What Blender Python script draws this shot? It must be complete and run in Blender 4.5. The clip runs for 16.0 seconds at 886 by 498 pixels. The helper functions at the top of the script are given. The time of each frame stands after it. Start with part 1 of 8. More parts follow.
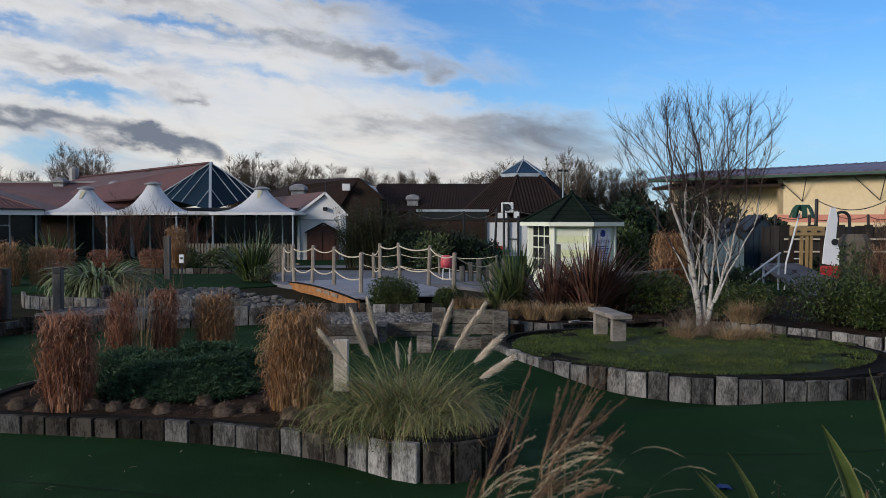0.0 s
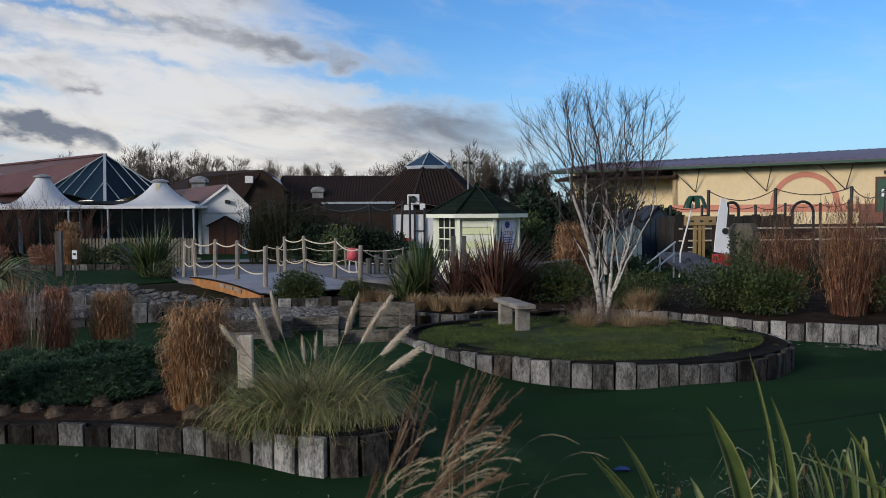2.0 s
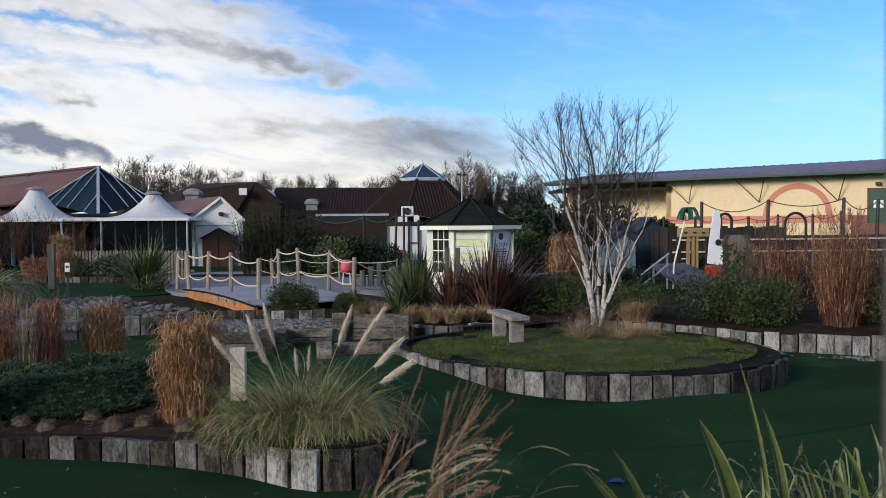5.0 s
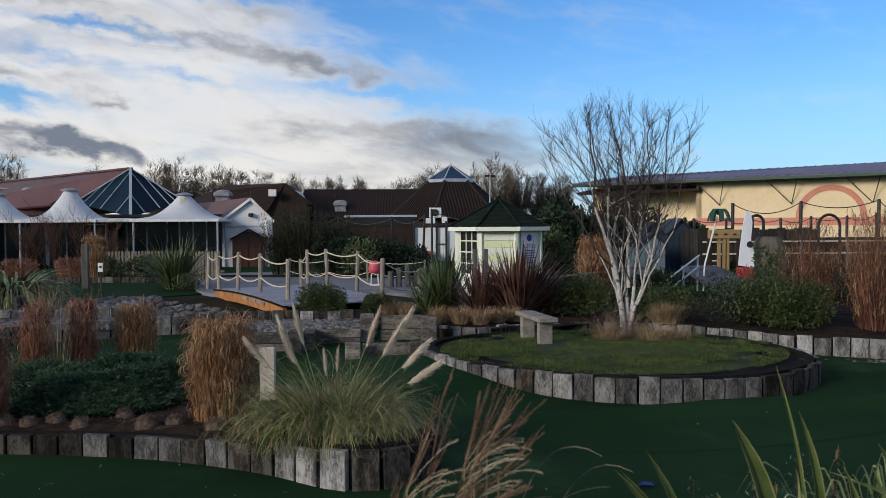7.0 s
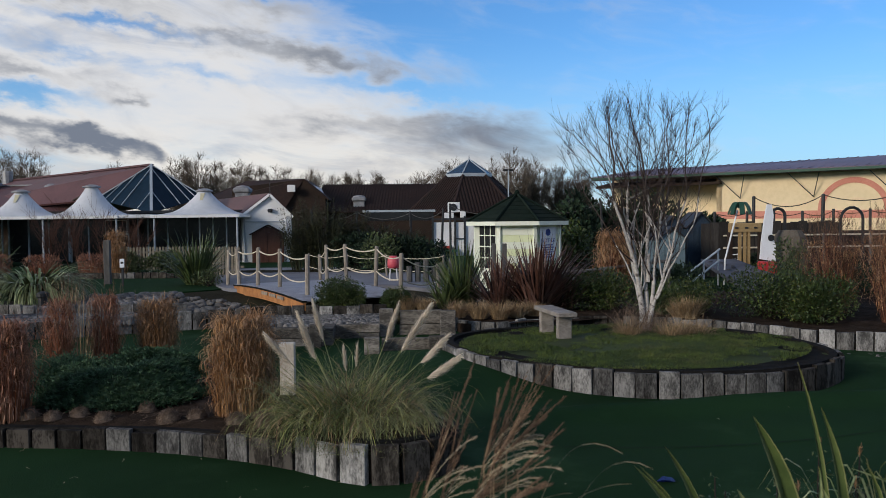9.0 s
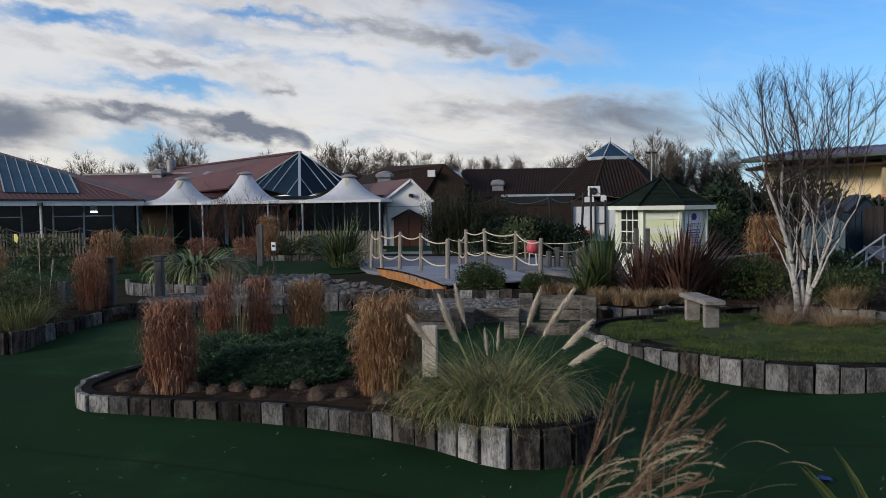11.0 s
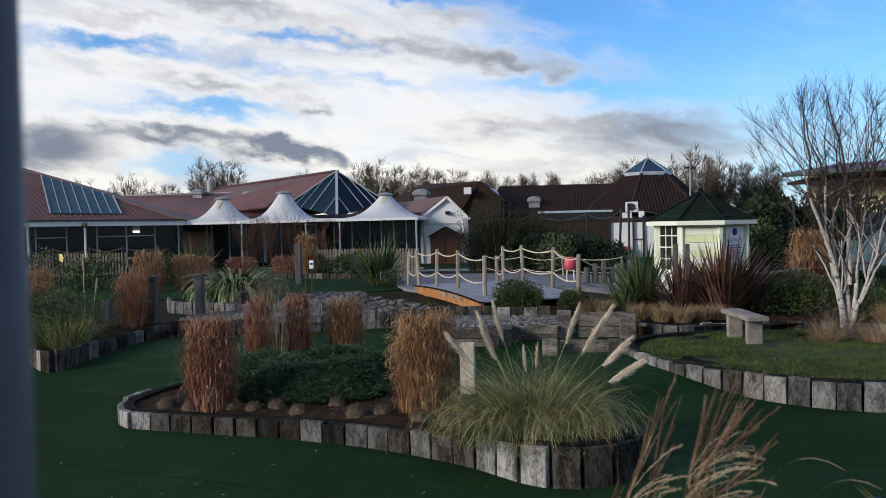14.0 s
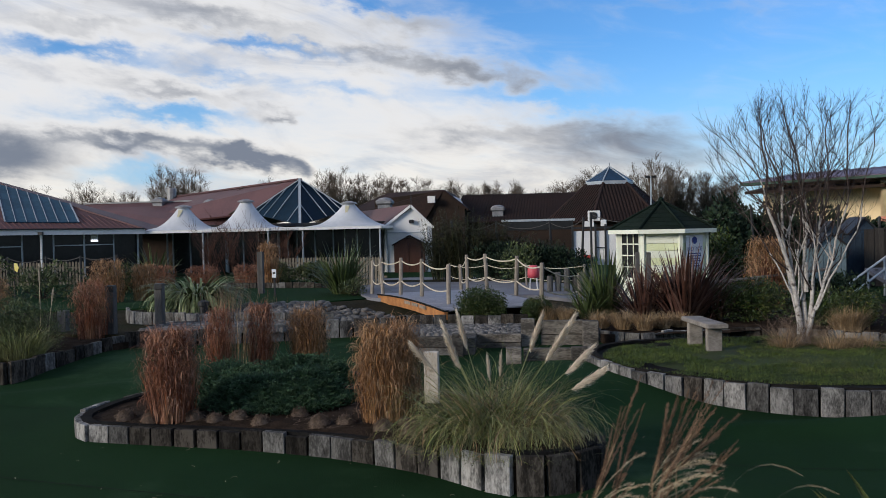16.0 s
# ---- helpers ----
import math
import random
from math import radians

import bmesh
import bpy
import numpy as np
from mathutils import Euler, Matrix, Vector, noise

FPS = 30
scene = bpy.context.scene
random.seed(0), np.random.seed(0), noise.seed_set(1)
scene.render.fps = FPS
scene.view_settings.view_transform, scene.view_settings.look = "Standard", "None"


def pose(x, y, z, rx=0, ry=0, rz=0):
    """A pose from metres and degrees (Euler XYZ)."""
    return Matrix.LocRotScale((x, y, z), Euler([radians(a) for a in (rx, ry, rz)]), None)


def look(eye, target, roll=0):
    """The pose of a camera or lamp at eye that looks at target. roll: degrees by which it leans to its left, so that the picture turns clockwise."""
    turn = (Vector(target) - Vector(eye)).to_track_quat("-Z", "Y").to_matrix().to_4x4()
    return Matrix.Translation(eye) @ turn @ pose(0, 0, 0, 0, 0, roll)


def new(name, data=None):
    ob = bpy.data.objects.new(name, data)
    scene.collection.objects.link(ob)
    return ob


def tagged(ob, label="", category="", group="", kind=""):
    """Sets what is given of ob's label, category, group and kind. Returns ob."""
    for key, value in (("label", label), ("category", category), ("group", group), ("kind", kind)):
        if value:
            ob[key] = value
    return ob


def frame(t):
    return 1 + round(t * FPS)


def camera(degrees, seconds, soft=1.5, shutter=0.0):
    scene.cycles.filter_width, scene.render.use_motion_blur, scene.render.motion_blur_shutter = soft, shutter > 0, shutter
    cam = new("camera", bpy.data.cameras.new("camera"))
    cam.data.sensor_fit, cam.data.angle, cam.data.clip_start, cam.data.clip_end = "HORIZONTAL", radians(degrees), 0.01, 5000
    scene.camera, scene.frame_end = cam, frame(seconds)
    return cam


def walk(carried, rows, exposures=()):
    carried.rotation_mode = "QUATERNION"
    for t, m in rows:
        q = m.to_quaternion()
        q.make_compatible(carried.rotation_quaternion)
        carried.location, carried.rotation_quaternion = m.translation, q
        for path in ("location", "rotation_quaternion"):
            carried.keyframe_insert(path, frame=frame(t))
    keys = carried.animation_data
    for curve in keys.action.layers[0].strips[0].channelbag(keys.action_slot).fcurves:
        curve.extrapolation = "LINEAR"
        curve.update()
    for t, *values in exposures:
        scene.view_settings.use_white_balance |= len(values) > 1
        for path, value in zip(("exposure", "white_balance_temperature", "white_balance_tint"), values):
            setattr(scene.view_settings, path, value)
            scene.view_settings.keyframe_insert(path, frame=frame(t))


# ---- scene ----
EYE = 2.2
cam = camera(56.55, 16.0, soft=0.65)
# seconds, offset from the first eye in metres, then yaw, pitch and roll in degrees
ROWS = [
    (0.0, 0.000, 0.000, -0.000, 0.00, -2.10, 0.00),
    (0.5, -0.002, 0.008, -0.002, -0.84, -1.70, -0.13),
    (1.0, 0.007, -0.006, 0.001, -2.11, -1.68, 0.32),
    (1.5, 0.011, -0.015, 0.007, -4.10, -2.22, 0.53),
    (2.0, 0.012, -0.016, 0.008, -6.48, -2.68, 0.36),
    (2.5, 0.0133, -0.013, 0.006, -8.70, -3.10, 0.12),
    (3.0, 0.0175, -0.007, 0.008, -10.07, -3.78, 0.01),
    (3.5, 0.0240, -0.001, 0.007, -10.51, -3.88, 0.08),
    (4.0, 0.0190, -0.008, 0.011, -10.15, -3.56, 0.16),
    (4.5, 0.0210, -0.005, 0.006, -8.81, -2.91, 0.33),
    (5.0, 0.0200, -0.015, 0.007, -6.89, -1.86, 0.44),
    (5.2, 0.007, -0.017, 0.010, -6.15, -1.57, 0.40),
    (7.3, 0.013, -0.006, 0.001, -4.96, -1.83, 0.35),
    (7.5, 0.010, 0.003, 0.007, -5.14, -1.90, 0.31),
    (8.0, 0.013, -0.009, 0.007, -5.16, -1.96, 0.33),
    (10.3, 0.003, -0.014, 0.005, 0.60, -2.56, 0.74),
    (10.5, -0.010, -0.017, 0.008, 1.44, -2.67, 0.65),
    (11.0, -0.019, -0.021, 0.016, 5.94, -3.09, 0.79),
    (11.5, -0.0280, -0.014, 0.005, 9.05, -3.27, 0.93),
    (12.0, -0.0500, 0.012, -0.001, 10.28, -3.56, 1.07),
    (12.5, -0.0280, -0.006, 0.005, 9.58, -3.69, 1.22),
    (13.0, -0.0270, 0.001, 0.005, 8.63, -3.42, 1.31),
    (13.5, -0.0320, 0.007, 0.004, 8.45, -2.84, 1.29),
    (14.0, -0.0287, -0.007, 0.007, 8.46, -1.83, 1.27),
    (14.5, -0.0245, -0.007, 0.008, 8.13, -1.46, 1.31),
    (15.0, -0.028, -0.005, 0.006, 7.44, -1.59, 1.34),
    (15.5, -0.027, -0.003, 0.011, 6.75, -1.54, 1.40),
    (16.0, -0.029, -0.004, 0.009, 5.93, -1.29, 1.29),
]
EXPOSURES = [(0.0, -0.06), (1.5, -0.05), (2.5, -0.04), (3.0, -0.15), (3.5, -0.27), (4.0, -0.01), (4.5, 0.12), (5.0, 0.30), (5.5, 0.28), (7.3, 0.0), (8.0, -0.02), (10.5, -0.02), (11.5, -0.08), (12.0, -0.27), (12.5, 0.06), (13.0, 0.20), (13.5, 0.21), (14.0, 0.28), (14.5, 0.25), (15.0, 0.20), (16.0, 0.10)]
# a small lens opening: things a hand's length away are out of focus
cam.data.dof.use_dof, cam.data.dof.focus_distance, cam.data.dof.aperture_fstop = True, 14.0, 9.0
walk(cam, [(t, pose(x, y, EYE + z, 90 + pitch, 0, yaw) @ pose(0, 0, 0, 0, 0, -roll)) for t, x, y, z, yaw, pitch, roll in ROWS], EXPOSURES)

# ---- world and sun ----
def node_math(nt, op, a, b=None, c=None, clamp=False):
    n = nt.nodes.new("ShaderNodeMath")
    n.operation, n.use_clamp = op, clamp
    for i, v in enumerate((a, b, c)):
        if v is None:
            continue
        if isinstance(v, (int, float)):
            n.inputs[i].default_value = v
        else:
            nt.links.new(v, n.inputs[i])
    return n.outputs[0]


def node_mix(nt, fac, a, b):
    n = nt.nodes.new("ShaderNodeMix")
    n.data_type = "RGBA"
    for sock, v in ((n.inputs[0], fac), (n.inputs[6], a), (n.inputs[7], b)):
        if isinstance(v, (int, float)):
            sock.default_value = v
        elif isinstance(v, tuple):
            sock.default_value = (*v, 1)
        else:
            nt.links.new(v, sock)
    return n.outputs[2]


def smooth(nt, v, lo, hi):
    n = nt.nodes.new("ShaderNodeMapRange")
    n.interpolation_type = "SMOOTHSTEP"
    nt.links.new(v, n.inputs[0])
    n.inputs[1].default_value, n.inputs[2].default_value = lo, hi
    return n.outputs[0]


SUN_ELEVATION, SUN_AZIMUTH = 18.0, -127.0   # degrees; azimuth clockwise from the +y axis
SKY_STRENGTH = 0.108

world = bpy.data.worlds.new("winter_sky")
scene.world = world
world.use_nodes = True
wt = world.node_tree
wt.nodes.clear()
w_out = wt.nodes.new("ShaderNodeOutputWorld")
w_bg = wt.nodes.new("ShaderNodeBackground")
wt.links.new(w_bg.outputs[0], w_out.inputs[0])
sky = wt.nodes.new("ShaderNodeTexSky")
sky.sky_type, sky.sun_disc = "NISHITA", False
sky.sun_elevation, sky.sun_rotation = radians(SUN_ELEVATION), radians(SUN_AZIMUTH)
sky.air_density, sky.dust_density, sky.ozone_density = 1.0, 0.6, 1.6
coord = wt.nodes.new("ShaderNodeTexCoord")
split = wt.nodes.new("ShaderNodeSeparateXYZ")
wt.links.new(coord.outputs["Generated"], split.inputs[0])
az = node_math(wt, "MULTIPLY", node_math(wt, "ARCTAN2", split.outputs[0], split.outputs[1]), 57.2958)
el = node_math(wt, "MULTIPLY", node_math(wt, "ARCSINE", split.outputs[2]), 57.2958)


def sky_noise(sx, sy, detail, seed, rough=0.55, distort=0.0):
    comb = wt.nodes.new("ShaderNodeCombineXYZ")
    wt.links.new(node_math(wt, "MULTIPLY", az, sx), comb.inputs[0])
    wt.links.new(node_math(wt, "MULTIPLY_ADD", az, 0.12 * sy, node_math(wt, "MULTIPLY", el, sy)), comb.inputs[1])
    comb.inputs[2].default_value = seed
    n = wt.nodes.new("ShaderNodeTexNoise")
    n.inputs["Scale"].default_value, n.inputs["Detail"].default_value = 1.0, detail
    n.inputs["Roughness"].default_value, n.inputs["Distortion"].default_value = rough, distort
    wt.links.new(comb.outputs[0], n.inputs[0])
    return n.outputs[0]


warp_a = node_math(wt, "MULTIPLY", node_math(wt, "SUBTRACT", sky_noise(0.22, 0.5, 4, 7.7), 0.5), 5.0)
warp_e = node_math(wt, "MULTIPLY", node_math(wt, "SUBTRACT", sky_noise(0.42, 0.8, 6, 2.1), 0.5), 3.0)
az_w, el_w = node_math(wt, "ADD", az, warp_a), node_math(wt, "ADD", el, warp_e)


def cloud_sum(blobs):
    """The sum of soft cloud shapes: azimuth, elevation, half width, half height, slope, amount."""
    total = None
    for a0, e0, wa, we, slope, amp in blobs:
        da = node_math(wt, "SUBTRACT", az_w, a0)
        de = node_math(wt, "SUBTRACT", node_math(wt, "MULTIPLY_ADD", da, -slope, el_w), e0)
        qa = node_math(wt, "POWER", node_math(wt, "ABSOLUTE", node_math(wt, "MULTIPLY", da, 1 / wa)), 2.0)
        qe = node_math(wt, "POWER", node_math(wt, "ABSOLUTE", node_math(wt, "MULTIPLY", de, 1 / we)), 2.0)
        g = node_math(wt, "MULTIPLY", node_math(wt, "EXPONENT", node_math(wt, "MULTIPLY", node_math(wt, "ADD", qa, qe), -1.0)), amp)
        total = g if total is None else node_math(wt, "ADD", total, g)
    return total


# one bank of cloud over the left of the view, torn along its slanting edge; grey streaks and blue gaps in it
edge_line = node_math(wt, "MULTIPLY_ADD", el_w, 1.5, az_w)
grey_banks = cloud_sum([(-21.5, 14.3, 8, 0.75, -0.12, 0.7), (-4.2, 10.9, 8, 0.95, -0.14, 0.9), (-8, 14.1, 4.5, 0.8, -0.1, 0.55), (10.5, 14.4, 6, 0.55, -0.06, 0.5), (-23.5, 9.4, 5.5, 0.6, -0.1, 0.6),
                        (-17, 8.0, 1.4, 0.42, 0, 0.75), (6.0, 6.3, 8.5, 1.4, -0.03, 0.85), (8, 4.2, 9, 1.4, 0, 0.6), (-4.6, 6.6, 4.5, 0.6, 0, 0.35), (-20.6, 5.4, 1.7, 0.75, 0, 1.3), (-18.4, 5.0, 1.6, 0.7, -0.2, 1.3), (-16.0, 4.4, 1.0, 0.55, -0.3, 1.1),
                        (-26, 6.1, 5, 0.6, -0.06, 1.0), (-34, 5.2, 4.0, 1.7, 0, 1.25), (-14, 12.4, 5, 0.5, -0.1, 0.4), (22, 4.6, 3.5, 0.35, 0, 0.3), (-30, 13.4, 6, 0.6, -0.08, 0.5)])
fine_cloud = sky_noise(0.16, 0.5, 9, 0.4, 0.6, 0.6)
broad_cloud = sky_noise(0.035, 0.12, 5, 5.2)
ahead = node_math(wt, "MULTIPLY", smooth(wt, node_math(wt, "ABSOLUTE", az), 60.0, 34.0), smooth(wt, el, 40.0, 18.0))
elsewhere = node_math(wt, "MULTIPLY", node_math(wt, "SUBTRACT", 1.0, ahead), smooth(wt, broad_cloud, 0.28, 0.52))
cover = node_math(wt, "MULTIPLY_ADD", node_math(wt, "MULTIPLY", smooth(wt, edge_line, 23.0, 4.0), ahead), 0.82, node_math(wt, "MULTIPLY", grey_banks, 0.5))
gaps = cloud_sum([(-17, 12.6, 6, 0.5, -0.1, 0.85), (-30, 11.8, 6, 0.55, -0.04, 0.85), (-24, 8.0, 5.5, 0.6, -0.03, 0.9), (-25, 4.2, 5, 0.8, 0, 0.7), (-21, 10.6, 4, 0.4, -0.08, 0.4), (-12.5, 9.6, 4, 0.45, -0.1, 0.45), (-11, 15.4, 4, 0.5, -0.1, 0.6), (1, 8.9, 6, 0.6, -0.1, 0.5)])
cover = node_math(wt, "MULTIPLY_ADD", gaps, -0.9, cover)
cover = node_math(wt, "MULTIPLY_ADD", elsewhere, 0.55, cover)
cover = node_math(wt, "MULTIPLY_ADD", node_math(wt, "SUBTRACT", fine_cloud, 0.5), 0.95, cover)
mask = smooth(wt, cover, -0.05, 0.98)
grey = smooth(wt, node_math(wt, "MULTIPLY_ADD", node_math(wt, "SUBTRACT", fine_cloud, 0.5), 1.1, node_math(wt, "MULTIPLY_ADD", elsewhere, 0.75, grey_banks)), 0.0, 1.25)
low = smooth(wt, el, 9.0, 0.5)
shade_noise = sky_noise(0.11, 0.34, 7, 9.3, 0.6, 0.8)
white_tone = node_mix(wt, low, (0.77, 0.77, 0.78), (0.88, 0.84, 0.77))
white_tone = node_mix(wt, node_math(wt, "MULTIPLY", smooth(wt, shade_noise, 0.44, 0.70), 0.6), white_tone, (0.44, 0.47, 0.54))
cloud_tone = node_mix(wt, grey, white_tone, (0.19, 0.22, 0.28))
sky_gain = wt.nodes.new("ShaderNodeVectorMath")
sky_gain.operation = "SCALE"
sky_blue = wt.nodes.new("ShaderNodeVectorMath")
sky_blue.operation = "MULTIPLY"
wt.links.new(sky.outputs[0], sky_blue.inputs[0])
sky_blue.inputs[1].default_value = (0.55, 1.0, 1.53)
wt.links.new(sky_blue.outputs[0], sky_gain.inputs[0])
sky_gain.inputs[3].default_value = SKY_STRENGTH
haze = node_mix(wt, node_math(wt, "MULTIPLY", smooth(wt, el, 13.0, 0.0), 0.55), sky_gain.outputs[0], (0.46, 0.66, 0.92))
wt.links.new(node_mix(wt, mask, haze, cloud_tone), w_bg.inputs[0])
w_bg.inputs[1].default_value = 1.0

sun_data = bpy.data.lights.new("sun", "SUN")
sun_data.energy, sun_data.angle, sun_data.color = 2.45, radians(16), (1.0, 0.88, 0.74)
sun = new("sun", sun_data)
sun_from = Vector((math.sin(radians(SUN_AZIMUTH)) * math.cos(radians(SUN_ELEVATION)), math.cos(radians(SUN_AZIMUTH)) * math.cos(radians(SUN_ELEVATION)), math.sin(radians(SUN_ELEVATION))))
sun.matrix_world = look(sun_from * 60, (0, 0, 0))


# ---- materials ----
def material(name, a, b, c=None, rough=0.8, coarse=3.0, fine=40.0, bump=0.25, metal=0.0, stretch=(1, 1, 1), piece=0.0, island=0.0, spec=0.3, depth=0.01, stain=0.4, sharp=0.2):
    """Base colours a to b by coarse noise, c as stains; piece and island: how much each object or each leaf differs in tone."""
    m = bpy.data.materials.new(name)
    m.use_nodes = True
    nt = m.node_tree
    p = nt.nodes["Principled BSDF"]
    tc = nt.nodes.new("ShaderNodeTexCoord")
    mp = nt.nodes.new("ShaderNodeMapping")
    mp.inputs["Scale"].default_value = stretch
    nt.links.new(tc.outputs["Object"], mp.inputs[0])
    vec = mp.outputs[0]
    info = None
    if piece:
        info = nt.nodes.new("ShaderNodeObjectInfo")
        shift = nt.nodes.new("ShaderNodeVectorMath")
        shift.operation = "MULTIPLY_ADD"
        nt.links.new(info.outputs["Random"], shift.inputs[0])
        shift.inputs[1].default_value = (37.0, 51.0, 23.0)
        nt.links.new(vec, shift.inputs[2])
        vec = shift.outputs[0]

    def noise_tex(scale, detail, rgh=0.6):
        n = nt.nodes.new("ShaderNodeTexNoise")
        n.inputs["Scale"].default_value, n.inputs["Detail"].default_value, n.inputs["Roughness"].default_value = scale, detail, rgh
        nt.links.new(vec, n.inputs[0])
        return n.outputs[0]

    n1, n2 = noise_tex(coarse, 5), noise_tex(fine, 4)
    col = node_mix(nt, smooth(nt, node_math(nt, "MULTIPLY_ADD", node_math(nt, "SUBTRACT", n2, 0.5), 0.7, n1), 0.5 - sharp, 0.5 + sharp), a, b)
    if c is not None:
        col = node_mix(nt, node_math(nt, "MULTIPLY", smooth(nt, noise_tex(coarse * 0.63, 7, 0.7), 0.5, 0.68), stain), col, c)
    if piece or island:
        hsv = nt.nodes.new("ShaderNodeHueSaturation")
        if piece:
            rnd, amount = info.outputs["Random"], piece
        else:
            geo = nt.nodes.new("ShaderNodeNewGeometry")
            rnd, amount = geo.outputs["Random Per Island"], island
        nt.links.new(node_math(nt, "MULTIPLY_ADD", node_math(nt, "SUBTRACT", rnd, 0.5), 2 * amount, 1.0), hsv.inputs["Value"])
        nt.links.new(node_math(nt, "MULTIPLY_ADD", node_math(nt, "FRACT", node_math(nt, "MULTIPLY", rnd, 7.31)), 0.5 * amount, 1.0 - 0.25 * amount), hsv.inputs["Saturation"])
        nt.links.new(col, hsv.inputs["Color"])
        col = hsv.outputs[0]
    nt.links.new(col, p.inputs["Base Color"])
    p.inputs["Metallic"].default_value = metal
    p.inputs["Specular IOR Level"].default_value = spec
    nt.links.new(node_math(nt, "MULTIPLY_ADD", n1, 0.25, rough - 0.12, clamp=True), p.inputs["Roughness"])
    if bump:
        bm_n = nt.nodes.new("ShaderNodeBump")
        bm_n.inputs["Strength"].default_value, bm_n.inputs["Distance"].default_value = bump, depth
        nt.links.new(node_math(nt, "MULTIPLY_ADD", n1, 0.5, n2), bm_n.inputs["Height"])
        nt.links.new(bm_n.outputs[0], p.inputs["Normal"])
    return m


def glass_dark(name, tint, rough=0.06, spec=0.2):
    m = material(name, tint, tuple(v * 0.7 for v in tint), rough=rough + 0.1, coarse=0.6, fine=5, bump=0.0, spec=spec)
    m.node_tree.nodes["Principled BSDF"].inputs["IOR"].default_value = 1.5
    return m


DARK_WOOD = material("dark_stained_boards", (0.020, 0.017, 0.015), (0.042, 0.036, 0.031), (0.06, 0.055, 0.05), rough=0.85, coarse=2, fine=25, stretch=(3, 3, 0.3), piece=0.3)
FUZZ = material("withered_fuzz", (0.0936, 0.064, 0.0452), (0.187, 0.136, 0.101), rough=0.9, coarse=3, fine=12, bump=0, island=0.4)
JUNIPER_TIP = material("juniper_tips", (0.03, 0.068, 0.034), (0.07, 0.125, 0.066), rough=0.8, coarse=2, fine=15, bump=0, island=0.5)
TURF = material("artificial_turf", (0.00738, 0.0246, 0.0082), (0.0131, 0.0385, 0.0139), (0.040, 0.082, 0.040), rough=0.95, coarse=0.30, fine=70, bump=0.5, spec=0.06, stain=0.7)
LAWN = material("lawn", (0.020, 0.032, 0.008), (0.040, 0.060, 0.014), (0.035, 0.028, 0.014), rough=0.9, coarse=1.6, fine=45, bump=0.6, depth=0.03)
MULCH = material("bark_mulch", (0.0187, 0.0131, 0.00937), (0.0475, 0.0325, 0.0238), (0.0938, 0.07, 0.0537), spec=0.05, rough=0.98, coarse=5, fine=55, bump=1.0, depth=0.03)
SLEEPER = material("weathered_sleeper", (0.058, 0.056, 0.054), (0.27, 0.262, 0.25), (0.014, 0.014, 0.014), rough=0.9, coarse=2.6, fine=24, bump=0.6, stretch=(2.2, 2.2, 0.85), piece=0.55, stain=0.85, spec=0.1, sharp=0.22)
SLEEPER_BROWN = material("damp_brown_sleeper", (0.0607, 0.054, 0.0473), (0.209, 0.189, 0.165), (0.027, 0.0243, 0.0216), rough=0.9, coarse=3.0, fine=26, bump=0.6, stretch=(0.8, 2.2, 2.2), piece=0.5, stain=0.8, spec=0.1)
# wet planks; also shade put into the colour of the bed's right-front planks
SLEEPER_DARK = material("wet_and_shaded_sleeper", (0.0216, 0.0187, 0.0158), (0.072, 0.0634, 0.0547), (0.0072, 0.00648, 0.00576), rough=0.9, coarse=4.0, fine=24, bump=0.6, stretch=(2.2, 2.2, 0.85), piece=0.6, stain=0.9, spec=0.1, sharp=0.13)
RUBBER = material("rubber_edging", (0.009, 0.009, 0.009), (0.020, 0.019, 0.018), rough=0.95, coarse=4, fine=40, spec=0.05)
POST_WOOD = material("pale_post_wood", (0.20, 0.17, 0.14), (0.33, 0.285, 0.235), (0.12, 0.10, 0.085), rough=0.8, coarse=5, fine=30, stretch=(2, 2, 0.4), piece=0.15)
GREY_WOOD = material("grey_post_wood", (0.0682, 0.0651, 0.062), (0.124, 0.118, 0.112), (0.0372, 0.0341, 0.031), rough=0.85, coarse=4, fine=30, stretch=(2, 2, 0.4), piece=0.2)
BENCH_WOOD = material("bench_wood", (0.17, 0.15, 0.13), (0.30, 0.27, 0.24), (0.09, 0.08, 0.07), rough=0.8, coarse=4, fine=30, stretch=(2, 0.5, 1), piece=0.1)
ORANGE_WOOD = material("stained_bridge_timber", (0.30, 0.13, 0.05), (0.46, 0.22, 0.09), (0.16, 0.08, 0.04), rough=0.7, coarse=3, fine=25, piece=0.15)
DECK = material("wet_deck_boards", (0.20, 0.20, 0.23), (0.30, 0.30, 0.34), (0.14, 0.14, 0.17), rough=0.5, coarse=2, fine=30, piece=0.12)
ROPE = material("cream_rope", (0.48, 0.42, 0.32), (0.62, 0.56, 0.44), rough=0.9, coarse=20, fine=120)
DARK_ROPE = material("tarred_rope", (0.03, 0.028, 0.025), (0.07, 0.06, 0.05), rough=0.9, coarse=20, fine=120)
WHITE_WALL = material("white_render", (0.62, 0.62, 0.63), (0.74, 0.74, 0.74), (0.48, 0.48, 0.47), rough=0.85, coarse=0.8, fine=20, bump=0.15)
WHITE_PAINT = material("white_paint", (0.66, 0.66, 0.66), (0.76, 0.76, 0.75), (0.5, 0.5, 0.48), rough=0.5, coarse=1.5, fine=30, bump=0.08)
CANVAS = material("stained_white_canvas", (0.50, 0.52, 0.55), (0.58, 0.59, 0.62), (0.46, 0.47, 0.46), rough=0.6, coarse=0.5, fine=4, bump=0.03, stretch=(1, 1, 0.4), stain=0.45)
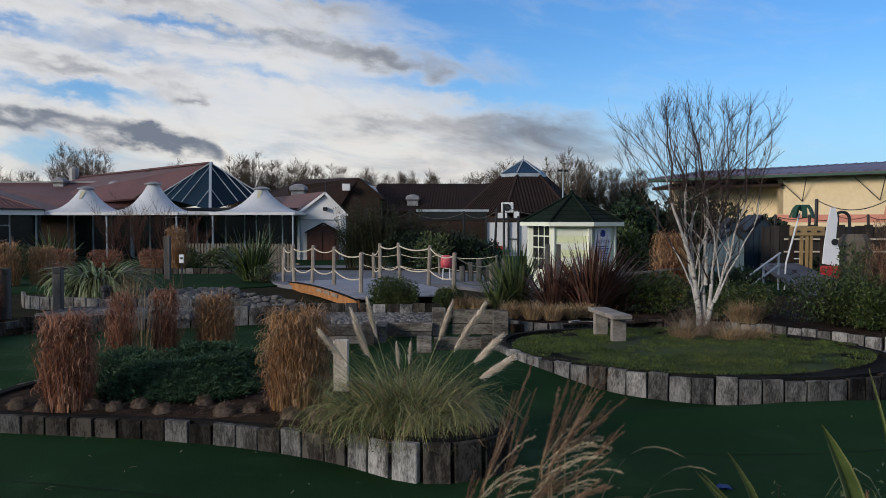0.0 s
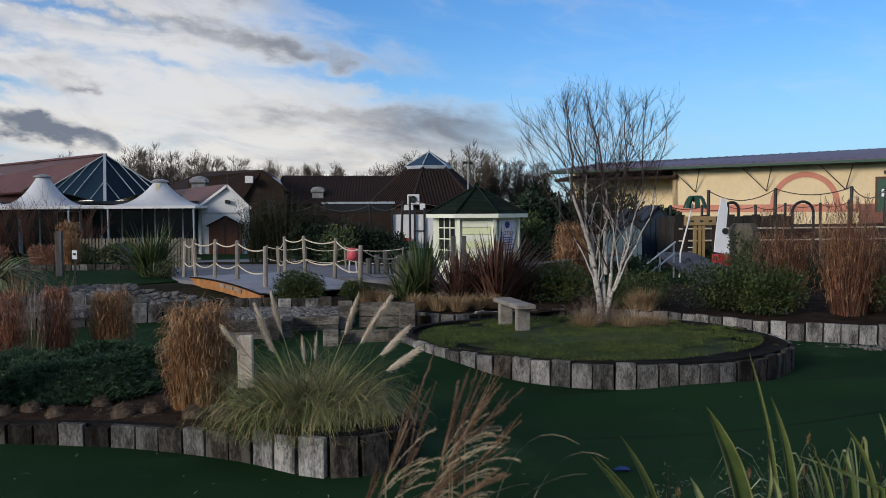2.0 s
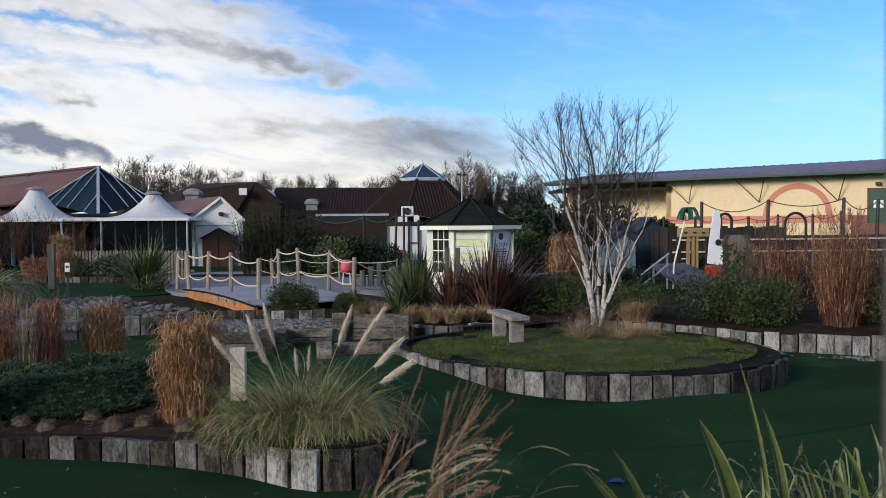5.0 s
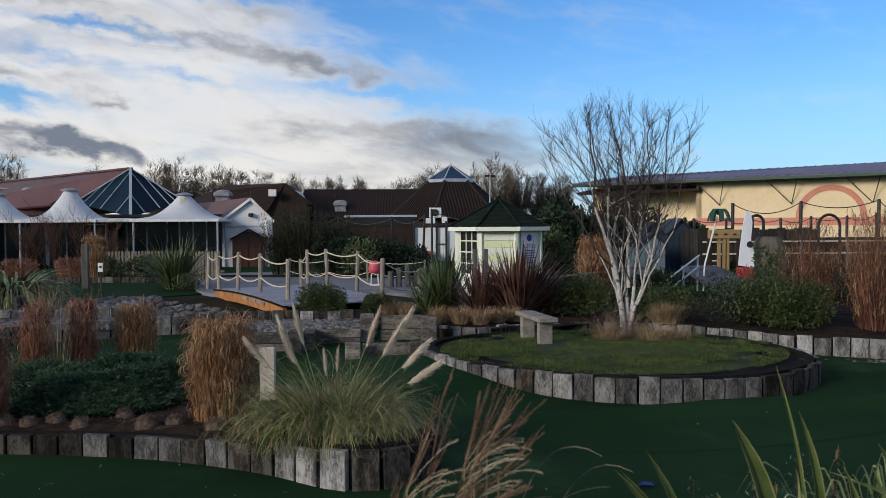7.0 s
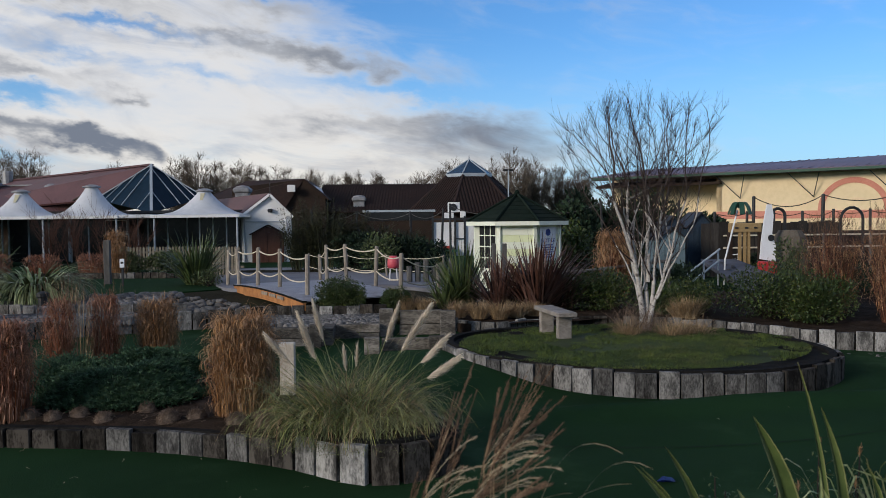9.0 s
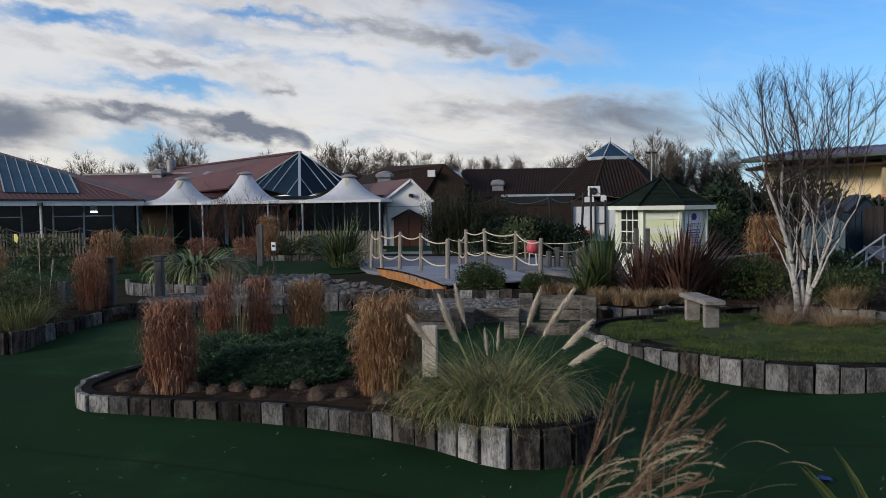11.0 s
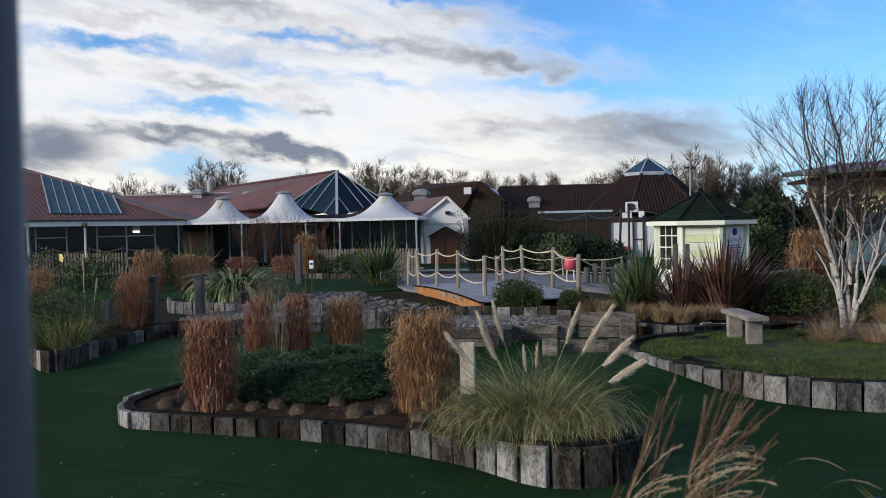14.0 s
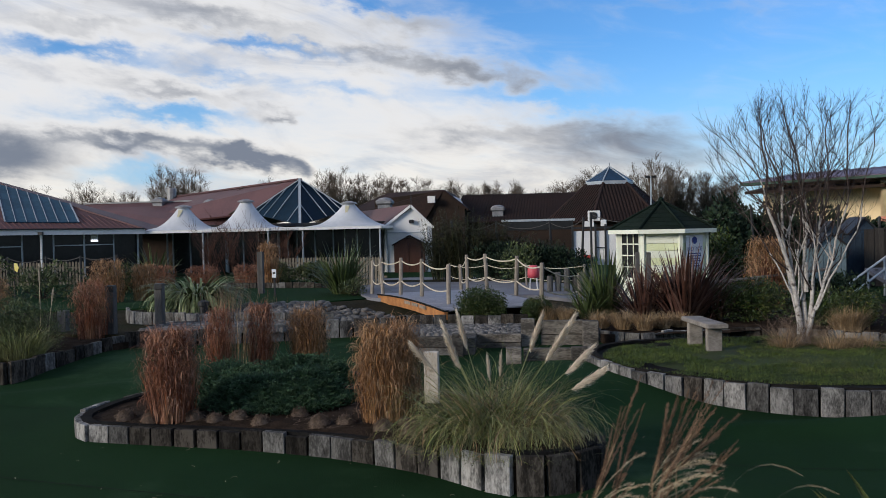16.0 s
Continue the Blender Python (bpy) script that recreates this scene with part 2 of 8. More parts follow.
YELLOW_STAIN = material("rust_stain", (0.47, 0.43, 0.28), (0.55, 0.51, 0.37), rough=0.7, coarse=3, fine=20)
RED_ROOF = material("maroon_roof_sheet", (0.088, 0.041, 0.042), (0.135, 0.066, 0.066), (0.070, 0.04, 0.04), rough=0.6, coarse=0.5, fine=12, bump=0.1, piece=0.06)
TILE_ROOF = material("dark_clay_tiles", (0.016, 0.0085, 0.0075), (0.031, 0.016, 0.013), (0.012, 0.014, 0.012), rough=0.85, coarse=0.8, fine=10, bump=0.4, piece=0.1)
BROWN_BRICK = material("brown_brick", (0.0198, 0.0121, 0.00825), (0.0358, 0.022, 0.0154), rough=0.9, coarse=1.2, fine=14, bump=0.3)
ROOF_GLASS = glass_dark("roof_glass", (0.0088, 0.0242, 0.044), 0.25, 0.03)
SKYLIGHT = glass_dark("skylight_glass", (0.0288, 0.0832, 0.131), 0.25, 0.06)
BLUE_GLASS = glass_dark("blue_roof_glass", (0.012, 0.045, 0.096))
WINDOW = glass_dark("dark_window_glass", (0.022, 0.023, 0.024), spec=0.3)
MULLION = material("grey_mullion", (0.30, 0.34, 0.38), (0.40, 0.44, 0.48), rough=0.4, coarse=2, fine=30, bump=0)
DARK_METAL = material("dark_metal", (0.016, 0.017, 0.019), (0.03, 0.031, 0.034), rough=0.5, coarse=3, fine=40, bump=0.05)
LEAD = material("galvanised_cowl", (0.20, 0.20, 0.205), (0.32, 0.32, 0.325), (0.14, 0.14, 0.14), rough=0.5, coarse=2, fine=20, metal=0.3)
DOOR_BROWN = material("varnished_door", (0.05, 0.018, 0.011), (0.085, 0.031, 0.017), (0.05, 0.02, 0.01), rough=0.5, coarse=2, fine=20, stretch=(3, 1, 0.3))
KIOSK_YELLOW = material("lemon_paint", (0.66, 0.70, 0.42), (0.73, 0.77, 0.50), rough=0.6, coarse=2, fine=30, bump=0.08)
KIOSK_WHITE = material("cream_paint", (0.70, 0.73, 0.60), (0.78, 0.80, 0.68), rough=0.6, coarse=2, fine=30, bump=0.08)
KIOSK_ROOF = material("green_felt_shingle", (0.006, 0.012, 0.009), (0.013, 0.021, 0.016), (0.018, 0.022, 0.016), spec=0.08, rough=0.95, coarse=2, fine=30, bump=0.5, piece=0.2)
HALL_YELLOW = material("cream_cladding", (0.70, 0.55, 0.33), (0.78, 0.62, 0.39), (0.60, 0.48, 0.30), rough=0.7, coarse=0.3, fine=5, bump=0.05, stain=0.3)
HALL_PINK = material("salmon_paint", (0.52, 0.20, 0.14), (0.60, 0.25, 0.18), rough=0.7, coarse=1, fine=12, bump=0.05)
HALL_DADO = material("red_brick_dado", (0.17, 0.075, 0.058), (0.26, 0.125, 0.095), (0.2, 0.1, 0.08), rough=0.9, coarse=1, fine=10)
HALL_ROOF = material("mauve_standing_seam", (0.12, 0.085, 0.11), (0.18, 0.13, 0.16), rough=0.5, coarse=0.4, fine=6, bump=0.05)
GREEN_PAINT = material("dark_green_paint", (0.012, 0.052, 0.034), (0.02, 0.075, 0.050), rough=0.5, coarse=2, fine=20, bump=0.05)
BLUE_PAINT = material("slate_blue_paint", (0.016, 0.030, 0.050), (0.030, 0.050, 0.076), rough=0.7, coarse=2, fine=20)
TEAL_PAINT = material("faded_teal_paint", (0.10, 0.155, 0.18), (0.16, 0.22, 0.25), (0.2, 0.24, 0.25), rough=0.7, coarse=2, fine=20)
RED_PAINT = material("red_plastic", (0.34, 0.022, 0.026), (0.42, 0.04, 0.036), rough=0.4, coarse=3, fine=20, bump=0.03)
RED_LIGHT = material("faded_red_plastic", (0.52, 0.07, 0.095), (0.60, 0.11, 0.13), rough=0.45, coarse=3, fine=20, bump=0.03)
YELLOW_WOOD = material("yellow_painted_board", (0.27, 0.18, 0.08), (0.36, 0.25, 0.12), rough=0.7, coarse=3, fine=20)
BLUE_CLOTH = material("blue_plastic", (0.0036, 0.012, 0.09), (0.006, 0.018, 0.12), rough=0.5, coarse=5, fine=30)
STONE = material("grey_boulder", (0.07, 0.066, 0.062), (0.16, 0.15, 0.14), (0.05, 0.05, 0.045), rough=0.85, coarse=4, fine=35, bump=0.5, piece=0.35)
PEBBLE = material("pebbles", (0.075, 0.072, 0.07), (0.18, 0.17, 0.16), rough=0.85, coarse=6, fine=60, island=0.5)
RAMP_GREY = material("blue_grey_ramp", (0.055, 0.060, 0.078), (0.095, 0.10, 0.125), rough=0.7, coarse=2, fine=40, bump=0.2)
PAVING = material("path_tarmac", (0.13, 0.13, 0.15), (0.20, 0.20, 0.22), (0.10, 0.10, 0.10), rough=0.7, coarse=1, fine=60, bump=0.3)
GROUND = material("winter_earth", (0.016, 0.015, 0.009), (0.034, 0.029, 0.018), (0.028, 0.038, 0.016), spec=0.05, rough=0.95, coarse=0.8, fine=30, bump=0.6, depth=0.03)
DRY_CURL = material("curled_straw_leaf", (0.235, 0.121, 0.0582), (0.426, 0.263, 0.146), rough=0.8, coarse=2, fine=10, bump=0, island=0.45)
RUST_CURL = material("curled_rust_leaf", (0.195, 0.0754, 0.0442), (0.403, 0.215, 0.137), rough=0.8, coarse=2, fine=10, bump=0, island=0.5)
YOUNG_LEAF = material("yellow_green_leaf", (0.08, 0.09, 0.02), (0.18, 0.17, 0.045), rough=0.5, coarse=2, fine=15, bump=0, island=0.4)
RUST_GRASS = material("rust_grass", (0.142, 0.05, 0.027), (0.297, 0.119, 0.0648), (0.486, 0.338, 0.203), rough=0.8, coarse=2, fine=10, bump=0, island=0.55)
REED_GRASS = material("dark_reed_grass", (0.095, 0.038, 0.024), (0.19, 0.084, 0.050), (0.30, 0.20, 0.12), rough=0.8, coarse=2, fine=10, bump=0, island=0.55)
GOLD_GRASS = material("golden_grass", (0.187, 0.0913, 0.0385), (0.319, 0.171, 0.0748), (0.396, 0.275, 0.154), rough=0.8, coarse=2, fine=10, bump=0, island=0.5)
TAN_GRASS = material("tan_grass", (0.24, 0.16, 0.085), (0.38, 0.27, 0.16), rough=0.85, coarse=3, fine=12, bump=0, island=0.4)
PALE_GRASS = material("pale_dry_stem", (0.34, 0.27, 0.18), (0.48, 0.40, 0.28), rough=0.85, coarse=3, fine=12, bump=0, island=0.3)
PAMPAS = material("pampas_leaf", (0.0517, 0.0713, 0.0207), (0.241, 0.253, 0.0978), (0.437, 0.391, 0.218), rough=0.6, coarse=2.5, fine=8, bump=0, island=0.8)
PLUME = material("pampas_plume", (0.55, 0.46, 0.36), (0.70, 0.61, 0.49), rough=0.95, coarse=5, fine=30, bump=0, island=0.25)
SEED_HEAD = material("miscanthus_head", (0.0936, 0.054, 0.0331), (0.194, 0.126, 0.0828), rough=0.95, coarse=5, fine=30, bump=0, island=0.4)
JUNIPER = material("juniper_foliage", (0.0115, 0.0346, 0.0161), (0.0346, 0.0749, 0.0323), (0.0576, 0.104, 0.0518), rough=0.8, coarse=2, fine=15, bump=0, island=0.5)
EVERGREEN = material("evergreen_leaf", (0.020, 0.038, 0.011), (0.055, 0.080, 0.021), (0.11, 0.125, 0.035), rough=0.45, coarse=2, fine=15, bump=0, island=0.5)
OLIVE = material("olive_leaf", (0.039, 0.0585, 0.0234), (0.091, 0.111, 0.0416), rough=0.6, coarse=2, fine=15, bump=0, island=0.5)
CONIFER = material("dark_conifer", (0.00816, 0.0204, 0.0102), (0.0204, 0.0388, 0.0184), rough=0.8, coarse=1, fine=8, bump=0, island=0.5)
FLAX_GREEN = material("flax_green", (0.0432, 0.0672, 0.024), (0.0984, 0.13, 0.0456), (0.204, 0.18, 0.09), rough=0.45, coarse=2, fine=12, bump=0, island=0.4)
FLAX_PALE = material("flax_variegated", (0.0776, 0.124, 0.0466), (0.296, 0.327, 0.171), rough=0.45, coarse=3, fine=14, bump=0, island=0.45)
FLAX_BRONZE = material("flax_bronze", (0.054, 0.0264, 0.0216), (0.126, 0.066, 0.0504), (0.192, 0.144, 0.108), rough=0.45, coarse=2, fine=12, bump=0, island=0.5)
FLAX_EDGE = material("flax_yellow_edge", (0.17, 0.175, 0.062), (0.27, 0.265, 0.115), rough=0.45, coarse=3, fine=14, bump=0, island=0.2)
BIRCH = material("birch_bark", (0.34, 0.31, 0.285), (0.52, 0.49, 0.46), (0.07, 0.058, 0.05), rough=0.75, coarse=15, fine=40, bump=0.4, stretch=(1, 1, 1.3), stain=0.95)
BIRCH_LIMB = material("birch_limb_bark", (0.051, 0.036, 0.0312), (0.102, 0.081, 0.072), (0.048, 0.036, 0.03), rough=0.8, coarse=6, fine=30, bump=0.2, stain=0.8)
PICKET = material("dull_picket_wood", (0.14, 0.12, 0.09), (0.22, 0.19, 0.145), (0.12, 0.10, 0.08), rough=0.85, coarse=3, fine=20, piece=0.2)
TWIG = material("birch_twig", (0.021, 0.0126, 0.0119), (0.042, 0.0266, 0.0238), rough=0.85, coarse=3, fine=20, bump=0)
BARE_TREE = material("bare_tree_bark", (0.0798, 0.0623, 0.0479), (0.16, 0.128, 0.0986), rough=0.9, coarse=1, fine=8, bump=0)
RED_SHRUB = material("red_brown_twigs", (0.062, 0.0279, 0.0186), (0.105, 0.0496, 0.0341), rough=0.85, coarse=2, fine=10, bump=0, island=0.4)
SIGN_WHITE = material("white_sign", (0.70, 0.71, 0.74), (0.78, 0.79, 0.82), rough=0.5, coarse=3, fine=30, bump=0)
INK = material("blue_ink", (0.03, 0.05, 0.22), (0.04, 0.07, 0.28), rough=0.6, coarse=3, fine=30, bump=0)
BROWN_POLE = material("brown_timber_post", (0.085, 0.070, 0.054), (0.13, 0.11, 0.086), (0.06, 0.05, 0.04), rough=0.8, coarse=4, fine=30, stretch=(2, 2, 0.3))
GREY_POLE = material("grey_metal_post", (0.045, 0.046, 0.05), (0.065, 0.067, 0.072), rough=0.5, coarse=4, fine=30, bump=0.05)


# ---- mesh helpers ----
class Shape:
    """Collects vertices and faces for one mesh."""

    def __init__(self):
        self.v, self.f = [], []

    def add(self, verts, faces):
        n = len(self.v)
        self.v.extend(verts)
        self.f.extend([tuple(i + n for i in f) for f in faces])
        return self

    def box(self, x0, x1, y0, y1, z0, z1, bevel=0.0):
        b = min(bevel, (x1 - x0) / 3, (y1 - y0) / 3, (z1 - z0) / 3)
        if b <= 0:
            vs = [(x, y, z) for z in (z0, z1) for y in (y0, y1) for x in (x0, x1)]
            return self.add(vs, [(0, 2, 3, 1), (4, 5, 7, 6), (0, 1, 5, 4), (2, 6, 7, 3), (0, 4, 6, 2), (1, 3, 7, 5)])
        ring = lambda i, z: [(x0 + i, y0 + b, z), (x0 + b, y0 + i, z), (x1 - b, y0 + i, z), (x1 - i, y0 + b, z), (x1 - i, y1 - b, z), (x1 - b, y1 - i, z), (x0 + b, y1 - i, z), (x0 + i, y1 - b, z)]
        inset = [(x0 + b, y0 + b), (x0 + b, y0 + b), (x1 - b, y0 + b), (x1 - b, y0 + b), (x1 - b, y1 - b), (x1 - b, y1 - b), (x0 + b, y1 - b), (x0 + b, y1 - b)]
        vs = [(x0 + b, y0 + b, z0), (x1 - b, y0 + b, z0), (x1 - b, y1 - b, z0), (x0 + b, y1 - b, z0)] + ring(0, z0 + b) + ring(0, z1 - b)
        vs += [(x0 + b, y0 + b, z1), (x1 - b, y0 + b, z1), (x1 - b, y1 - b, z1), (x0 + b, y1 - b, z1)]
        fs = [(3, 2, 1, 0), (20, 21, 22, 23)]
        for i in range(8):
            j = (i + 1) % 8
            fs.append((4 + i, 4 + j, 12 + j, 12 + i))
        for k in range(4):
            a, c = 2 * k, (2 * k + 1) % 8
            fs += [(k, 4 + c, 4 + a), (20 + k, 12 + a, 12 + c)]
            nxt = (2 * k + 2) % 8
            fs += [(k, (k + 1) % 4, 4 + nxt, 4 + c), (20 + (k + 1) % 4, 20 + k, 12 + c, 12 + nxt)]
        return self.add(vs, fs)

    def beam(self, p, q, w, h, up=(0, 0, 1)):
        """A square bar from p to q, w across and h high."""
        p, q, up = Vector(p), Vector(q), Vector(up)
        d = (q - p).normalized()
        side = d.cross(up)
        side = side.normalized() if side.length > 1e-4 else Vector((1, 0, 0))
        top = side.cross(d)
        vs = [tuple(e + side * (sx * w / 2) + top * (sz * h / 2)) for e in (p, q) for sz in (-1, 1) for sx in (-1, 1)]
        return self.add(vs, [(0, 1, 3, 2), (4, 6, 7, 5), (0, 4, 5, 1), (2, 3, 7, 6), (0, 2, 6, 4), (1, 5, 7, 3)])

    def rail(self, pts, w, h):
        """One bent square bar through pts, w across and h high."""
        pts = [Vector(p) for p in pts]
        vs = []
        for i, p in enumerate(pts):
            d = pts[min(i + 1, len(pts) - 1)] - pts[max(i - 1, 0)]
            side = Vector((d.y, -d.x, 0)).normalized() * (w / 2)
            up = Vector((0, 0, h / 2))
            vs += [tuple(p - side - up), tuple(p + side - up), tuple(p + side + up), tuple(p - side + up)]
        n = len(pts)
        return self.add(vs, [(4 * i + k, 4 * i + (k + 1) % 4, 4 * i + 4 + (k + 1) % 4, 4 * i + 4 + k) for i in range(n - 1) for k in range(4)] + [(3, 2, 1, 0), (4 * n - 4, 4 * n - 3, 4 * n - 2, 4 * n - 1)])

    def tube(self, pts, radii, n=6, cap=True):
        pts = [Vector(p) for p in pts]
        if isinstance(radii, (int, float)):
            radii = [radii] * len(pts)
        rings = []
        for i, p in enumerate(pts):
            d = (pts[min(i + 1, len(pts) - 1)] - pts[max(i - 1, 0)]).normalized()
            a = d.cross(Vector((0.31, 0.95, 0.08)))
            a = a.normalized() if a.length > 1e-3 else d.orthogonal().normalized()
            b = d.cross(a)
            rings += [tuple(p + (a * math.cos(2 * math.pi * k / n) + b * math.sin(2 * math.pi * k / n)) * radii[i]) for k in range(n)]
        fs = [(i * n + k, i * n + (k + 1) % n, (i + 1) * n + (k + 1) % n, (i + 1) * n + k) for i in range(len(pts) - 1) for k in range(n)]
        if cap:
            fs += [tuple(reversed(range(n))), tuple((len(pts) - 1) * n + k for k in range(n))]
        return self.add(rings, fs)

    def lathe(self, profile, n=16, centre=(0, 0)):
        """profile: (radius, z) from bottom to top."""
        vs = [(centre[0] + r * math.cos(2 * math.pi * k / n), centre[1] + r * math.sin(2 * math.pi * k / n), z) for r, z in profile for k in range(n)]
        fs = [(i * n + k, i * n + (k + 1) % n, (i + 1) * n + (k + 1) % n, (i + 1) * n + k) for i in range(len(profile) - 1) for k in range(n)]
        return self.add(vs, fs + [tuple(reversed(range(n))), tuple((len(profile) - 1) * n + k for k in range(n))])

    def ribbon(self, pts, widths, side):
        side = Vector(side).normalized()
        vs = []
        for p, w in zip(pts, widths):
            vs += [tuple(Vector(p) - side * w / 2), tuple(Vector(p) + side * w / 2)]
        return self.add(vs, [(2 * i, 2 * i + 1, 2 * i + 3, 2 * i + 2) for i in range(len(pts) - 1)])

    def slab(self, poly, z0, z1):
        """A plate over a polygon; z0 and z1 may be numbers or functions of x and y."""
        lo = z0 if callable(z0) else lambda x, y: z0
        hi = z1 if callable(z1) else lambda x, y: z1
        n = len(poly)
        vs = [(x, y, lo(x, y)) for x, y in poly] + [(x, y, hi(x, y)) for x, y in poly]
        return self.add(vs, [tuple(reversed(range(n))), tuple(range(n, 2 * n))] + [(i, (i + 1) % n, n + (i + 1) % n, n + i) for i in range(n)])

    def panel(self, corners, thick):
        """A flat panel with thickness, from its corners in order; thick goes against the normal."""
        c = [Vector(p) for p in corners]
        nrm = (c[1] - c[0]).cross(c[2] - c[0]).normalized()
        n = len(c)
        vs = [tuple(p) for p in c] + [tuple(p - nrm * thick) for p in c]
        return self.add(vs, [tuple(range(n)), tuple(reversed(range(n, 2 * n)))] + [(i, n + i, n + (i + 1) % n, (i + 1) % n) for i in range(n)])

    def mesh(self, name, mat, flat=True):
        me = bpy.data.meshes.new(name)
        me.from_pydata(self.v, [], self.f)
        if not flat:
            me.polygons.foreach_set("use_smooth", [True] * len(me.polygons))
        me.materials.append(mat)
        me.update()
        return me


# parts made of more pieces than anyone could count
MASSES = {"crown", "twig_haze", "twig_spray", "foliage", "leaves", "young_leaves", "stem_mass", "cane_mass", "leaf_clump", "leaf_fan", "flower_mass", "seed_heads", "plume", "side_spikelet", "seed_head", "tile_ribbing", "roof_ribbing", "roof_seaming", "rock"}


def thing(name, place, label, category, group="", turn=0.0, kind=""):
    ob = new(name)
    ob.empty_display_size = 0.1
    ob.location, ob.rotation_euler = place, (0, 0, radians(turn))
    return tagged(ob, label, category, group, kind)


def part(name, shape, mat, parent, label="", flat=True, at=(0, 0, 0), turn=0.0, kind=""):
    ob = new(name, shape if isinstance(shape, bpy.types.Mesh) else shape.mesh(name, mat, flat))
    ob.parent = parent
    ob.location, ob.rotation_euler = at, (0, 0, radians(turn))
    return tagged(ob, label, kind="stuff" if name in MASSES else kind)


def setting(name, shape, mat, label, category, kind="structure", flat=True):
    return tagged(new(name, shape.mesh(name, mat, flat)), label, category, kind=kind)


def bumpy(x, y, s, seed=0.0):
    return noise.noise(Vector((x * s, y * s, seed)))


def inside(poly, x, y):
    hit = False
    for (x0, y0), (x1, y1) in zip(poly, poly[1:] + poly[:1]):
        if (y0 > y) != (y1 > y) and x < (x1 - x0) * (y - y0) / (y1 - y0) + x0:
            hit = not hit
    return hit


def rounded(points, step=0.1, closed=True):
    """A smooth line through points, as places about step apart."""
    pts = [Vector(p) for p in points]
    n = len(pts)
    out = []
    for i in range(n if closed else n - 1):
        p0, p1, p2, p3 = (pts[(i + k) % n] if closed else pts[min(max(i + k, 0), n - 1)] for k in (-1, 0, 1, 2))
        m = max(2, int((p2 - p1).length / step))
        for k in range(m):
            t = k / m
            out.append(0.5 * ((2 * p1) + (p2 - p0) * t + (2 * p0 - 5 * p1 + 4 * p2 - p3) * t * t + (3 * p1 - p0 - 3 * p2 + p3) * t ** 3))
    if not closed:
        out.append(pts[-1])
    return out


# ---- ground ----
def ramp(v, lo, hi):
    t = min(max((v - lo) / (hi - lo), 0.0), 1.0)
    return t * t * (3 - 2 * t)


def ground_height(x, y):
    """Gentle putting-green undulations, rising a little towards the back."""
    h = 0.16 * ramp(y, 10.5, 14.5) + 0.02 * bumpy(x, y, 0.5) * ramp(y, 3.5, 5)
    h += 0.13 * math.exp(-((y - 9.1 - 0.10 * (x - 3) - 0.08 * math.sin(x * 1.7)) / 0.27) ** 2) * ramp(x, 0.9, 2.6)
    h += 0.09 * math.exp(-((y - 11.0 - 0.5 * (x + 6.5)) / 0.5) ** 2) * ramp(x, -4.6, -6.0)
    h += 0.18 * ramp(x, 3.0, 1.2) * ramp(x, -1.0, 0.7) * ramp(y, 9.7, 11.2) * ramp(y, 13.4, 12.0)
    return h - 0.04 * math.exp(-((y - 7.7) / 0.5) ** 2) * ramp(x, 1.0, 2.0)


gs = Shape()
xs = [-3000, -900, -300, -120, -60, -40] + [-30 + 0.25 * i for i in range(241)] + [40, 60, 120, 300, 900, 3000]
ys = [-3000, -900, -300, -100, -40, -15, -6, -2] + [0.15 * i for i in range(150)] + [23, 25, 28, 32, 38, 46, 60, 90, 150, 400, 1200, 3500]
gs.add([(x, y, ground_height(x, y)) for y in ys for x in xs], [(j * len(xs) + i, j * len(xs) + i + 1, (j + 1) * len(xs) + i + 1, (j + 1) * len(xs) + i) for j in range(len(ys) - 1) for i in range(len(xs) - 1)])
turf = setting("ground", gs, TURF, "dark green artificial turf of a mini golf course", "turf", flat=False)


# ---- sleeper edging ----
PLANKS = {}


def plank_mesh(width, height, dark=False):
    key = (round(width, 2), round(height / 0.03) * 0.03, dark)
    if key not in PLANKS:
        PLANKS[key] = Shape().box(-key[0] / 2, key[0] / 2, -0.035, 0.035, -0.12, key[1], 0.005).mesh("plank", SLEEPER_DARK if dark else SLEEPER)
    return PLANKS[key]


def edging(name, line, tops, label, step=0.255, closed=False, seed=1, base=None, dark=lambda x, y: 0.15):
    """A retaining edge of upright sleepers along a line; tops: height of the top above the world's zero at each given point."""
    rnd = random.Random(seed)
    pts = rounded([(x, y, z) for (x, y), z in zip(line, tops)], 0.02, closed)
    root = thing(name, (0, 0, 0), label, "retaining edge", kind="structure")
    run, last = step, pts[0]
    for p in pts[1:]:
        run += (Vector(p[:2]) - Vector(last[:2])).length
        if run >= step and (p - last).length > 0:
            run = 0.0
            d = p - last
            g = ground_height(p.x, p.y) if base is None else base
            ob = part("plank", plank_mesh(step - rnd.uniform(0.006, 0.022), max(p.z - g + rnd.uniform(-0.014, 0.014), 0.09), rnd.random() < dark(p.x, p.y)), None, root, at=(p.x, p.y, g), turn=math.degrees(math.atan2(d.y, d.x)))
            ob.rotation_euler.x, ob.rotation_euler.y = rnd.uniform(-0.03, 0.03), rnd.uniform(-0.02, 0.02)
        last = p
    return root


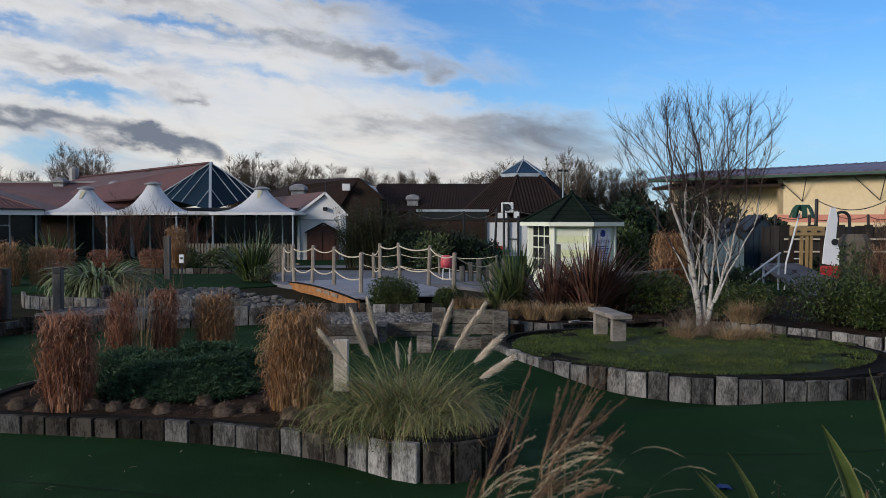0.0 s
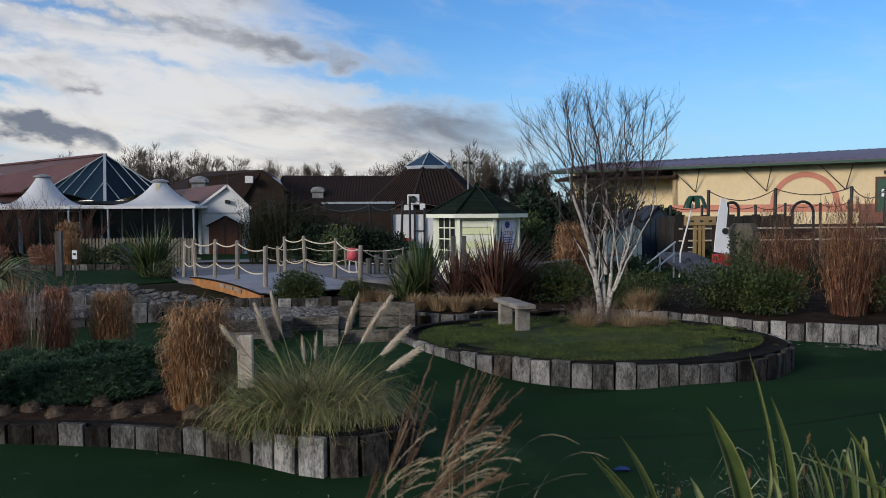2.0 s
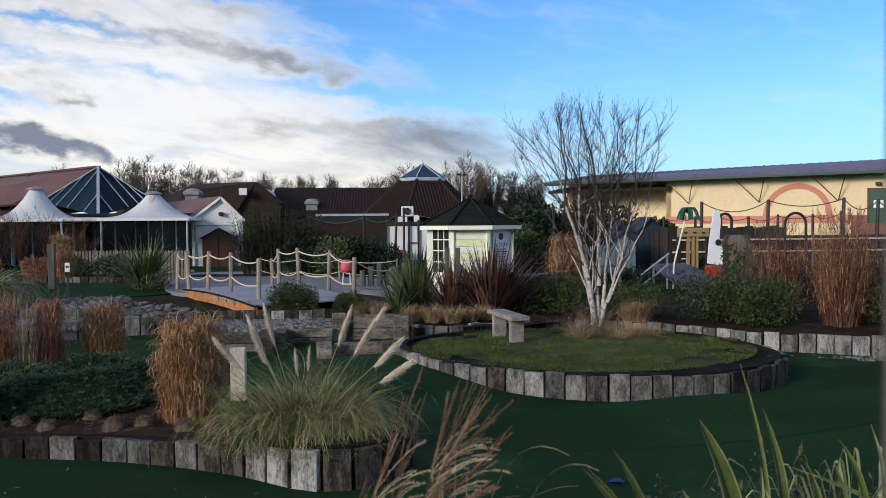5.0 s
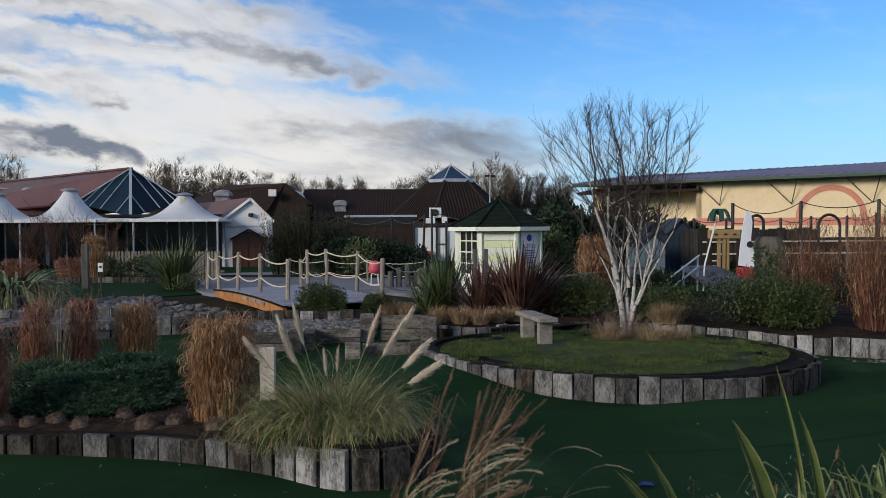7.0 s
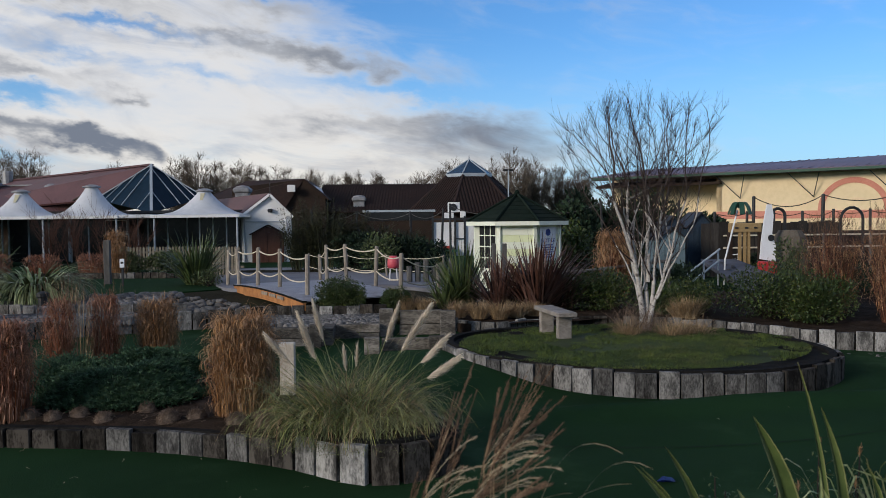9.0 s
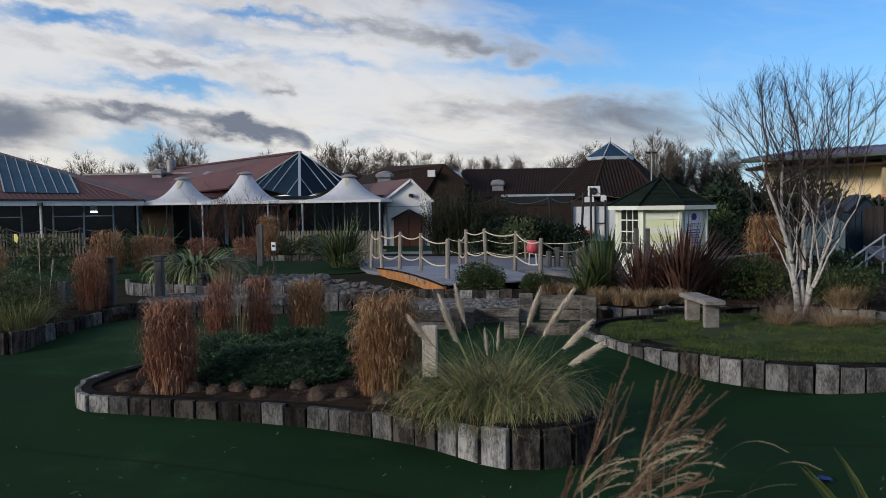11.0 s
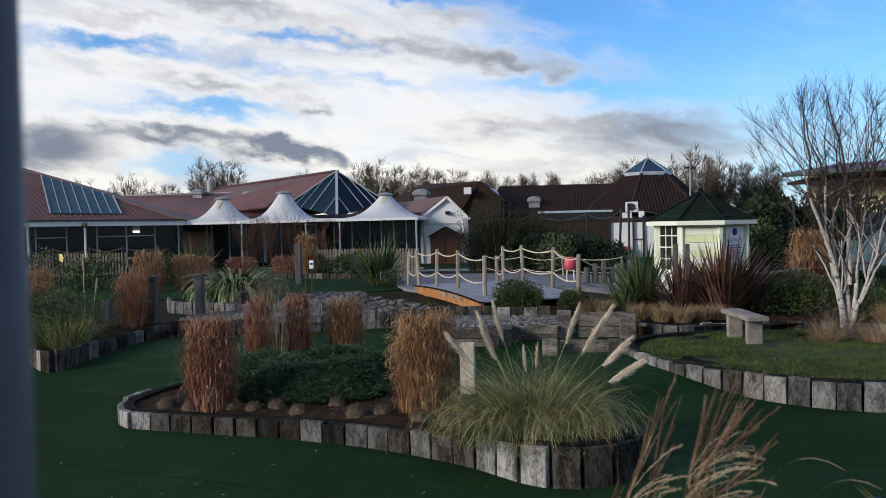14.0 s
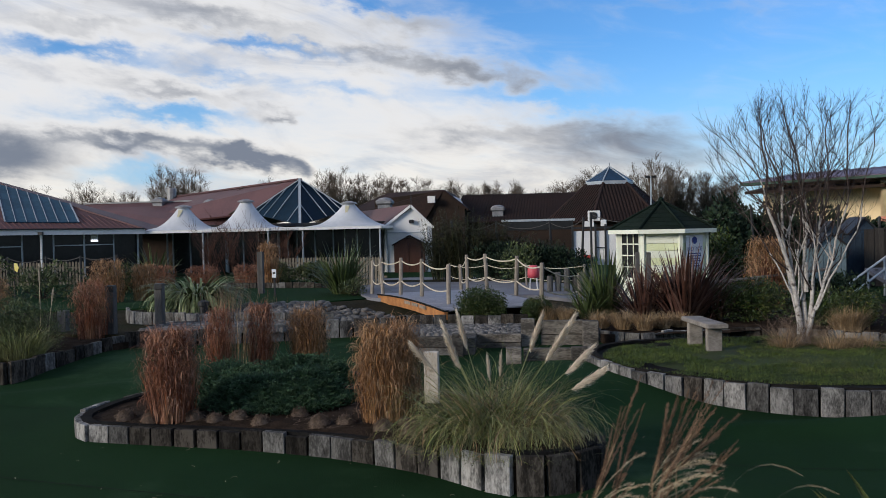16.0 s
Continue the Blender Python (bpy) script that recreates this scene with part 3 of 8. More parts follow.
def raised_surface(name, outline, height, mat, label, category, cell=0.12, shrink=0.0):
    """The top of a raised bed: a grid cut to the outline, as one closed sheet with a skirt."""
    line = [(p.x, p.y) for p in rounded([(x, y, 0) for x, y in outline], 0.12)]
    cx, cy = sum(p[0] for p in line) / len(line), sum(p[1] for p in line) / len(line)
    rings = 14
    sh = Shape()
    n = len(line)
    vs = []
    for r in range(rings + 1):
        k = 1 - r / rings
        for x, y in line:
            d = math.hypot(x - cx, y - cy)
            kk = k * max(d - shrink, 0.01) / max(d, 0.01)
            px, py = cx + (x - cx) * kk, cy + (y - cy) * kk
            vs.append((px, py, height(px, py, 1 - k)))
    sh.add(vs, [(r * n + i, r * n + (i + 1) % n, (r + 1) * n + (i + 1) % n, (r + 1) * n + i) for r in range(rings) for i in range(n)])
    sh.add([(x, y, z) for x, y, z in vs[:n]] + [(x, y, -0.15) for x, y, z in vs[:n]], [(i + n, (i + 1) % n + n, (i + 1) % n, i) for i in range(n)])
    return setting(name, sh, mat, label, category, flat=False)


def rubber_rim(name, line, tops, label, inset, width=0.09, lift=0.012):
    """A black rubber strip that lies along the inner edge of a row of sleepers."""
    pts = rounded([(x, y, z) for (x, y), z in zip(line, tops)], 0.08)
    n, sh = len(pts), Shape()
    vs = []
    for i, p in enumerate(pts):
        d = pts[(i + 1) % n] - pts[i - 1]
        side = Vector((-d.y, d.x, 0)).normalized()
        for off, dz in ((inset, -0.12), (inset, lift), (inset + width, lift - 0.004), (inset + width, -0.12)):
            q = p + side * off
            vs.append((q.x, q.y, q.z + dz + 0.008 * bumpy(q.x, q.y, 2.3)))
    sh.add(vs, [(4 * i + k, 4 * ((i + 1) % n) + k, 4 * ((i + 1) % n) + k + 1, 4 * i + k + 1) for i in range(n) for k in range(3)])
    return setting(name, sh, RUBBER, label, "edging")


BED = [(-5.22, 9.0), (-4.95, 8.56), (-4.52, 8.42), (-3.72, 8.29), (-3.05, 8.19), (-2.25, 7.98), (-1.78, 7.80), (-1.31, 7.56), (-0.85, 7.27), (-0.36, 6.88), (-0.05, 6.80), (0.24, 6.88), (0.47, 7.06), (0.58, 7.38), (0.55, 7.78), (0.15, 8.5), (-0.7, 9.5), (-1.6, 10.4), (-2.4, 11.2), (-3.1, 11.9), (-3.9, 12.0), (-4.55, 11.2), (-4.95, 10.3), (-5.2, 9.6)]
BED_TOP = [0.18, 0.18, 0.18, 0.18, 0.18, 0.20, 0.21, 0.23, 0.27, 0.33, 0.33, 0.33, 0.32, 0.30, 0.28, 0.26, 0.25, 0.25, 0.25, 0.27, 0.27, 0.24, 0.21, 0.19]
ISLAND = [(0.83, 12.45), (1.21, 11.27), (1.80, 10.58), (2.42, 10.11), (3.12, 9.75), (3.86, 9.62), (4.60, 9.66), (5.36, 9.98), (6.05, 10.65), (6.25, 11.6), (5.95, 12.8), (5.23, 13.6), (4.3, 14.05), (3.3, 14.2), (2.0, 14.0), (1.1, 13.4)]


def bed_height(x, y, k):
    return 0.15 + 0.16 * ramp(x, -3.2, -0.3) * ramp(y, 9.0, 7.2) + 0.05 * ramp(y, 9.0, 11.5) + 0.05 * ramp(k, 0, 0.3) + 0.02 * bumpy(x, y, 3)


def island_height(x, y, k):
    return 0.272 + 0.08 * ramp(k, 0.08, 0.6) + 0.012 * bumpy(x, y, 2.5)


raised_surface("planting_bed", BED, bed_height, MULCH, "dark bark mulch in a raised planting bed", "mulch bed", shrink=0.05)
raised_surface("island_rim", ISLAND, lambda x, y, k: 0.27 + 0.012 * ramp(k, 0, 0.1), RUBBER, "black rubber edging round a raised lawn", "edging", shrink=0.05)
raised_surface("island_lawn", ISLAND, island_height, LAWN, "patchy winter lawn on a raised round bed", "lawn", shrink=0.14)

rubber_rim("bed_rim", BED, BED_TOP, "black rubber edging along a planting bed", 0.042, 0.10)
rubber_rim("island_lip", ISLAND, [0.31] * len(ISLAND), "black rubber lip behind the lawn sleepers", 0.042, 0.10, 0.02)

BACK_EDGE = [(1.12, 14.9), (1.5, 14.5), (1.95, 14.35), (2.6, 14.85), (4.0, 15.0), (5.6, 14.2), (6.5, 13.0), (7.1, 12.5), (8.6, 11.9), (11.5, 11.0)]
LEFT_EDGE = [(-11.0, 13.4), (-9.15, 12.6), (-7.95, 11.65), (-7.8, 12.6), (-7.68, 14.1), (-7.35, 14.6), (-6.6, 14.75), (-5.4, 15.1), (-4.0, 15.7), (-2.3, 16.05), (-0.2, 16.0)]
BACK_BED = BACK_EDGE + [(14, 12.5), (14, 19.5), (5, 19.5), (1.2, 19.0)]
LEFT_BED = LEFT_EDGE[:6] + [(-7.6, 17.6), (-12.5, 17.6)]
raised_surface("back_bed", BACK_BED, lambda x, y, k: 0.33 + 0.04 * bumpy(x, y, 1.2), MULCH, "dark mulch in the long bed behind the lawn", "mulch bed", shrink=0.06)
raised_surface("left_bed", LEFT_BED, lambda x, y, k: 0.28 + 0.03 * bumpy(x, y, 1.2), MULCH, "dark mulch in a raised corner bed", "mulch bed", shrink=0.06)
# upper terrace behind the middle walls, under rocks and bridge
TERRACE = [(-12, 17.4), (-7.5, 14.9), (-6.6, 14.85), (-5.4, 15.2), (-4.0, 15.8), (-2.3, 16.15), (-0.2, 16.1), (1.2, 15.6), (1.2, 19.5), (6, 20), (6, 30), (-20, 30)]
raised_surface("terrace", TERRACE, lambda x, y, k: 0.33 + 0.03 * bumpy(x, y, 0.9) - 0.17 * math.exp(-((x + 3.6) / 1.5) ** 2 - ((y - 18.9) / 1.7) ** 2), GROUND, "bare earth terrace behind the retaining walls", "ground")
raised_surface("far_lawn", [(-16, 20.5), (-5.2, 22.0), (-5.2, 27), (-8, 31), (-20, 31)], lambda x, y, k: 0.37, TURF, "dark green putting turf on the upper terrace", "turf")
raised_surface("path_to_door", [(-4.4, 22.3), (-0.6, 22.6), (1.6, 20.5), (2.2, 24), (-1.5, 33), (-4.2, 40.9), (-7.6, 40.9), (-6.4, 32)], lambda x, y, k: 0.42 - 0.28 * ramp(y, 25, 38), PAVING, "grey paved path leading from bridge to white building", "path")


# ---- middle retaining walls ----
def block(name, x0, x1, y0, y1, z0, z1, label, category="timber wall", mat=None, seed=0):
    """A wall of horizontal sleepers, laid in courses."""
    root = thing(name, ((x0 + x1) / 2, (y0 + y1) / 2, z0), label, category, kind="structure")
    courses = max(1, round((z1 - z0) / 0.2))
    h = (z1 - z0) / courses
    for i in range(courses):
        w = x1 - x0
        part("sleeper", Shape().box(-w / 2, w / 2, -(y1 - y0) / 2, (y1 - y0) / 2, i * h + 0.004, (i + 1) * h - 0.004, 0.01), mat or SLEEPER_BROWN, root, at=(0.01 * (i % 2), 0, 0))
    return root


block("timber_wall", 0.16, 0.90, 14.45, 14.57, 0.10, 0.60, "low wall of stacked grey sleepers between posts")
block("timber_wall", -0.95, -0.19, 14.2, 14.32, 0.10, 0.40, "low step wall of stacked grey sleepers")
block("timber_wall", -2.05, -1.10, 13.55, 13.68, 0.08, 0.45, "low step wall of stacked grey sleepers")
block("timber_wall", -0.14, 0.62, 13.0, 13.12, 0.08, 0.32, "single sleeper lying as an obstacle on the turf")
block("timber_wall", -1.15, -0.95, 13.6, 14.25, 0.08, 0.42, "short return wall of stacked grey sleepers")
for x0, x1, y, z1 in ((-0.19, 0.05, 14.4, 0.64), (0.86, 1.13, 14.2, 0.62), (-0.41, -0.17, 12.8, 0.37), (0.60, 0.86, 12.9, 0.36), (-1.32, -1.12, 13.5, 0.5)):
    p = thing("sleeper_post", ((x0 + x1) / 2, y, ground_height(x0, y) - 0.05), "squat weathered sleeper post standing in the turf", "post", "squat posts")
    part("post", Shape().box(-(x1 - x0) / 2, (x1 - x0) / 2, -0.07, 0.07, 0, z1 - ground_height(x0, y) + 0.05, 0.012), SLEEPER_BROWN, p)
p = thing("marker_post", (-1.18, 9.5, 0.2), "tall pale sleeper post behind the pampas grass", "post")
PALE_POST = material("bleached_post_wood", (0.44, 0.39, 0.33), (0.60, 0.55, 0.48), rough=0.85, coarse=4, fine=30, stretch=(2, 2, 0.4))
part("post", Shape().box(-0.085, 0.085, -0.06, 0.06, 0, 0.60, 0.01), PALE_POST, p)

# left run: wet planks; beyond x -0.3: side turned from the sun, shade painted in
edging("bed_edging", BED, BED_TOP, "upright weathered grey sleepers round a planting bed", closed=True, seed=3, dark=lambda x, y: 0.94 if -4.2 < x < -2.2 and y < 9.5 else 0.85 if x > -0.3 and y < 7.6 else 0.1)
# right of x 4.6 most planks take the darker material
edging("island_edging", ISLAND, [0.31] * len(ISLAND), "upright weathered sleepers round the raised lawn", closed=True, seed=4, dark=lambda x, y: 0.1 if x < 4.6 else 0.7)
edging("back_edging", BACK_EDGE, [0.40, 0.40, 0.38, 0.36, 0.36, 0.36, 0.36, 0.36, 0.36, 0.36], "upright sleepers along the long shrub bed", seed=5)
edging("terrace_edging", LEFT_EDGE, [0.35, 0.35, 0.35, 0.35, 0.38, 0.46, 0.46, 0.48, 0.5, 0.54, 0.54], "upright dark sleepers holding back the terrace", seed=6, dark=lambda x, y: 0.6)
edging("upper_edging", [(-9.2, 18.0), (-8.5, 17.0), (-7.0, 16.65), (-5.5, 16.7), (-4.1, 17.0)], [0.60, 0.60, 0.59, 0.57, 0.55], "low upper row of grey sleepers", seed=7, base=0.3)
edging("far_edging", [(-14.5, 27.5), (-10, 27.5), (-6, 27.0)], [0.56, 0.56, 0.55], "far row of dark sleepers behind the putting turf", seed=8, dark=lambda x, y: 0.9, base=0.35)


# ---- bridge ----
def catenary(a, b, sag, n=9):
    a, b = Vector(a), Vector(b)
    return [a.lerp(b, i / n) - Vector((0, 0, sag * 4 * (i / n) * (1 - i / n))) for i in range(n + 1)]


bridge = thing("foot_bridge", (-1.85, 20.25, 0.35), "low arched timber footbridge with rope rails", "bridge")
AX, SIDE = Vector((-0.43, 0.903, 0)), Vector((0.903, 0.43, 0))
LEN, WID = 5.4, 2.5
arch = lambda s: 0.24 - 0.07 * (2 * s / LEN) ** 2
for i in range(34):
    s = -LEN / 2 + (i + 0.5) * LEN / 34
    b = Shape().box(-WID / 2, WID / 2, -LEN / 68 + 0.004, LEN / 68 - 0.004, -0.035, 0, 0.004)
    o = part("deck_board", b, DECK, bridge, at=tuple(AX * s + Vector((0, 0, arch(s)))), turn=math.degrees(math.atan2(SIDE.y, SIDE.x)))
for sgn in (-1, 1):
    pts = [AX * s + SIDE * (sgn * (WID / 2 - 0.03)) + Vector((0, 0, arch(s) - 0.15)) for s in np.linspace(-LEN / 2, LEN / 2, 9)]
    part("side_beam", Shape().rail(pts, 0.07, 0.22), ORANGE_WOOD, bridge, "orange-stained curved side beam")
    part("edge_strip", Shape().rail([p + Vector((0, 0, 0.13)) for p in pts], 0.12, 0.035), RUBBER, bridge, "black rubber edge strip")
for k in range(3):
    s = -1.5 + 0.6 * k
    part("nameplate_board", Shape().beam(AX * s - SIDE * (WID / 2 + 0.02) + Vector((0, 0, arch(s) - 0.1)), AX * (s + 0.45) - SIDE * (WID / 2 + 0.02) + Vector((0, 0, arch(s + 0.45) - 0.1)), 0.02, 0.07), POST_WOOD, bridge, "pale unstained repair board")


def rope_rail(points, name="rope_rail", height=1.0, label="row of pale timber posts joined by two slack ropes", lean_seed=1, ropes=(0.93, 0.42), mat=None, rope_mat=None, r=0.055, sag=0.1, group=""):
    """Posts with ropes between them; points: the foot of each post, with its height if that differs."""
    rnd = random.Random(lean_seed)
    root = thing(name, points[0][:3], label, "rope rail", group)
    base = Vector(points[0][:3])
    tops = []
    for q in points:
        h = q[3] if len(q) > 3 else height
        foot = Vector(q[:3]) - base
        lean = Vector((rnd.uniform(-0.05, 0.05), rnd.uniform(-0.03, 0.03), 0)) * h
        tops.append((foot, lean, h))
        part("post", Shape().tube([foot - Vector((0, 0, 0.1)), foot + lean + Vector((0, 0, h - 0.03)), foot + lean + Vector((0, 0, h))], [r, r * 0.95, r * 0.7], 8), mat or POST_WOOD, root)
    for frac in ropes:
        for (f0, l0, h0), (f1, l1, h1) in zip(tops, tops[1:]):
            a, b = f0 + l0 * frac + Vector((0, 0, h0 * frac)), f1 + l1 * frac + Vector((0, 0, h1 * frac))
            part("rope", Shape().tube(catenary(a, b, sag * rnd.uniform(0.8, 1.3)), 0.016 * r / 0.055, 5), rope_mat or ROPE, root)
    return root


rope_rail([(-4.55, 23.4, 0.40), (-3.95, 21.9, 0.48), (-3.34, 21.0, 0.53), (-2.68, 20.2, 0.52), (-1.83, 18.3, 0.45)], lean_seed=2, group="bridge rails")
rope_rail([(-1.95, 23.3, 0.44, 0.8), (-1.72, 22.6, 0.48, 1.05), (-1.13, 21.7, 0.52, 1.05), (-0.36, 20.2, 0.5, 1.05), (0.23, 18.3, 0.45), (1.15, 19.6, 0.40, 0.75)], lean_seed=4, group="bridge rails")
rope_rail([(-2.75, 28.0, 0.33, 0.75), (-1.4, 27.0, 0.35, 0.75), (-0.1, 26.2, 0.36, 0.75), (1.6, 24.5, 0.38, 0.75)], lean_seed=6, r=0.035, group="path rails")


# joints between the rolls of turf, and straw blown about on them
def strip(points, width, lift):
    sh = Shape()
    pts = rounded([(x, y, 0) for x, y in points], 0.15, False)
    sh.ribbon([(p.x, p.y, ground_height(p.x, p.y) + lift) for p in pts], [width] * len(pts), (0.1, 1, 0))
    return sh


for k, line in enumerate(([(0.9, 7.9), (2.6, 7.75), (4.4, 7.9), (6.4, 8.5), (9.0, 9.6)], [(-8.2, 8.2), (-5.5, 7.3), (-2.5, 6.5), (-0.5, 5.9), (1.5, 5.5)], [(-9, 10.6), (-7.2, 10.2), (-5.6, 10.0)])):
    setting("turf_joint", strip(line, 0.012, 0.012), RUBBER, "dark joint between two rolls of turf", "turf joint")
rnd = random.Random(70)
sh = Shape()
for _ in range(150):
    x, y = rnd.uniform(-5, 4.5), rnd.uniform(5.2, 9.5)
    if inside(BED, x, y) or inside(ISLAND, x, y) or (x > 1 and rnd.random() < 0.7):
        continue
    a, L, z = rnd.uniform(0, 6.28), rnd.uniform(0.02, 0.12) * rnd.random() ** 0.5, ground_height(x, y) + 0.016
    sh.ribbon([(x, y, z), (x + math.cos(a) * L * 0.5, y + math.sin(a) * L * 0.5, z + 0.008), (x + math.cos(a + 0.4) * L, y + math.sin(a + 0.4) * L, z)], [0.004, 0.006, 0.003], (-math.sin(a), math.cos(a), 0))
setting("straw_litter", sh, PALE_GRASS, "bits of blown straw lying on the turf", "litter", kind="stuff")


# ---- buildings ----
def ribbed(sh, a, b, c, d, count, r=0.03):
    """Raised seams from the line a-b (eave) up to the line d-c (ridge)."""
    a, b, c, d = (Vector(p) for p in (a, b, c, d))
    for i in range(count + 1):
        t = i / count
        sh.beam(a.lerp(b, t), d.lerp(c, t), r, r)


# clubhouse wing with a hipped maroon roof and a skylight strip
wing = thing("clubhouse_wing", (-24, 36, 0.2), "long low glazed wing with maroon metal roof", "building")
W0 = Vector((-24, 36, 0.2))
E0, E1 = Vector((-30.5, 30.0, 2.78)), Vector((-18.4, 38.0, 2.60))
R1 = Vector((-31.15, 40.5, 6.36))
R0 = R1 + (E0 - E1) * 0.6
roof_end = Vector((-21.0, 47.0, 2.6))
part("roof", Shape().panel([E0 - W0, E1 - W0, R1 - W0, R0 - W0], 0.1), RED_ROOF, wing)
part("roof", Shape().panel([E1 - W0, roof_end - W0, R1 - W0], 0.1), RED_ROOF, wing)
sh = Shape()
slope = lambda u, v: E0.lerp(E1, u).lerp(R0.lerp(R1, u), v) - W0
for i in range(0, 61):
    u = i / 60
    v1 = 1.0
    foot = E0.lerp(E1, u)
    head = foot + (R1 + (E0 - E1) * 0.6 - E0) * ((1 - u) / 0.6 if u > 0.4 else 1.0)
    sh.beam(foot - W0, head.lerp(foot, 0.02) - W0, 0.05, 0.06)
part("roof_ribbing", sh, RED_ROOF, wing)
part("ridge_cap", Shape().beam(R1 - W0, E1 - W0, 0.16, 0.08), RED_ROOF, wing)
part("ridge_cap", Shape().beam(R0 - W0, R1 - W0, 0.16, 0.08), RED_ROOF, wing)
SKYLIGHT_CORNERS = [(-27.02, 39.52, 5.09), (-22.69, 38.93, 3.89), (-21.18, 37.04, 2.93), (-23.81, 35.41, 3.00)]
roof_n = (E1 - E0).cross(R1 - E0).normalized()
SKYC = [Vector(p) + roof_n * 0.06 for p in SKYLIGHT_CORNERS]
skyl = part("skylight", Shape().panel([SKYC[3] - W0, SKYC[2] - W0, SKYC[1] - W0, SKYC[0] - W0], 0.03), SKYLIGHT, wing, "blue-grey glazed skylight strip")
for i in range(8):
    u = i / 7
    part("glazing_bar", Shape().beam(SKYC[3].lerp(SKYC[2], u) - W0 + roof_n * 0.02, SKYC[0].lerp(SKYC[1], u) - W0 + roof_n * 0.02, 0.06 if i in (0, 7) else 0.026, 0.03), MULLION, skyl)
along = (E1 - E0).normalized()
inward = Vector((-along.y, along.x, 0))
part("fascia", Shape().beam(E0 - W0 + Vector((0, 0, -0.14)), E1 - W0 + Vector((0, 0, -0.1)), 0.08, 0.26), WHITE_PAINT, wing, "white fascia board")
part("gutter", Shape().beam(E0 - W0 + Vector((0, 0, 0.0)) - inward * 0.06, E1 - W0 + Vector((0, 0, 0.03)) - inward * 0.06, 0.1, 0.06), DARK_METAL, wing)
wall0, wall1 = E0 + inward * 0.9, E1 + inward * 0.9
span = (wall1 - wall0).length
for i in range(11):
    p0, p1 = wall0.lerp(wall1, i / 11), wall0.lerp(wall1, (i + 1) / 11)
    w = part("window", Shape().panel([Vector((p0.x, p0.y, 0.3)) - W0, Vector((p1.x, p1.y, 0.3)) - W0, Vector((p1.x, p1.y, 2.5)) - W0, Vector((p0.x, p0.y, 2.5)) - W0], 0.03), WINDOW, wing, "dark full-height window")
    part("frame", Shape().beam(Vector((p0.x, p0.y, 0.3)) - W0 - inward * 0.02, Vector((p0.x, p0.y, 2.5)) - W0 - inward * 0.02, 0.06, 0.06), MULLION, w)
    if i in (6, 8, 9):
        part("transom", Shape().beam(Vector((p0.x, p0.y, 1.9)) - W0 - inward * 0.02, Vector((p1.x, p1.y, 1.9)) - W0 - inward * 0.02, 0.05, 0.05), MULLION, w)
for t in (0.30, 0.525, 0.69):
    q = E0.lerp(E1, t) + inward * 0.1 - W0
    part("post", Shape().box(q.x - 0.04, q.x + 0.04, q.y - 0.04, q.y + 0.04, 0.0, 2.3), WHITE_PAINT, wing)
q = E0.lerp(E1, 0.69) - W0 - inward * 0.12
part("flood_light", Shape().box(q.x - 0.12, q.x + 0.12, q.y - 0.1, q.y + 0.02, 2.2, 2.36, 0.02), DARK_METAL, wing)

GLOW = bpy.data.materials.new("lit_lamp_glass")
GLOW.use_nodes = True
glow_node = GLOW.node_tree.nodes["Principled BSDF"]
glow_node.inputs["Base Color"].default_value = glow_node.inputs["Emission Color"].default_value = (0.9, 0.93, 1.0, 1)
glow_node.inputs["Emission Strength"].default_value = 1.2
q = Vector((-20.7, 37.5, 2.05)) - W0 - inward * 0.12
wl = part("wall_lamp", Shape().box(-0.16, 0.16, -0.05, 0.05, 0.10, 0.36, 0.02), WHITE_PAINT, wing, "white lamp housing", at=tuple(q), turn=33.5)
part("lamp_glass", Shape().box(-0.16, 0.16, -0.06, 0.04, 0.0, 0.09, 0.01), GLOW, wl, "lit white lamp glass")

# main hall of the clubhouse: dark glazed front under canopies, glass corner pyramid and long roof behind
club = thing("clubhouse", (-12.5, 43, 0.2), "glazed clubhouse with maroon roof and glass corner pyramid", "building")
C0 = Vector((-12.5, 43, 0.2))
cl = lambda x, y, z: Vector((x, y, z)) - C0
for i in range(12):
    x0, x1 = -18.6 + i * 0.955, -18.6 + (i + 1) * 0.955
    w = part("window", Shape().panel([cl(x0, 41.6, 0.3), cl(x1, 41.6, 0.3), cl(x1, 41.6, 2.55), cl(x0, 41.6, 2.55)], 0.03), WINDOW, club, "dark full-height window")
    part("frame", Shape().beam(cl(x0, 41.57, 0.3), cl(x0, 41.57, 2.55), 0.07, 0.06), MULLION, w)
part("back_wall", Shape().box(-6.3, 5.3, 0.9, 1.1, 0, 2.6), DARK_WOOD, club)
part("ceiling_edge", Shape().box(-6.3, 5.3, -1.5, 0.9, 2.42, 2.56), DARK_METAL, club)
PYR = [(-15.9, 46.0, 3.45), (-11.9, 42.2, 2.66), (-10.1, 46.0, 3.5)]
TOP = (-12.93, 46.0, 5.27)
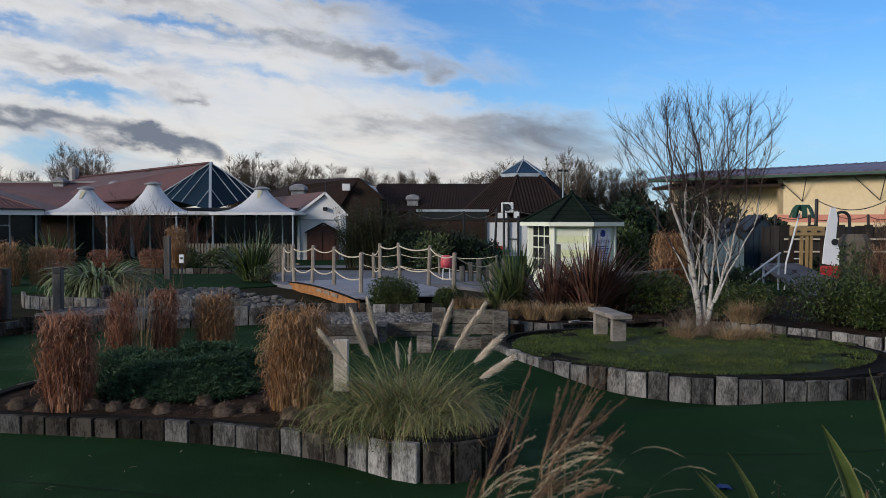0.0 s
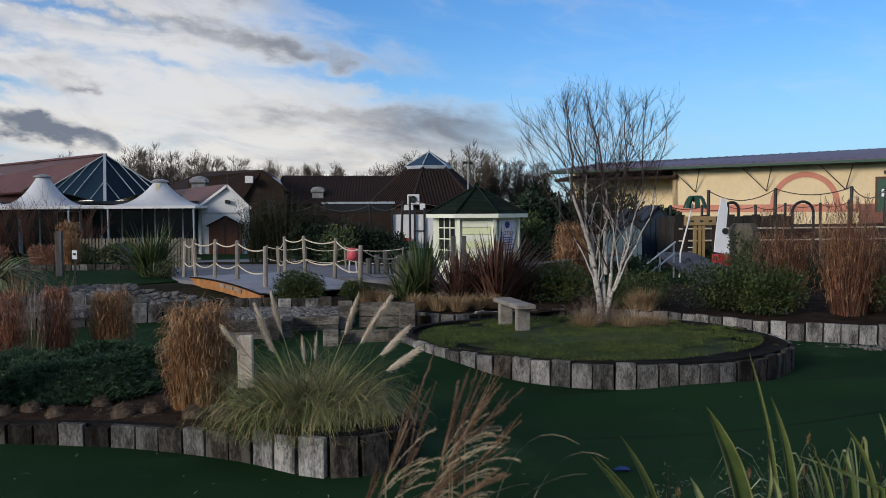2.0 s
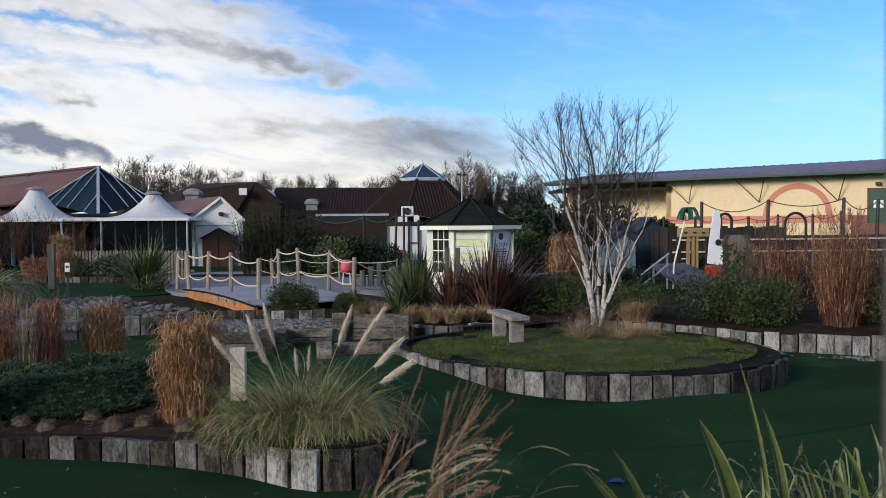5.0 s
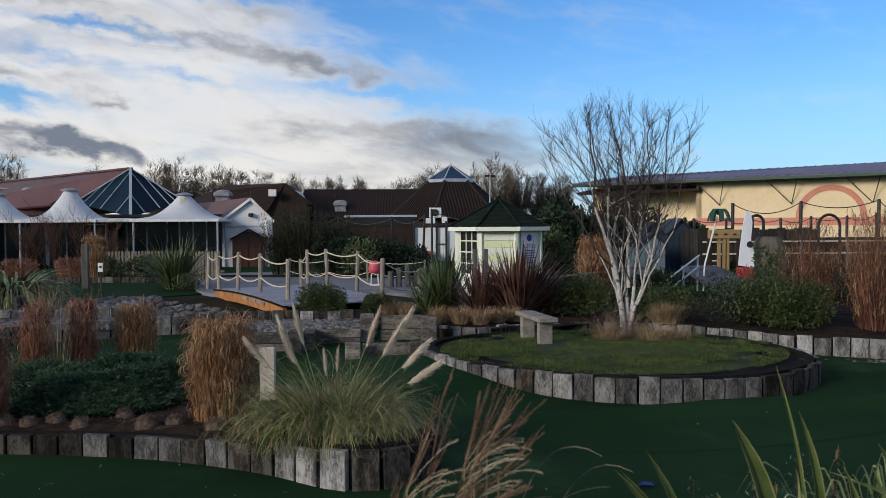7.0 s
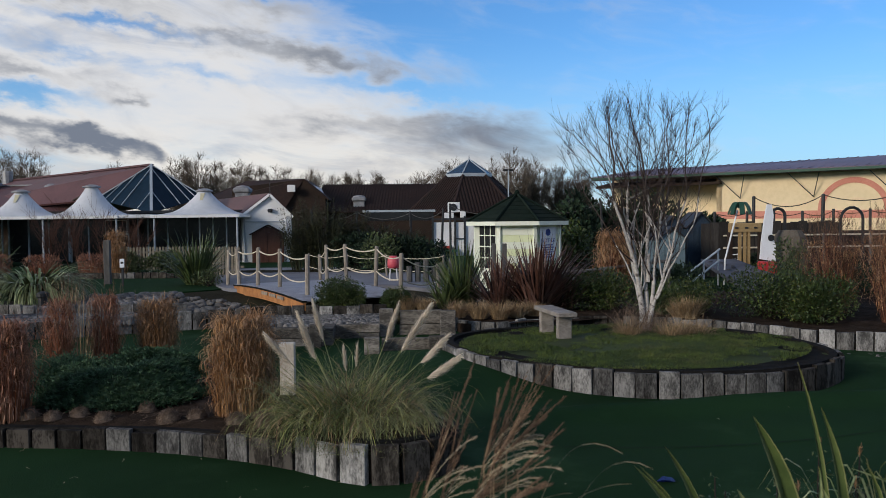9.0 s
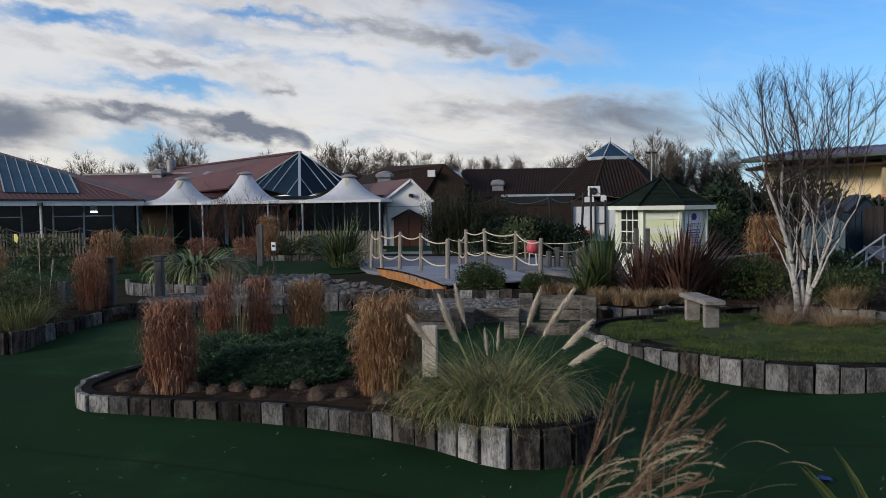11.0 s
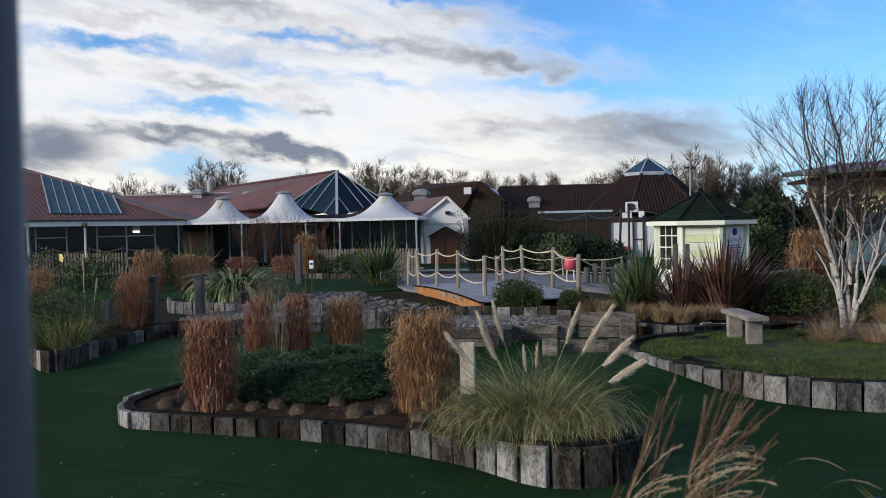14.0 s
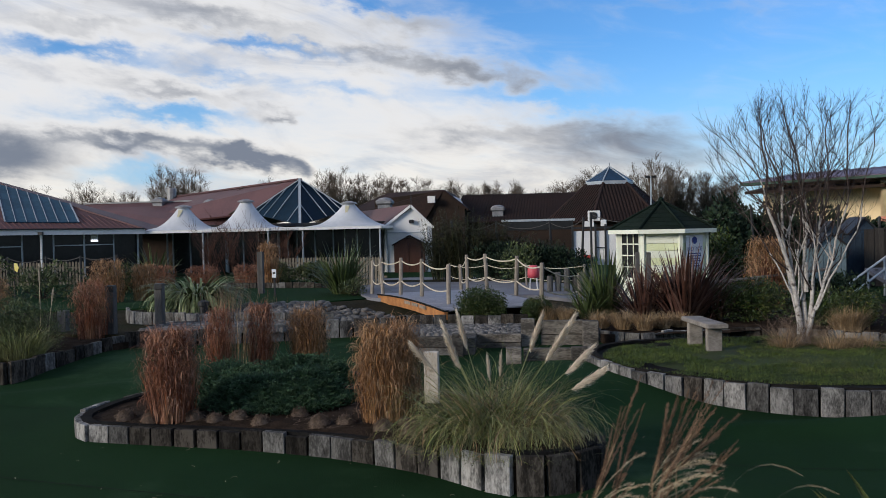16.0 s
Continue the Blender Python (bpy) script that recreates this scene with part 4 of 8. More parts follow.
for (a, b), n in (((PYR[0], PYR[1]), 5), ((PYR[1], PYR[2]), 4)):
    for i in range(n):
        p0, p1 = Vector(a).lerp(Vector(b), i / n), Vector(a).lerp(Vector(b), (i + 1) / n)
        part("roof_pane", Shape().panel([p0 - C0, p1 - C0, Vector(TOP) - C0], 0.02), ROOF_GLASS, club, "dark blue roof glass")
    near, far = (Vector(b), Vector(a)) if a == PYR[0] else (Vector(a), Vector(b))
    lift = Vector((0, -0.05, 0.04)) - C0
    part("glazing_bar", Shape().beam(Vector(TOP) + lift, far + lift, 0.09, 0.05), MULLION, club)
    # bars fall from the outer edge or from the hip to the eave, all one way
    for outer, u, s in ((True, 0.50, 0.14), (True, 0.25, 0.29), (False, 0.07, 0.48), (False, 0.57, 0.76)):
        p0, end = Vector(TOP).lerp(far if outer else near, u), far.lerp(near, s)
        part("glazing_bar", Shape().beam(p0 + lift, end + lift, 0.035, 0.04), MULLION, club)
    if a == PYR[0]:
        part("hip_bar", Shape().beam(Vector(TOP) - C0 + Vector((0, -0.08, 0.05)), Vector(b) - C0 + Vector((0, -0.08, 0.05)), 0.14, 0.1), MULLION, club)
far_r, far_e = (-28.5, 63.5, 5.3), (-33.0, 58.0, 2.7)
part("roof", Shape().panel([cl(*far_e), cl(*PYR[0]), cl(*TOP), cl(*far_r)], 0.12), RED_ROOF, club)
part("roof", Shape().panel([cl(*TOP), cl(*PYR[2]), cl(-22, 66, 3.0), cl(*far_r)], 0.12), RED_ROOF, club)
part("ridge_cap", Shape().beam(cl(*TOP) + Vector((0, 0, 0.05)), cl(*far_r) + Vector((0, 0, 0.05)), 0.25, 0.1), RED_ROOF, club)
for t in (0.10, 0.34):
    a, b = Vector(PYR[0]).lerp(Vector(far_e), t), Vector(TOP).lerp(Vector(far_r), t)
    part("roof_seam", Shape().beam(a - C0 + Vector((0, 0, 0.06)), b - C0 + Vector((0, 0, 0.06)), 0.22, 0.06), BROWN_POLE, club, "pale roof seam")
for x, y, z in ((-20.2, 51.0, 4.35),):
    part("roof_vent", Shape().lathe([(0.4, z - 0.9), (0.4, z - 0.3), (0.5, z - 0.3), (0.42, z - 0.12), (0.2, z)], 14, (x - C0.x, y - C0.y)), LEAD, club, "grey turbine vent")

# lower red-roofed annex between the canopies and the main roof
annex = thing("roof_annex", (-24, 52, 0), "low red-brown roofed annex with a squat chimney", "building")
part("wall", Shape().box(-5, 5, -1.5, 5, 0, 2.7), BROWN_BRICK, annex)
part("roof", Shape().panel([(-7, -2, 2.7), (6.0, -5, 2.7), (4.5, 3, 4.6), (-7, 3, 4.6)], 0.1), RED_ROOF, annex)
part("ridge_cap", Shape().beam((-7, 3, 4.64), (4.5, 3, 4.64), 0.2, 0.1), LEAD, annex)


def cowl(name, x, y, z, s, label):
    c = thing(name, (x, y, z), label, "chimney", "roof cowls")
    part("shaft", Shape().box(-0.45 * s, 0.45 * s, -0.45 * s, 0.45 * s, 0, 0.75 * s, 0.03), LEAD, c)
    part("cap", Shape().box(-0.58 * s, 0.58 * s, -0.58 * s, 0.58 * s, 0.6 * s, 0.95 * s, 0.08), LEAD, c)
    part("lid", Shape().lathe([(0.5 * s, 0.95 * s), (0.45 * s, 1.05 * s), (0.1 * s, 1.12 * s)], 12), LEAD, c)
    return c


cowl("roof_cowl", -25.3, 54.6, 4.05, 0.78, "squat grey louvred cowl on a maroon roof")
cowl("roof_cowl", -8.5, 48.6, 3.3, 0.85, "squat grey louvred cowl on a maroon roof")
cowl("roof_cowl", -2.1, 57.6, 2.95, 0.85, "squat grey louvred cowl by a dark tiled roof")
pl = thing("flue_pipe", (-27.7, 62, 0), "tall grey metal flue pipe", "flue")
part("pipe", Shape().tube([(0, 0, 0), (0, 0, 6.0)], 0.35, 10), LEAD, pl)


# ---- tented canopies ----
def canopy(cx, cy, half, z, top, cap_tilt, label):
    c = thing("tented_canopy", (cx, cy, z), label, "canopy", "canopies")
    n, m = 40, 12
    sh = Shape()
    vs = []
    for j in range(m + 1):
        t = j / m
        for k in range(n):
            a = 2 * math.pi * k / n
            ca, sa = math.cos(a), math.sin(a)
            sq = half / max(abs(ca), abs(sa))
            r_sq = sq * (1 - t) + 0.28 * t
            blend = ramp(t, 0.0, 0.5)
            r = ((1 - t) ** 1.0) * (sq * (1 - blend) + half * 1.05 * blend) + 0.26 * t
            h = (top - z) * (0.26 * t + 0.74 * t ** 2.4)
            vs.append((ca * r, sa * r, h))
    sh.add(vs, [(j * n + k, j * n + (k + 1) % n, (j + 1) * n + (k + 1) % n, (j + 1) * n + k) for j in range(m) for k in range(n)])
    part("membrane", sh, CANVAS, c, "stained white tensile membrane", flat=False)
    part("cap", Shape().lathe([(0.27, top - z - 0.03), (0.42, top - z), (0.40, top - z + 0.05), (0.12, top - z + 0.14)], 16), LEAD, c, "grey conical cap")
    for sx in (-1, 1):
        for sy in (-1, 1):
            part("post", Shape().tube([(sx * (half - 0.1), sy * (half - 0.1), -(z - 0.25)), (sx * (half - 0.1), sy * (half - 0.1), 0)], 0.045, 8), MULLION, c)
    for a, b in (((-half, -half), (half, -half)), ((-half, half), (half, half)), ((-half, -half), (-half, half)), ((half, -half), (half, half))):
        part("edge_beam", Shape().beam((*a, -0.06), (*b, -0.06), 0.1, 0.13), WHITE_PAINT, c)
    return c


for cx, half, top in ((-17.25, 1.74, 3.64), (-14.0, 1.72, 3.85), (-8.78, 1.95, 3.62)):
    c = canopy(cx, 39.9, half, 2.50, top, 0, "white tented canopy with a concave cone peak")
    if top < 3.8:
        part("stain", Shape().panel([(-0.10, -0.36, 1.02), (0.12, -0.36, 1.02), (0.05, -0.66, 0.66), (-0.06, -0.66, 0.66)], 0.01), YELLOW_STAIN, c, "yellow rust stain")
flat = thing("canopy_link", (-11.5, 39.9, 2.42), "flat white canopy edge linking two tents", "canopy")
part("panel", Shape().box(-0.78, 0.77, -1.72, 1.7, -0.05, 0.12, 0.03), CANVAS, flat)
tv = thing("outdoor_screen", (-13.0, 40.2, 1.6), "dark wall screen in a pale frame under the canopy", "screen")
part("panel", Shape().box(-0.48, 0.48, -0.05, 0.05, 0.02, 0.66, 0.01), DARK_METAL, tv)
for a, b in (((-0.5, 0), (0.5, 0)), ((-0.5, 0.68), (0.5, 0.68)), ((-0.5, 0), (-0.5, 0.68)), ((0.5, 0), (0.5, 0.68))):
    part("frame", Shape().beam((a[0], -0.04, a[1]), (b[0], -0.04, b[1]), 0.035, 0.035), WHITE_PAINT, tv)
part("bracket", Shape().beam((0, 0.05, 0.3), (0, 1.4, 0.3), 0.06, 0.06), DARK_METAL, tv)


# ---- white gabled house with arched door ----
house = thing("white_house", (-5.95, 41, 0.1), "small white rendered gable house with red roof", "building")
hx0, hx1, heave, hap = -1.25, 1.10, 2.33, 3.33
part("wall", Shape().panel([(hx0, 0, 0), (hx1, 0, 0), (hx1, 0, heave), (0.1, 0, hap - 0.05), (hx0, 0, heave)], 0.25), WHITE_WALL, house)
RD = Vector((-5.2, 12.0, 0))
part("side_wall", Shape().panel([(hx1, 0, 0), Vector((hx1, 0, 0)) + RD, Vector((hx1, 0, heave)) + RD, (hx1, 0, heave)], 0.25), WHITE_WALL, house)
part("side_wall", Shape().panel([Vector((hx0, 0, 0)) + RD, (hx0, 0, 0), (hx0, 0, heave), Vector((hx0, 0, heave)) + RD], 0.25), WHITE_WALL, house)
f = Vector((0, -0.15, 0))
part("roof", Shape().panel([Vector((hx0 - 0.15, 0, heave - 0.06)) + f, Vector((0.1, 0, hap + 0.06)) + f, Vector((0.1, 0, hap + 0.06)) + RD, Vector((hx0 - 0.15, 0, heave - 0.06)) + RD][::-1], 0.08), RED_ROOF, house)
part("roof", Shape().panel([Vector((hx1 + 0.12, 0, heave - 0.06)) + f, Vector((hx1 + 0.12, 0, heave - 0.06)) + RD, Vector((0.1, 0, hap + 0.06)) + RD, Vector((0.1, 0, hap + 0.06)) + f][::-1], 0.08), RED_ROOF, house)
part("bargeboard", Shape().beam(Vector((hx0 - 0.15, -0.17, heave - 0.08)), Vector((0.1, -0.17, hap + 0.05)), 0.03, 0.12), WHITE_PAINT, house)
part("bargeboard", Shape().beam(Vector((hx1 + 0.12, -0.17, heave - 0.08)), Vector((0.1, -0.17, hap + 0.05)), 0.03, 0.12), WHITE_PAINT, house)
part("ridge_cap", Shape().beam(Vector((0.1, -0.15, hap + 0.09)), Vector((0.1, 0, hap + 0.09)) + RD, 0.14, 0.06), BROWN_POLE, house)
part("string_course", Shape().beam((hx0, -0.02, 2.05), (hx1, -0.02, 2.05), 0.05, 0.05), MULLION, house)
part("wall_lamp", Shape().box(-0.0, 0.22, -0.25, -0.02, 2.5, 2.68, 0.03), DARK_METAL, house)
part("aerial", Shape().tube([(0.1, 0, hap), (0.1, 0, hap + 0.75)], 0.02, 5), DARK_METAL, house)
part("drainpipe", Shape().tube([(hx0 + 0.1, -0.06, 0), (hx0 + 0.1, -0.06, 2.2)], 0.04, 6), MULLION, house)
porch = part("door_porch", Shape().panel([(-0.76, -0.35, 0), (0.78, -0.35, 0), (0.78, -0.35, 1.42), (0.46, -0.35, 1.68), (0.01, -0.35, 1.80), (-0.44, -0.35, 1.68), (-0.76, -0.35, 1.42)], 0.1), DOOR_BROWN, house, "dark brown arched door surround")
for x0, x1, top in ((-0.60, -0.01, 1.5), (0.03, 0.62, 1.5)):
    leaf = part("door_leaf", Shape().panel([(x0, -0.40, 0.03), (x1, -0.40, 0.03), (x1, -0.40, 1.32 if x1 > 0.5 else 1.55), (x0, -0.40, 1.32 if x0 < -0.5 else 1.55)], 0.05), DOOR_BROWN, porch)
part("porch_roof", Shape().panel([(-0.85, -0.42, 1.40), (0.01, -0.42, 1.86), (0.01, 0, 1.86), (-0.85, 0, 1.40)][::-1], 0.05), TILE_ROOF, porch)
part("porch_roof", Shape().panel([(0.87, -0.42, 1.40), (0.87, 0, 1.40), (0.01, 0, 1.86), (0.01, -0.42, 1.86)][::-1], 0.05), TILE_ROOF, porch)
side = thing("glass_porch", (-8.3, 41.2, 0.15), "narrow glazed porch beside the white house", "porch")
for i in range(3):
    part("pane", Shape().panel([(-1.0 + i * 0.65, 0, 0.1), (-0.38 + i * 0.65, 0, 0.1), (-0.38 + i * 0.65, 0, 2.2), (-1.0 + i * 0.65, 0, 2.2)], 0.02), WINDOW, side)
    part("frame", Shape().beam((-1.02 + i * 0.65, -0.02, 0), (-1.02 + i * 0.65, -0.02, 2.25), 0.06, 0.06), WHITE_PAINT, side)

# ---- dark roofs behind ----
gable = thing("brown_gable_house", (-6.5, 56, 0), "dark brown house with a tiled gable roof", "house")
part("wall", Shape().panel([(-4, 0, 0), (2.2, 0, 0), (2.2, 0, 3.7), (0.8, 0, 4.95), (-4, 0, 4.4)], 0.3), BROWN_BRICK, gable)
part("roof", Shape().panel([(-8.0, -0.4, 2.8), (-0.6, -0.4, 2.8), (0.8, 0, 5.0), (-3.6, 3, 5.0)], 0.12), TILE_ROOF, gable)
part("roof", Shape().panel([(0.8, -0.2, 5.0), (2.5, -0.2, 3.6), (2.5, 8, 3.6), (0.8, 8, 5.0)], 0.12), TILE_ROOF, gable)
part("box_light", Shape().box(-0.25, 0.25, -0.7, -0.4, 4.1, 4.55), WHITE_PAINT, gable)
long_house = thing("long_tiled_house", (-0.5, 57, 0), "long low building with a dark clay tile roof", "house")
part("wall", Shape().box(-4.5, 4.5, 0, 5, 0, 2.9), BROWN_BRICK, long_house)
part("roof", Shape().panel([(-4.8, -0.4, 2.75), (4.8, -0.4, 2.75), (4.8, 3.2, 4.75), (-4.2, 3.2, 4.75)], 0.12), TILE_ROOF, long_house)
part("gable_end", Shape().lathe([(0.05, 2.7), (1.0, 2.9), (1.1, 3.6), (0.7, 4.4), (0.2, 4.6)], 14, (-4.9, 0.6)), WHITE_WALL, long_house, "rounded pale gable end")
sh = Shape()
ribbed(sh, (-4.8, -0.4, 2.78), (4.8, -0.4, 2.78), (4.8, 3.2, 4.78), (-4.2, 3.2, 4.78), 46, 0.05)
part("tile_ribbing", sh, TILE_ROOF, long_house)
low = thing("flat_grey_block", (0.6, 46, 0.1), "flat-roofed grey block with glass strip", "building")
part("wall", Shape().box(-2.0, 1.85, 0, 3, 0, 2.0), BROWN_BRICK, low)
part("glass_strip", Shape().box(-2.0, 1.85, -0.06, -0.01, 2.02, 2.5), WINDOW, low)
part("roof_edge", Shape().box(-2.1, 1.95, -0.1, 3.1, 2.5, 2.62), MULLION, low)

turret = thing("hexagonal_tiled_building", (5.45, 56, 0), "hexagonal building with steep dark tiled roof and blue glass lantern", "building")
hexr = lambda r, z, off=0.16: [(r * math.cos(math.pi / 3 * k + off), r * math.sin(math.pi / 3 * k + off), z) for k in range(6)]
part("wall", Shape().add(hexr(3.9, 0) + hexr(3.9, 2.7), [(k, (k + 1) % 6, 6 + (k + 1) % 6, 6 + k) for k in range(6)]), BROWN_BRICK, turret)
lo, hi = hexr(4.35, 2.55), hexr(1.55, 5.05)
for k in range(6):
    face = part("roof_face", Shape().panel([lo[k], lo[(k + 1) % 6], hi[(k + 1) % 6], hi[k]], 0.1), TILE_ROOF, turret)
    sh = Shape()
    a, b, c, d = Vector(lo[k]), Vector(lo[(k + 1) % 6]), Vector(hi[(k + 1) % 6]), Vector(hi[k])
    for i in range(1, 20):
        t = i / 20
        foot = a.lerp(b, t)
        w0, w1 = (b - a).length, (c - d).length
        s = (t - 0.5) * w0
        up = 1.0 if abs(s) < w1 / 2 else (w0 / 2 - abs(s)) / ((w0 - w1) / 2)
        mid_lo, mid_hi = a.lerp(b, 0.5), d.lerp(c, 0.5)
        head = mid_lo.lerp(mid_hi, up * 0.96) + (b - a).normalized() * s
        sh.beam(foot + Vector((0, 0, 0.04)), head + Vector((0, 0, 0.04)), 0.09, 0.07)
    part("tile_ribbing", sh, TILE_ROOF, face)
    part("hip_tile", Shape().tube([lo[k], hi[k]], 0.11, 6), TILE_ROOF, turret)
part("lantern_base", Shape().add(hexr(1.62, 4.95) + hexr(1.62, 5.22), [(k, (k + 1) % 6, 6 + (k + 1) % 6, 6 + k) for k in range(6)] + [(5, 4, 3, 2, 1, 0), (6, 7, 8, 9, 10, 11)]), MULLION, turret, "pale grey lantern curb")
for k in range(6):
    a, b = hexr(1.6, 5.23)[k], hexr(1.6, 5.23)[(k + 1) % 6]
    part("lantern_pane", Shape().panel([a, b, (0, 0, 6.2)], 0.02), BLUE_GLASS, turret, "blue tinted lantern glass")
    part("glazing_bar", Shape().beam(a, (0, 0, 6.22), 0.07, 0.07), MULLION, turret)
part("finial", Shape().tube([(0, 0, 6.15), (0, 0, 6.5)], [0.05, 0.015], 6), MULLION, turret)

yard = thing("white_yard_wall", (3.55, 45, 0.1), "white painted yard wall behind dark posts", "wall")
part("panel", Shape().box(-1.15, 1.15, 0, 0.15, 0.0, 1.9), WHITE_WALL, yard)
for x in (-1.2, 0.02, 0.55, 1.25):
    part("post", Shape().box(x - 0.05, x + 0.05, -0.12, -0.02, 0, 2.25), DARK_METAL, yard)
part("rail", Shape().beam((0.02, -0.07, 1.0), (0.55, -0.07, 1.0), 0.05, 0.05), DARK_METAL, yard)
part("tub", Shape().box(-0.7, -0.2, -0.5, -0.15, 0.42, 0.62, 0.03), RED_PAINT, yard, "red plastic tub")
part("bench_top", Shape().box(-1.1, 0.1, -0.6, -0.1, 0.3, 0.42), GREEN_PAINT, yard)
ac = thing("air_conditioner", (3.6, 45.6, 2.35), "white wall air conditioning units on brackets", "air conditioner")
part("case", Shape().box(-0.36, 0.30, 0, 0.3, 0.2, 0.76, 0.02), WHITE_PAINT, ac)
grille = part("fan_grille", Shape().lathe([(0.2, 0), (0.2, 0.03), (0.16, 0.05)], 16), DARK_METAL, ac, at=(-0.06, -0.02, 0.48))
grille.rotation_euler = (radians(90), 0, 0)
part("lower_case", Shape().box(-0.65, -0.05, -0.1, 0.25, -0.12, 0.18, 0.02), WHITE_PAINT, ac)
part("switch_box", Shape().box(0.32, 0.62, -0.1, 0.1, -0.1, 0.25, 0.02), WHITE_PAINT, ac)
part("platform", Shape().box(-1.2, 1.0, -0.1, 0.5, -0.22, -0.13), DARK_METAL, ac)
lamp = thing("lamp_post", (6.1, 42, 0.1), "slim grey lamp post with twin flat heads", "street lamp")
part("pole", Shape().tube([(0, 0, 0), (0, 0, 4.55)], [0.05, 0.03], 8), MULLION, lamp)
for sx in (-1, 1):
    part("lamp_head", Shape().box(min(0.03 * sx, 0.27 * sx), max(0.03 * sx, 0.27 * sx), -0.1, 0.1, 4.5, 4.6, 0.02), DARK_METAL, lamp)


# ---- kiosk ----
kiosk = thing("kiosk", (3.31, 21.2, 0.28), "octagonal summerhouse in lemon and white stripes with green roof", "summerhouse")
OFF = radians(22.5 - 90 - 9)
octo = lambda r, z: [Vector((r * math.cos(OFF + math.pi / 4 * k), r * math.sin(OFF + math.pi / 4 * k), z)) for k in range(8)]
KR, KH = 1.14, 1.75
base_ring = octo(KR, 0)
part("floor_plinth", Shape().add([tuple(v) for v in octo(KR + 0.05, 0) + octo(KR + 0.05, 0.1)], [tuple(range(7, -1, -1)), tuple(range(8, 16))] + [(k, (k + 1) % 8, 8 + (k + 1) % 8, 8 + k) for k in range(8)]), GREY_WOOD, kiosk)
# the side k runs from corner k to corner k + 1; side 7 faces the turf, side 6 holds the glazed door, side 0 the notice
for k in range(8):
    a, b = octo(KR, 0.1)[k], octo(KR, 0.1)[(k + 1) % 8]
    d = (b - a).normalized()
    nrm = Vector((d.y, -d.x, 0))
    up = Vector((0, 0, 1))
    part("corner_post", Shape().box(-0.045, 0.045, -0.045, 0.045, 0.0, KH, 0.008), KIOSK_WHITE, kiosk, at=(a.x, a.y, 0.08), turn=math.degrees(math.atan2(a.y, a.x)))
    if k == 6:
        fr = part("door", Shape().panel([a + d * 0.05, b - d * 0.05, b - d * 0.05 + up * 0.55, a + d * 0.05 + up * 0.55], 0.05), KIOSK_WHITE, kiosk, "cream door with a small-paned window")
        wd = (b - a).length
        for i in range(4):
            u = 0.10 + (wd - 0.24) * i / 3
            part("glazing_bar", Shape().beam(a + d * (u + 0.02) + up * 0.5, a + d * (u + 0.02) + up * 1.68, 0.022, 0.03), KIOSK_WHITE, fr)
        for j in range(5):
            part("glazing_bar", Shape().beam(a + d * 0.1 + up * (0.55 + 1.12 * j / 4), b - d * 0.1 + up * (0.55 + 1.12 * j / 4), 0.022, 0.028), KIOSK_WHITE, fr)
        for i in range(3):
            for j in range(4):
                u0, u1 = 0.12 + (wd - 0.24) * i / 3, 0.12 + (wd - 0.24) * (i + 1) / 3
                z0, z1 = 0.55 + 1.12 * j / 4, 0.55 + 1.12 * (j + 1) / 4
                part("pane", Shape().panel([a + d * u0 + up * z0 - nrm * 0.02, a + d * u1 + up * z0 - nrm * 0.02, a + d * u1 + up * z1 - nrm * 0.02, a + d * u0 + up * z1 - nrm * 0.02], 0.006), WINDOW, fr)
        for u in (0.045, wd - 0.1):
            part("jamb", Shape().beam(a + d * (u + 0.02), a + d * (u + 0.02) + up * 1.75, 0.09, 0.05), KIOSK_WHITE, fr)
        continue
    boards = 10
    for j in range(boards):
        z0, z1 = KH * j / boards, KH * (j + 1) / boards
        mat = KIOSK_YELLOW if j % 2 else KIOSK_WHITE
        part("board", Shape().panel([a + up * (z0 + 0.004), b + up * (z0 + 0.004), b + up * (z1 - 0.004) - nrm * 0.008, a + up * (z1 - 0.004) - nrm * 0.008], 0.02), mat, kiosk)
er, ap = octo(1.38, KH + 0.06), Vector((0, 0, KH + 0.78))
for k in range(8):
    a, b = er[k], er[(k + 1) % 8]
    roof = part("roof_face", Shape().panel([a, b, ap], 0.03), KIOSK_ROOF, kiosk, "dark green felt")
    for j in range(6):
        t0, t1 = j / 7, (j + 1) / 7
        part("shingle_course", Shape().panel([a.lerp(ap, t0) + Vector((0, 0, 0.016)), b.lerp(ap, t0) + Vector((0, 0, 0.016)), b.lerp(ap, t1) + Vector((0, 0, 0.008)), a.lerp(ap, t1) + Vector((0, 0, 0.008))], 0.012), KIOSK_ROOF, roof)
    part("fascia", Shape().beam(a + Vector((0, 0, -0.02)), b + Vector((0, 0, -0.02)), 0.03, 0.10), KIOSK_WHITE, kiosk, "white eave board")
    part("hip_strip", Shape().tube([a + Vector((0, 0, 0.04)), ap + Vector((0, 0, 0.03))], 0.03, 5), KIOSK_ROOF, kiosk)
part("finial", Shape().lathe([(0.06, 0), (0.07, 0.06), (0.03, 0.12)], 10), KIOSK_ROOF, kiosk, at=tuple(ap))
a, b = octo(KR, 0.1)[0], octo(KR, 0.1)[1]
d = (b - a).normalized()
nrm = Vector((d.y, -d.x, 0))
mid = a.lerp(b, 0.5)
notice = thing("notice", tuple(Vector((3.31, 21.2, 0.28)) + mid + nrm * 0.03 + Vector((0, 0, 0.75))), "white printed notice with blue heading on the kiosk wall", "notice", turn=math.degrees(math.atan2(d.y, d.x)))
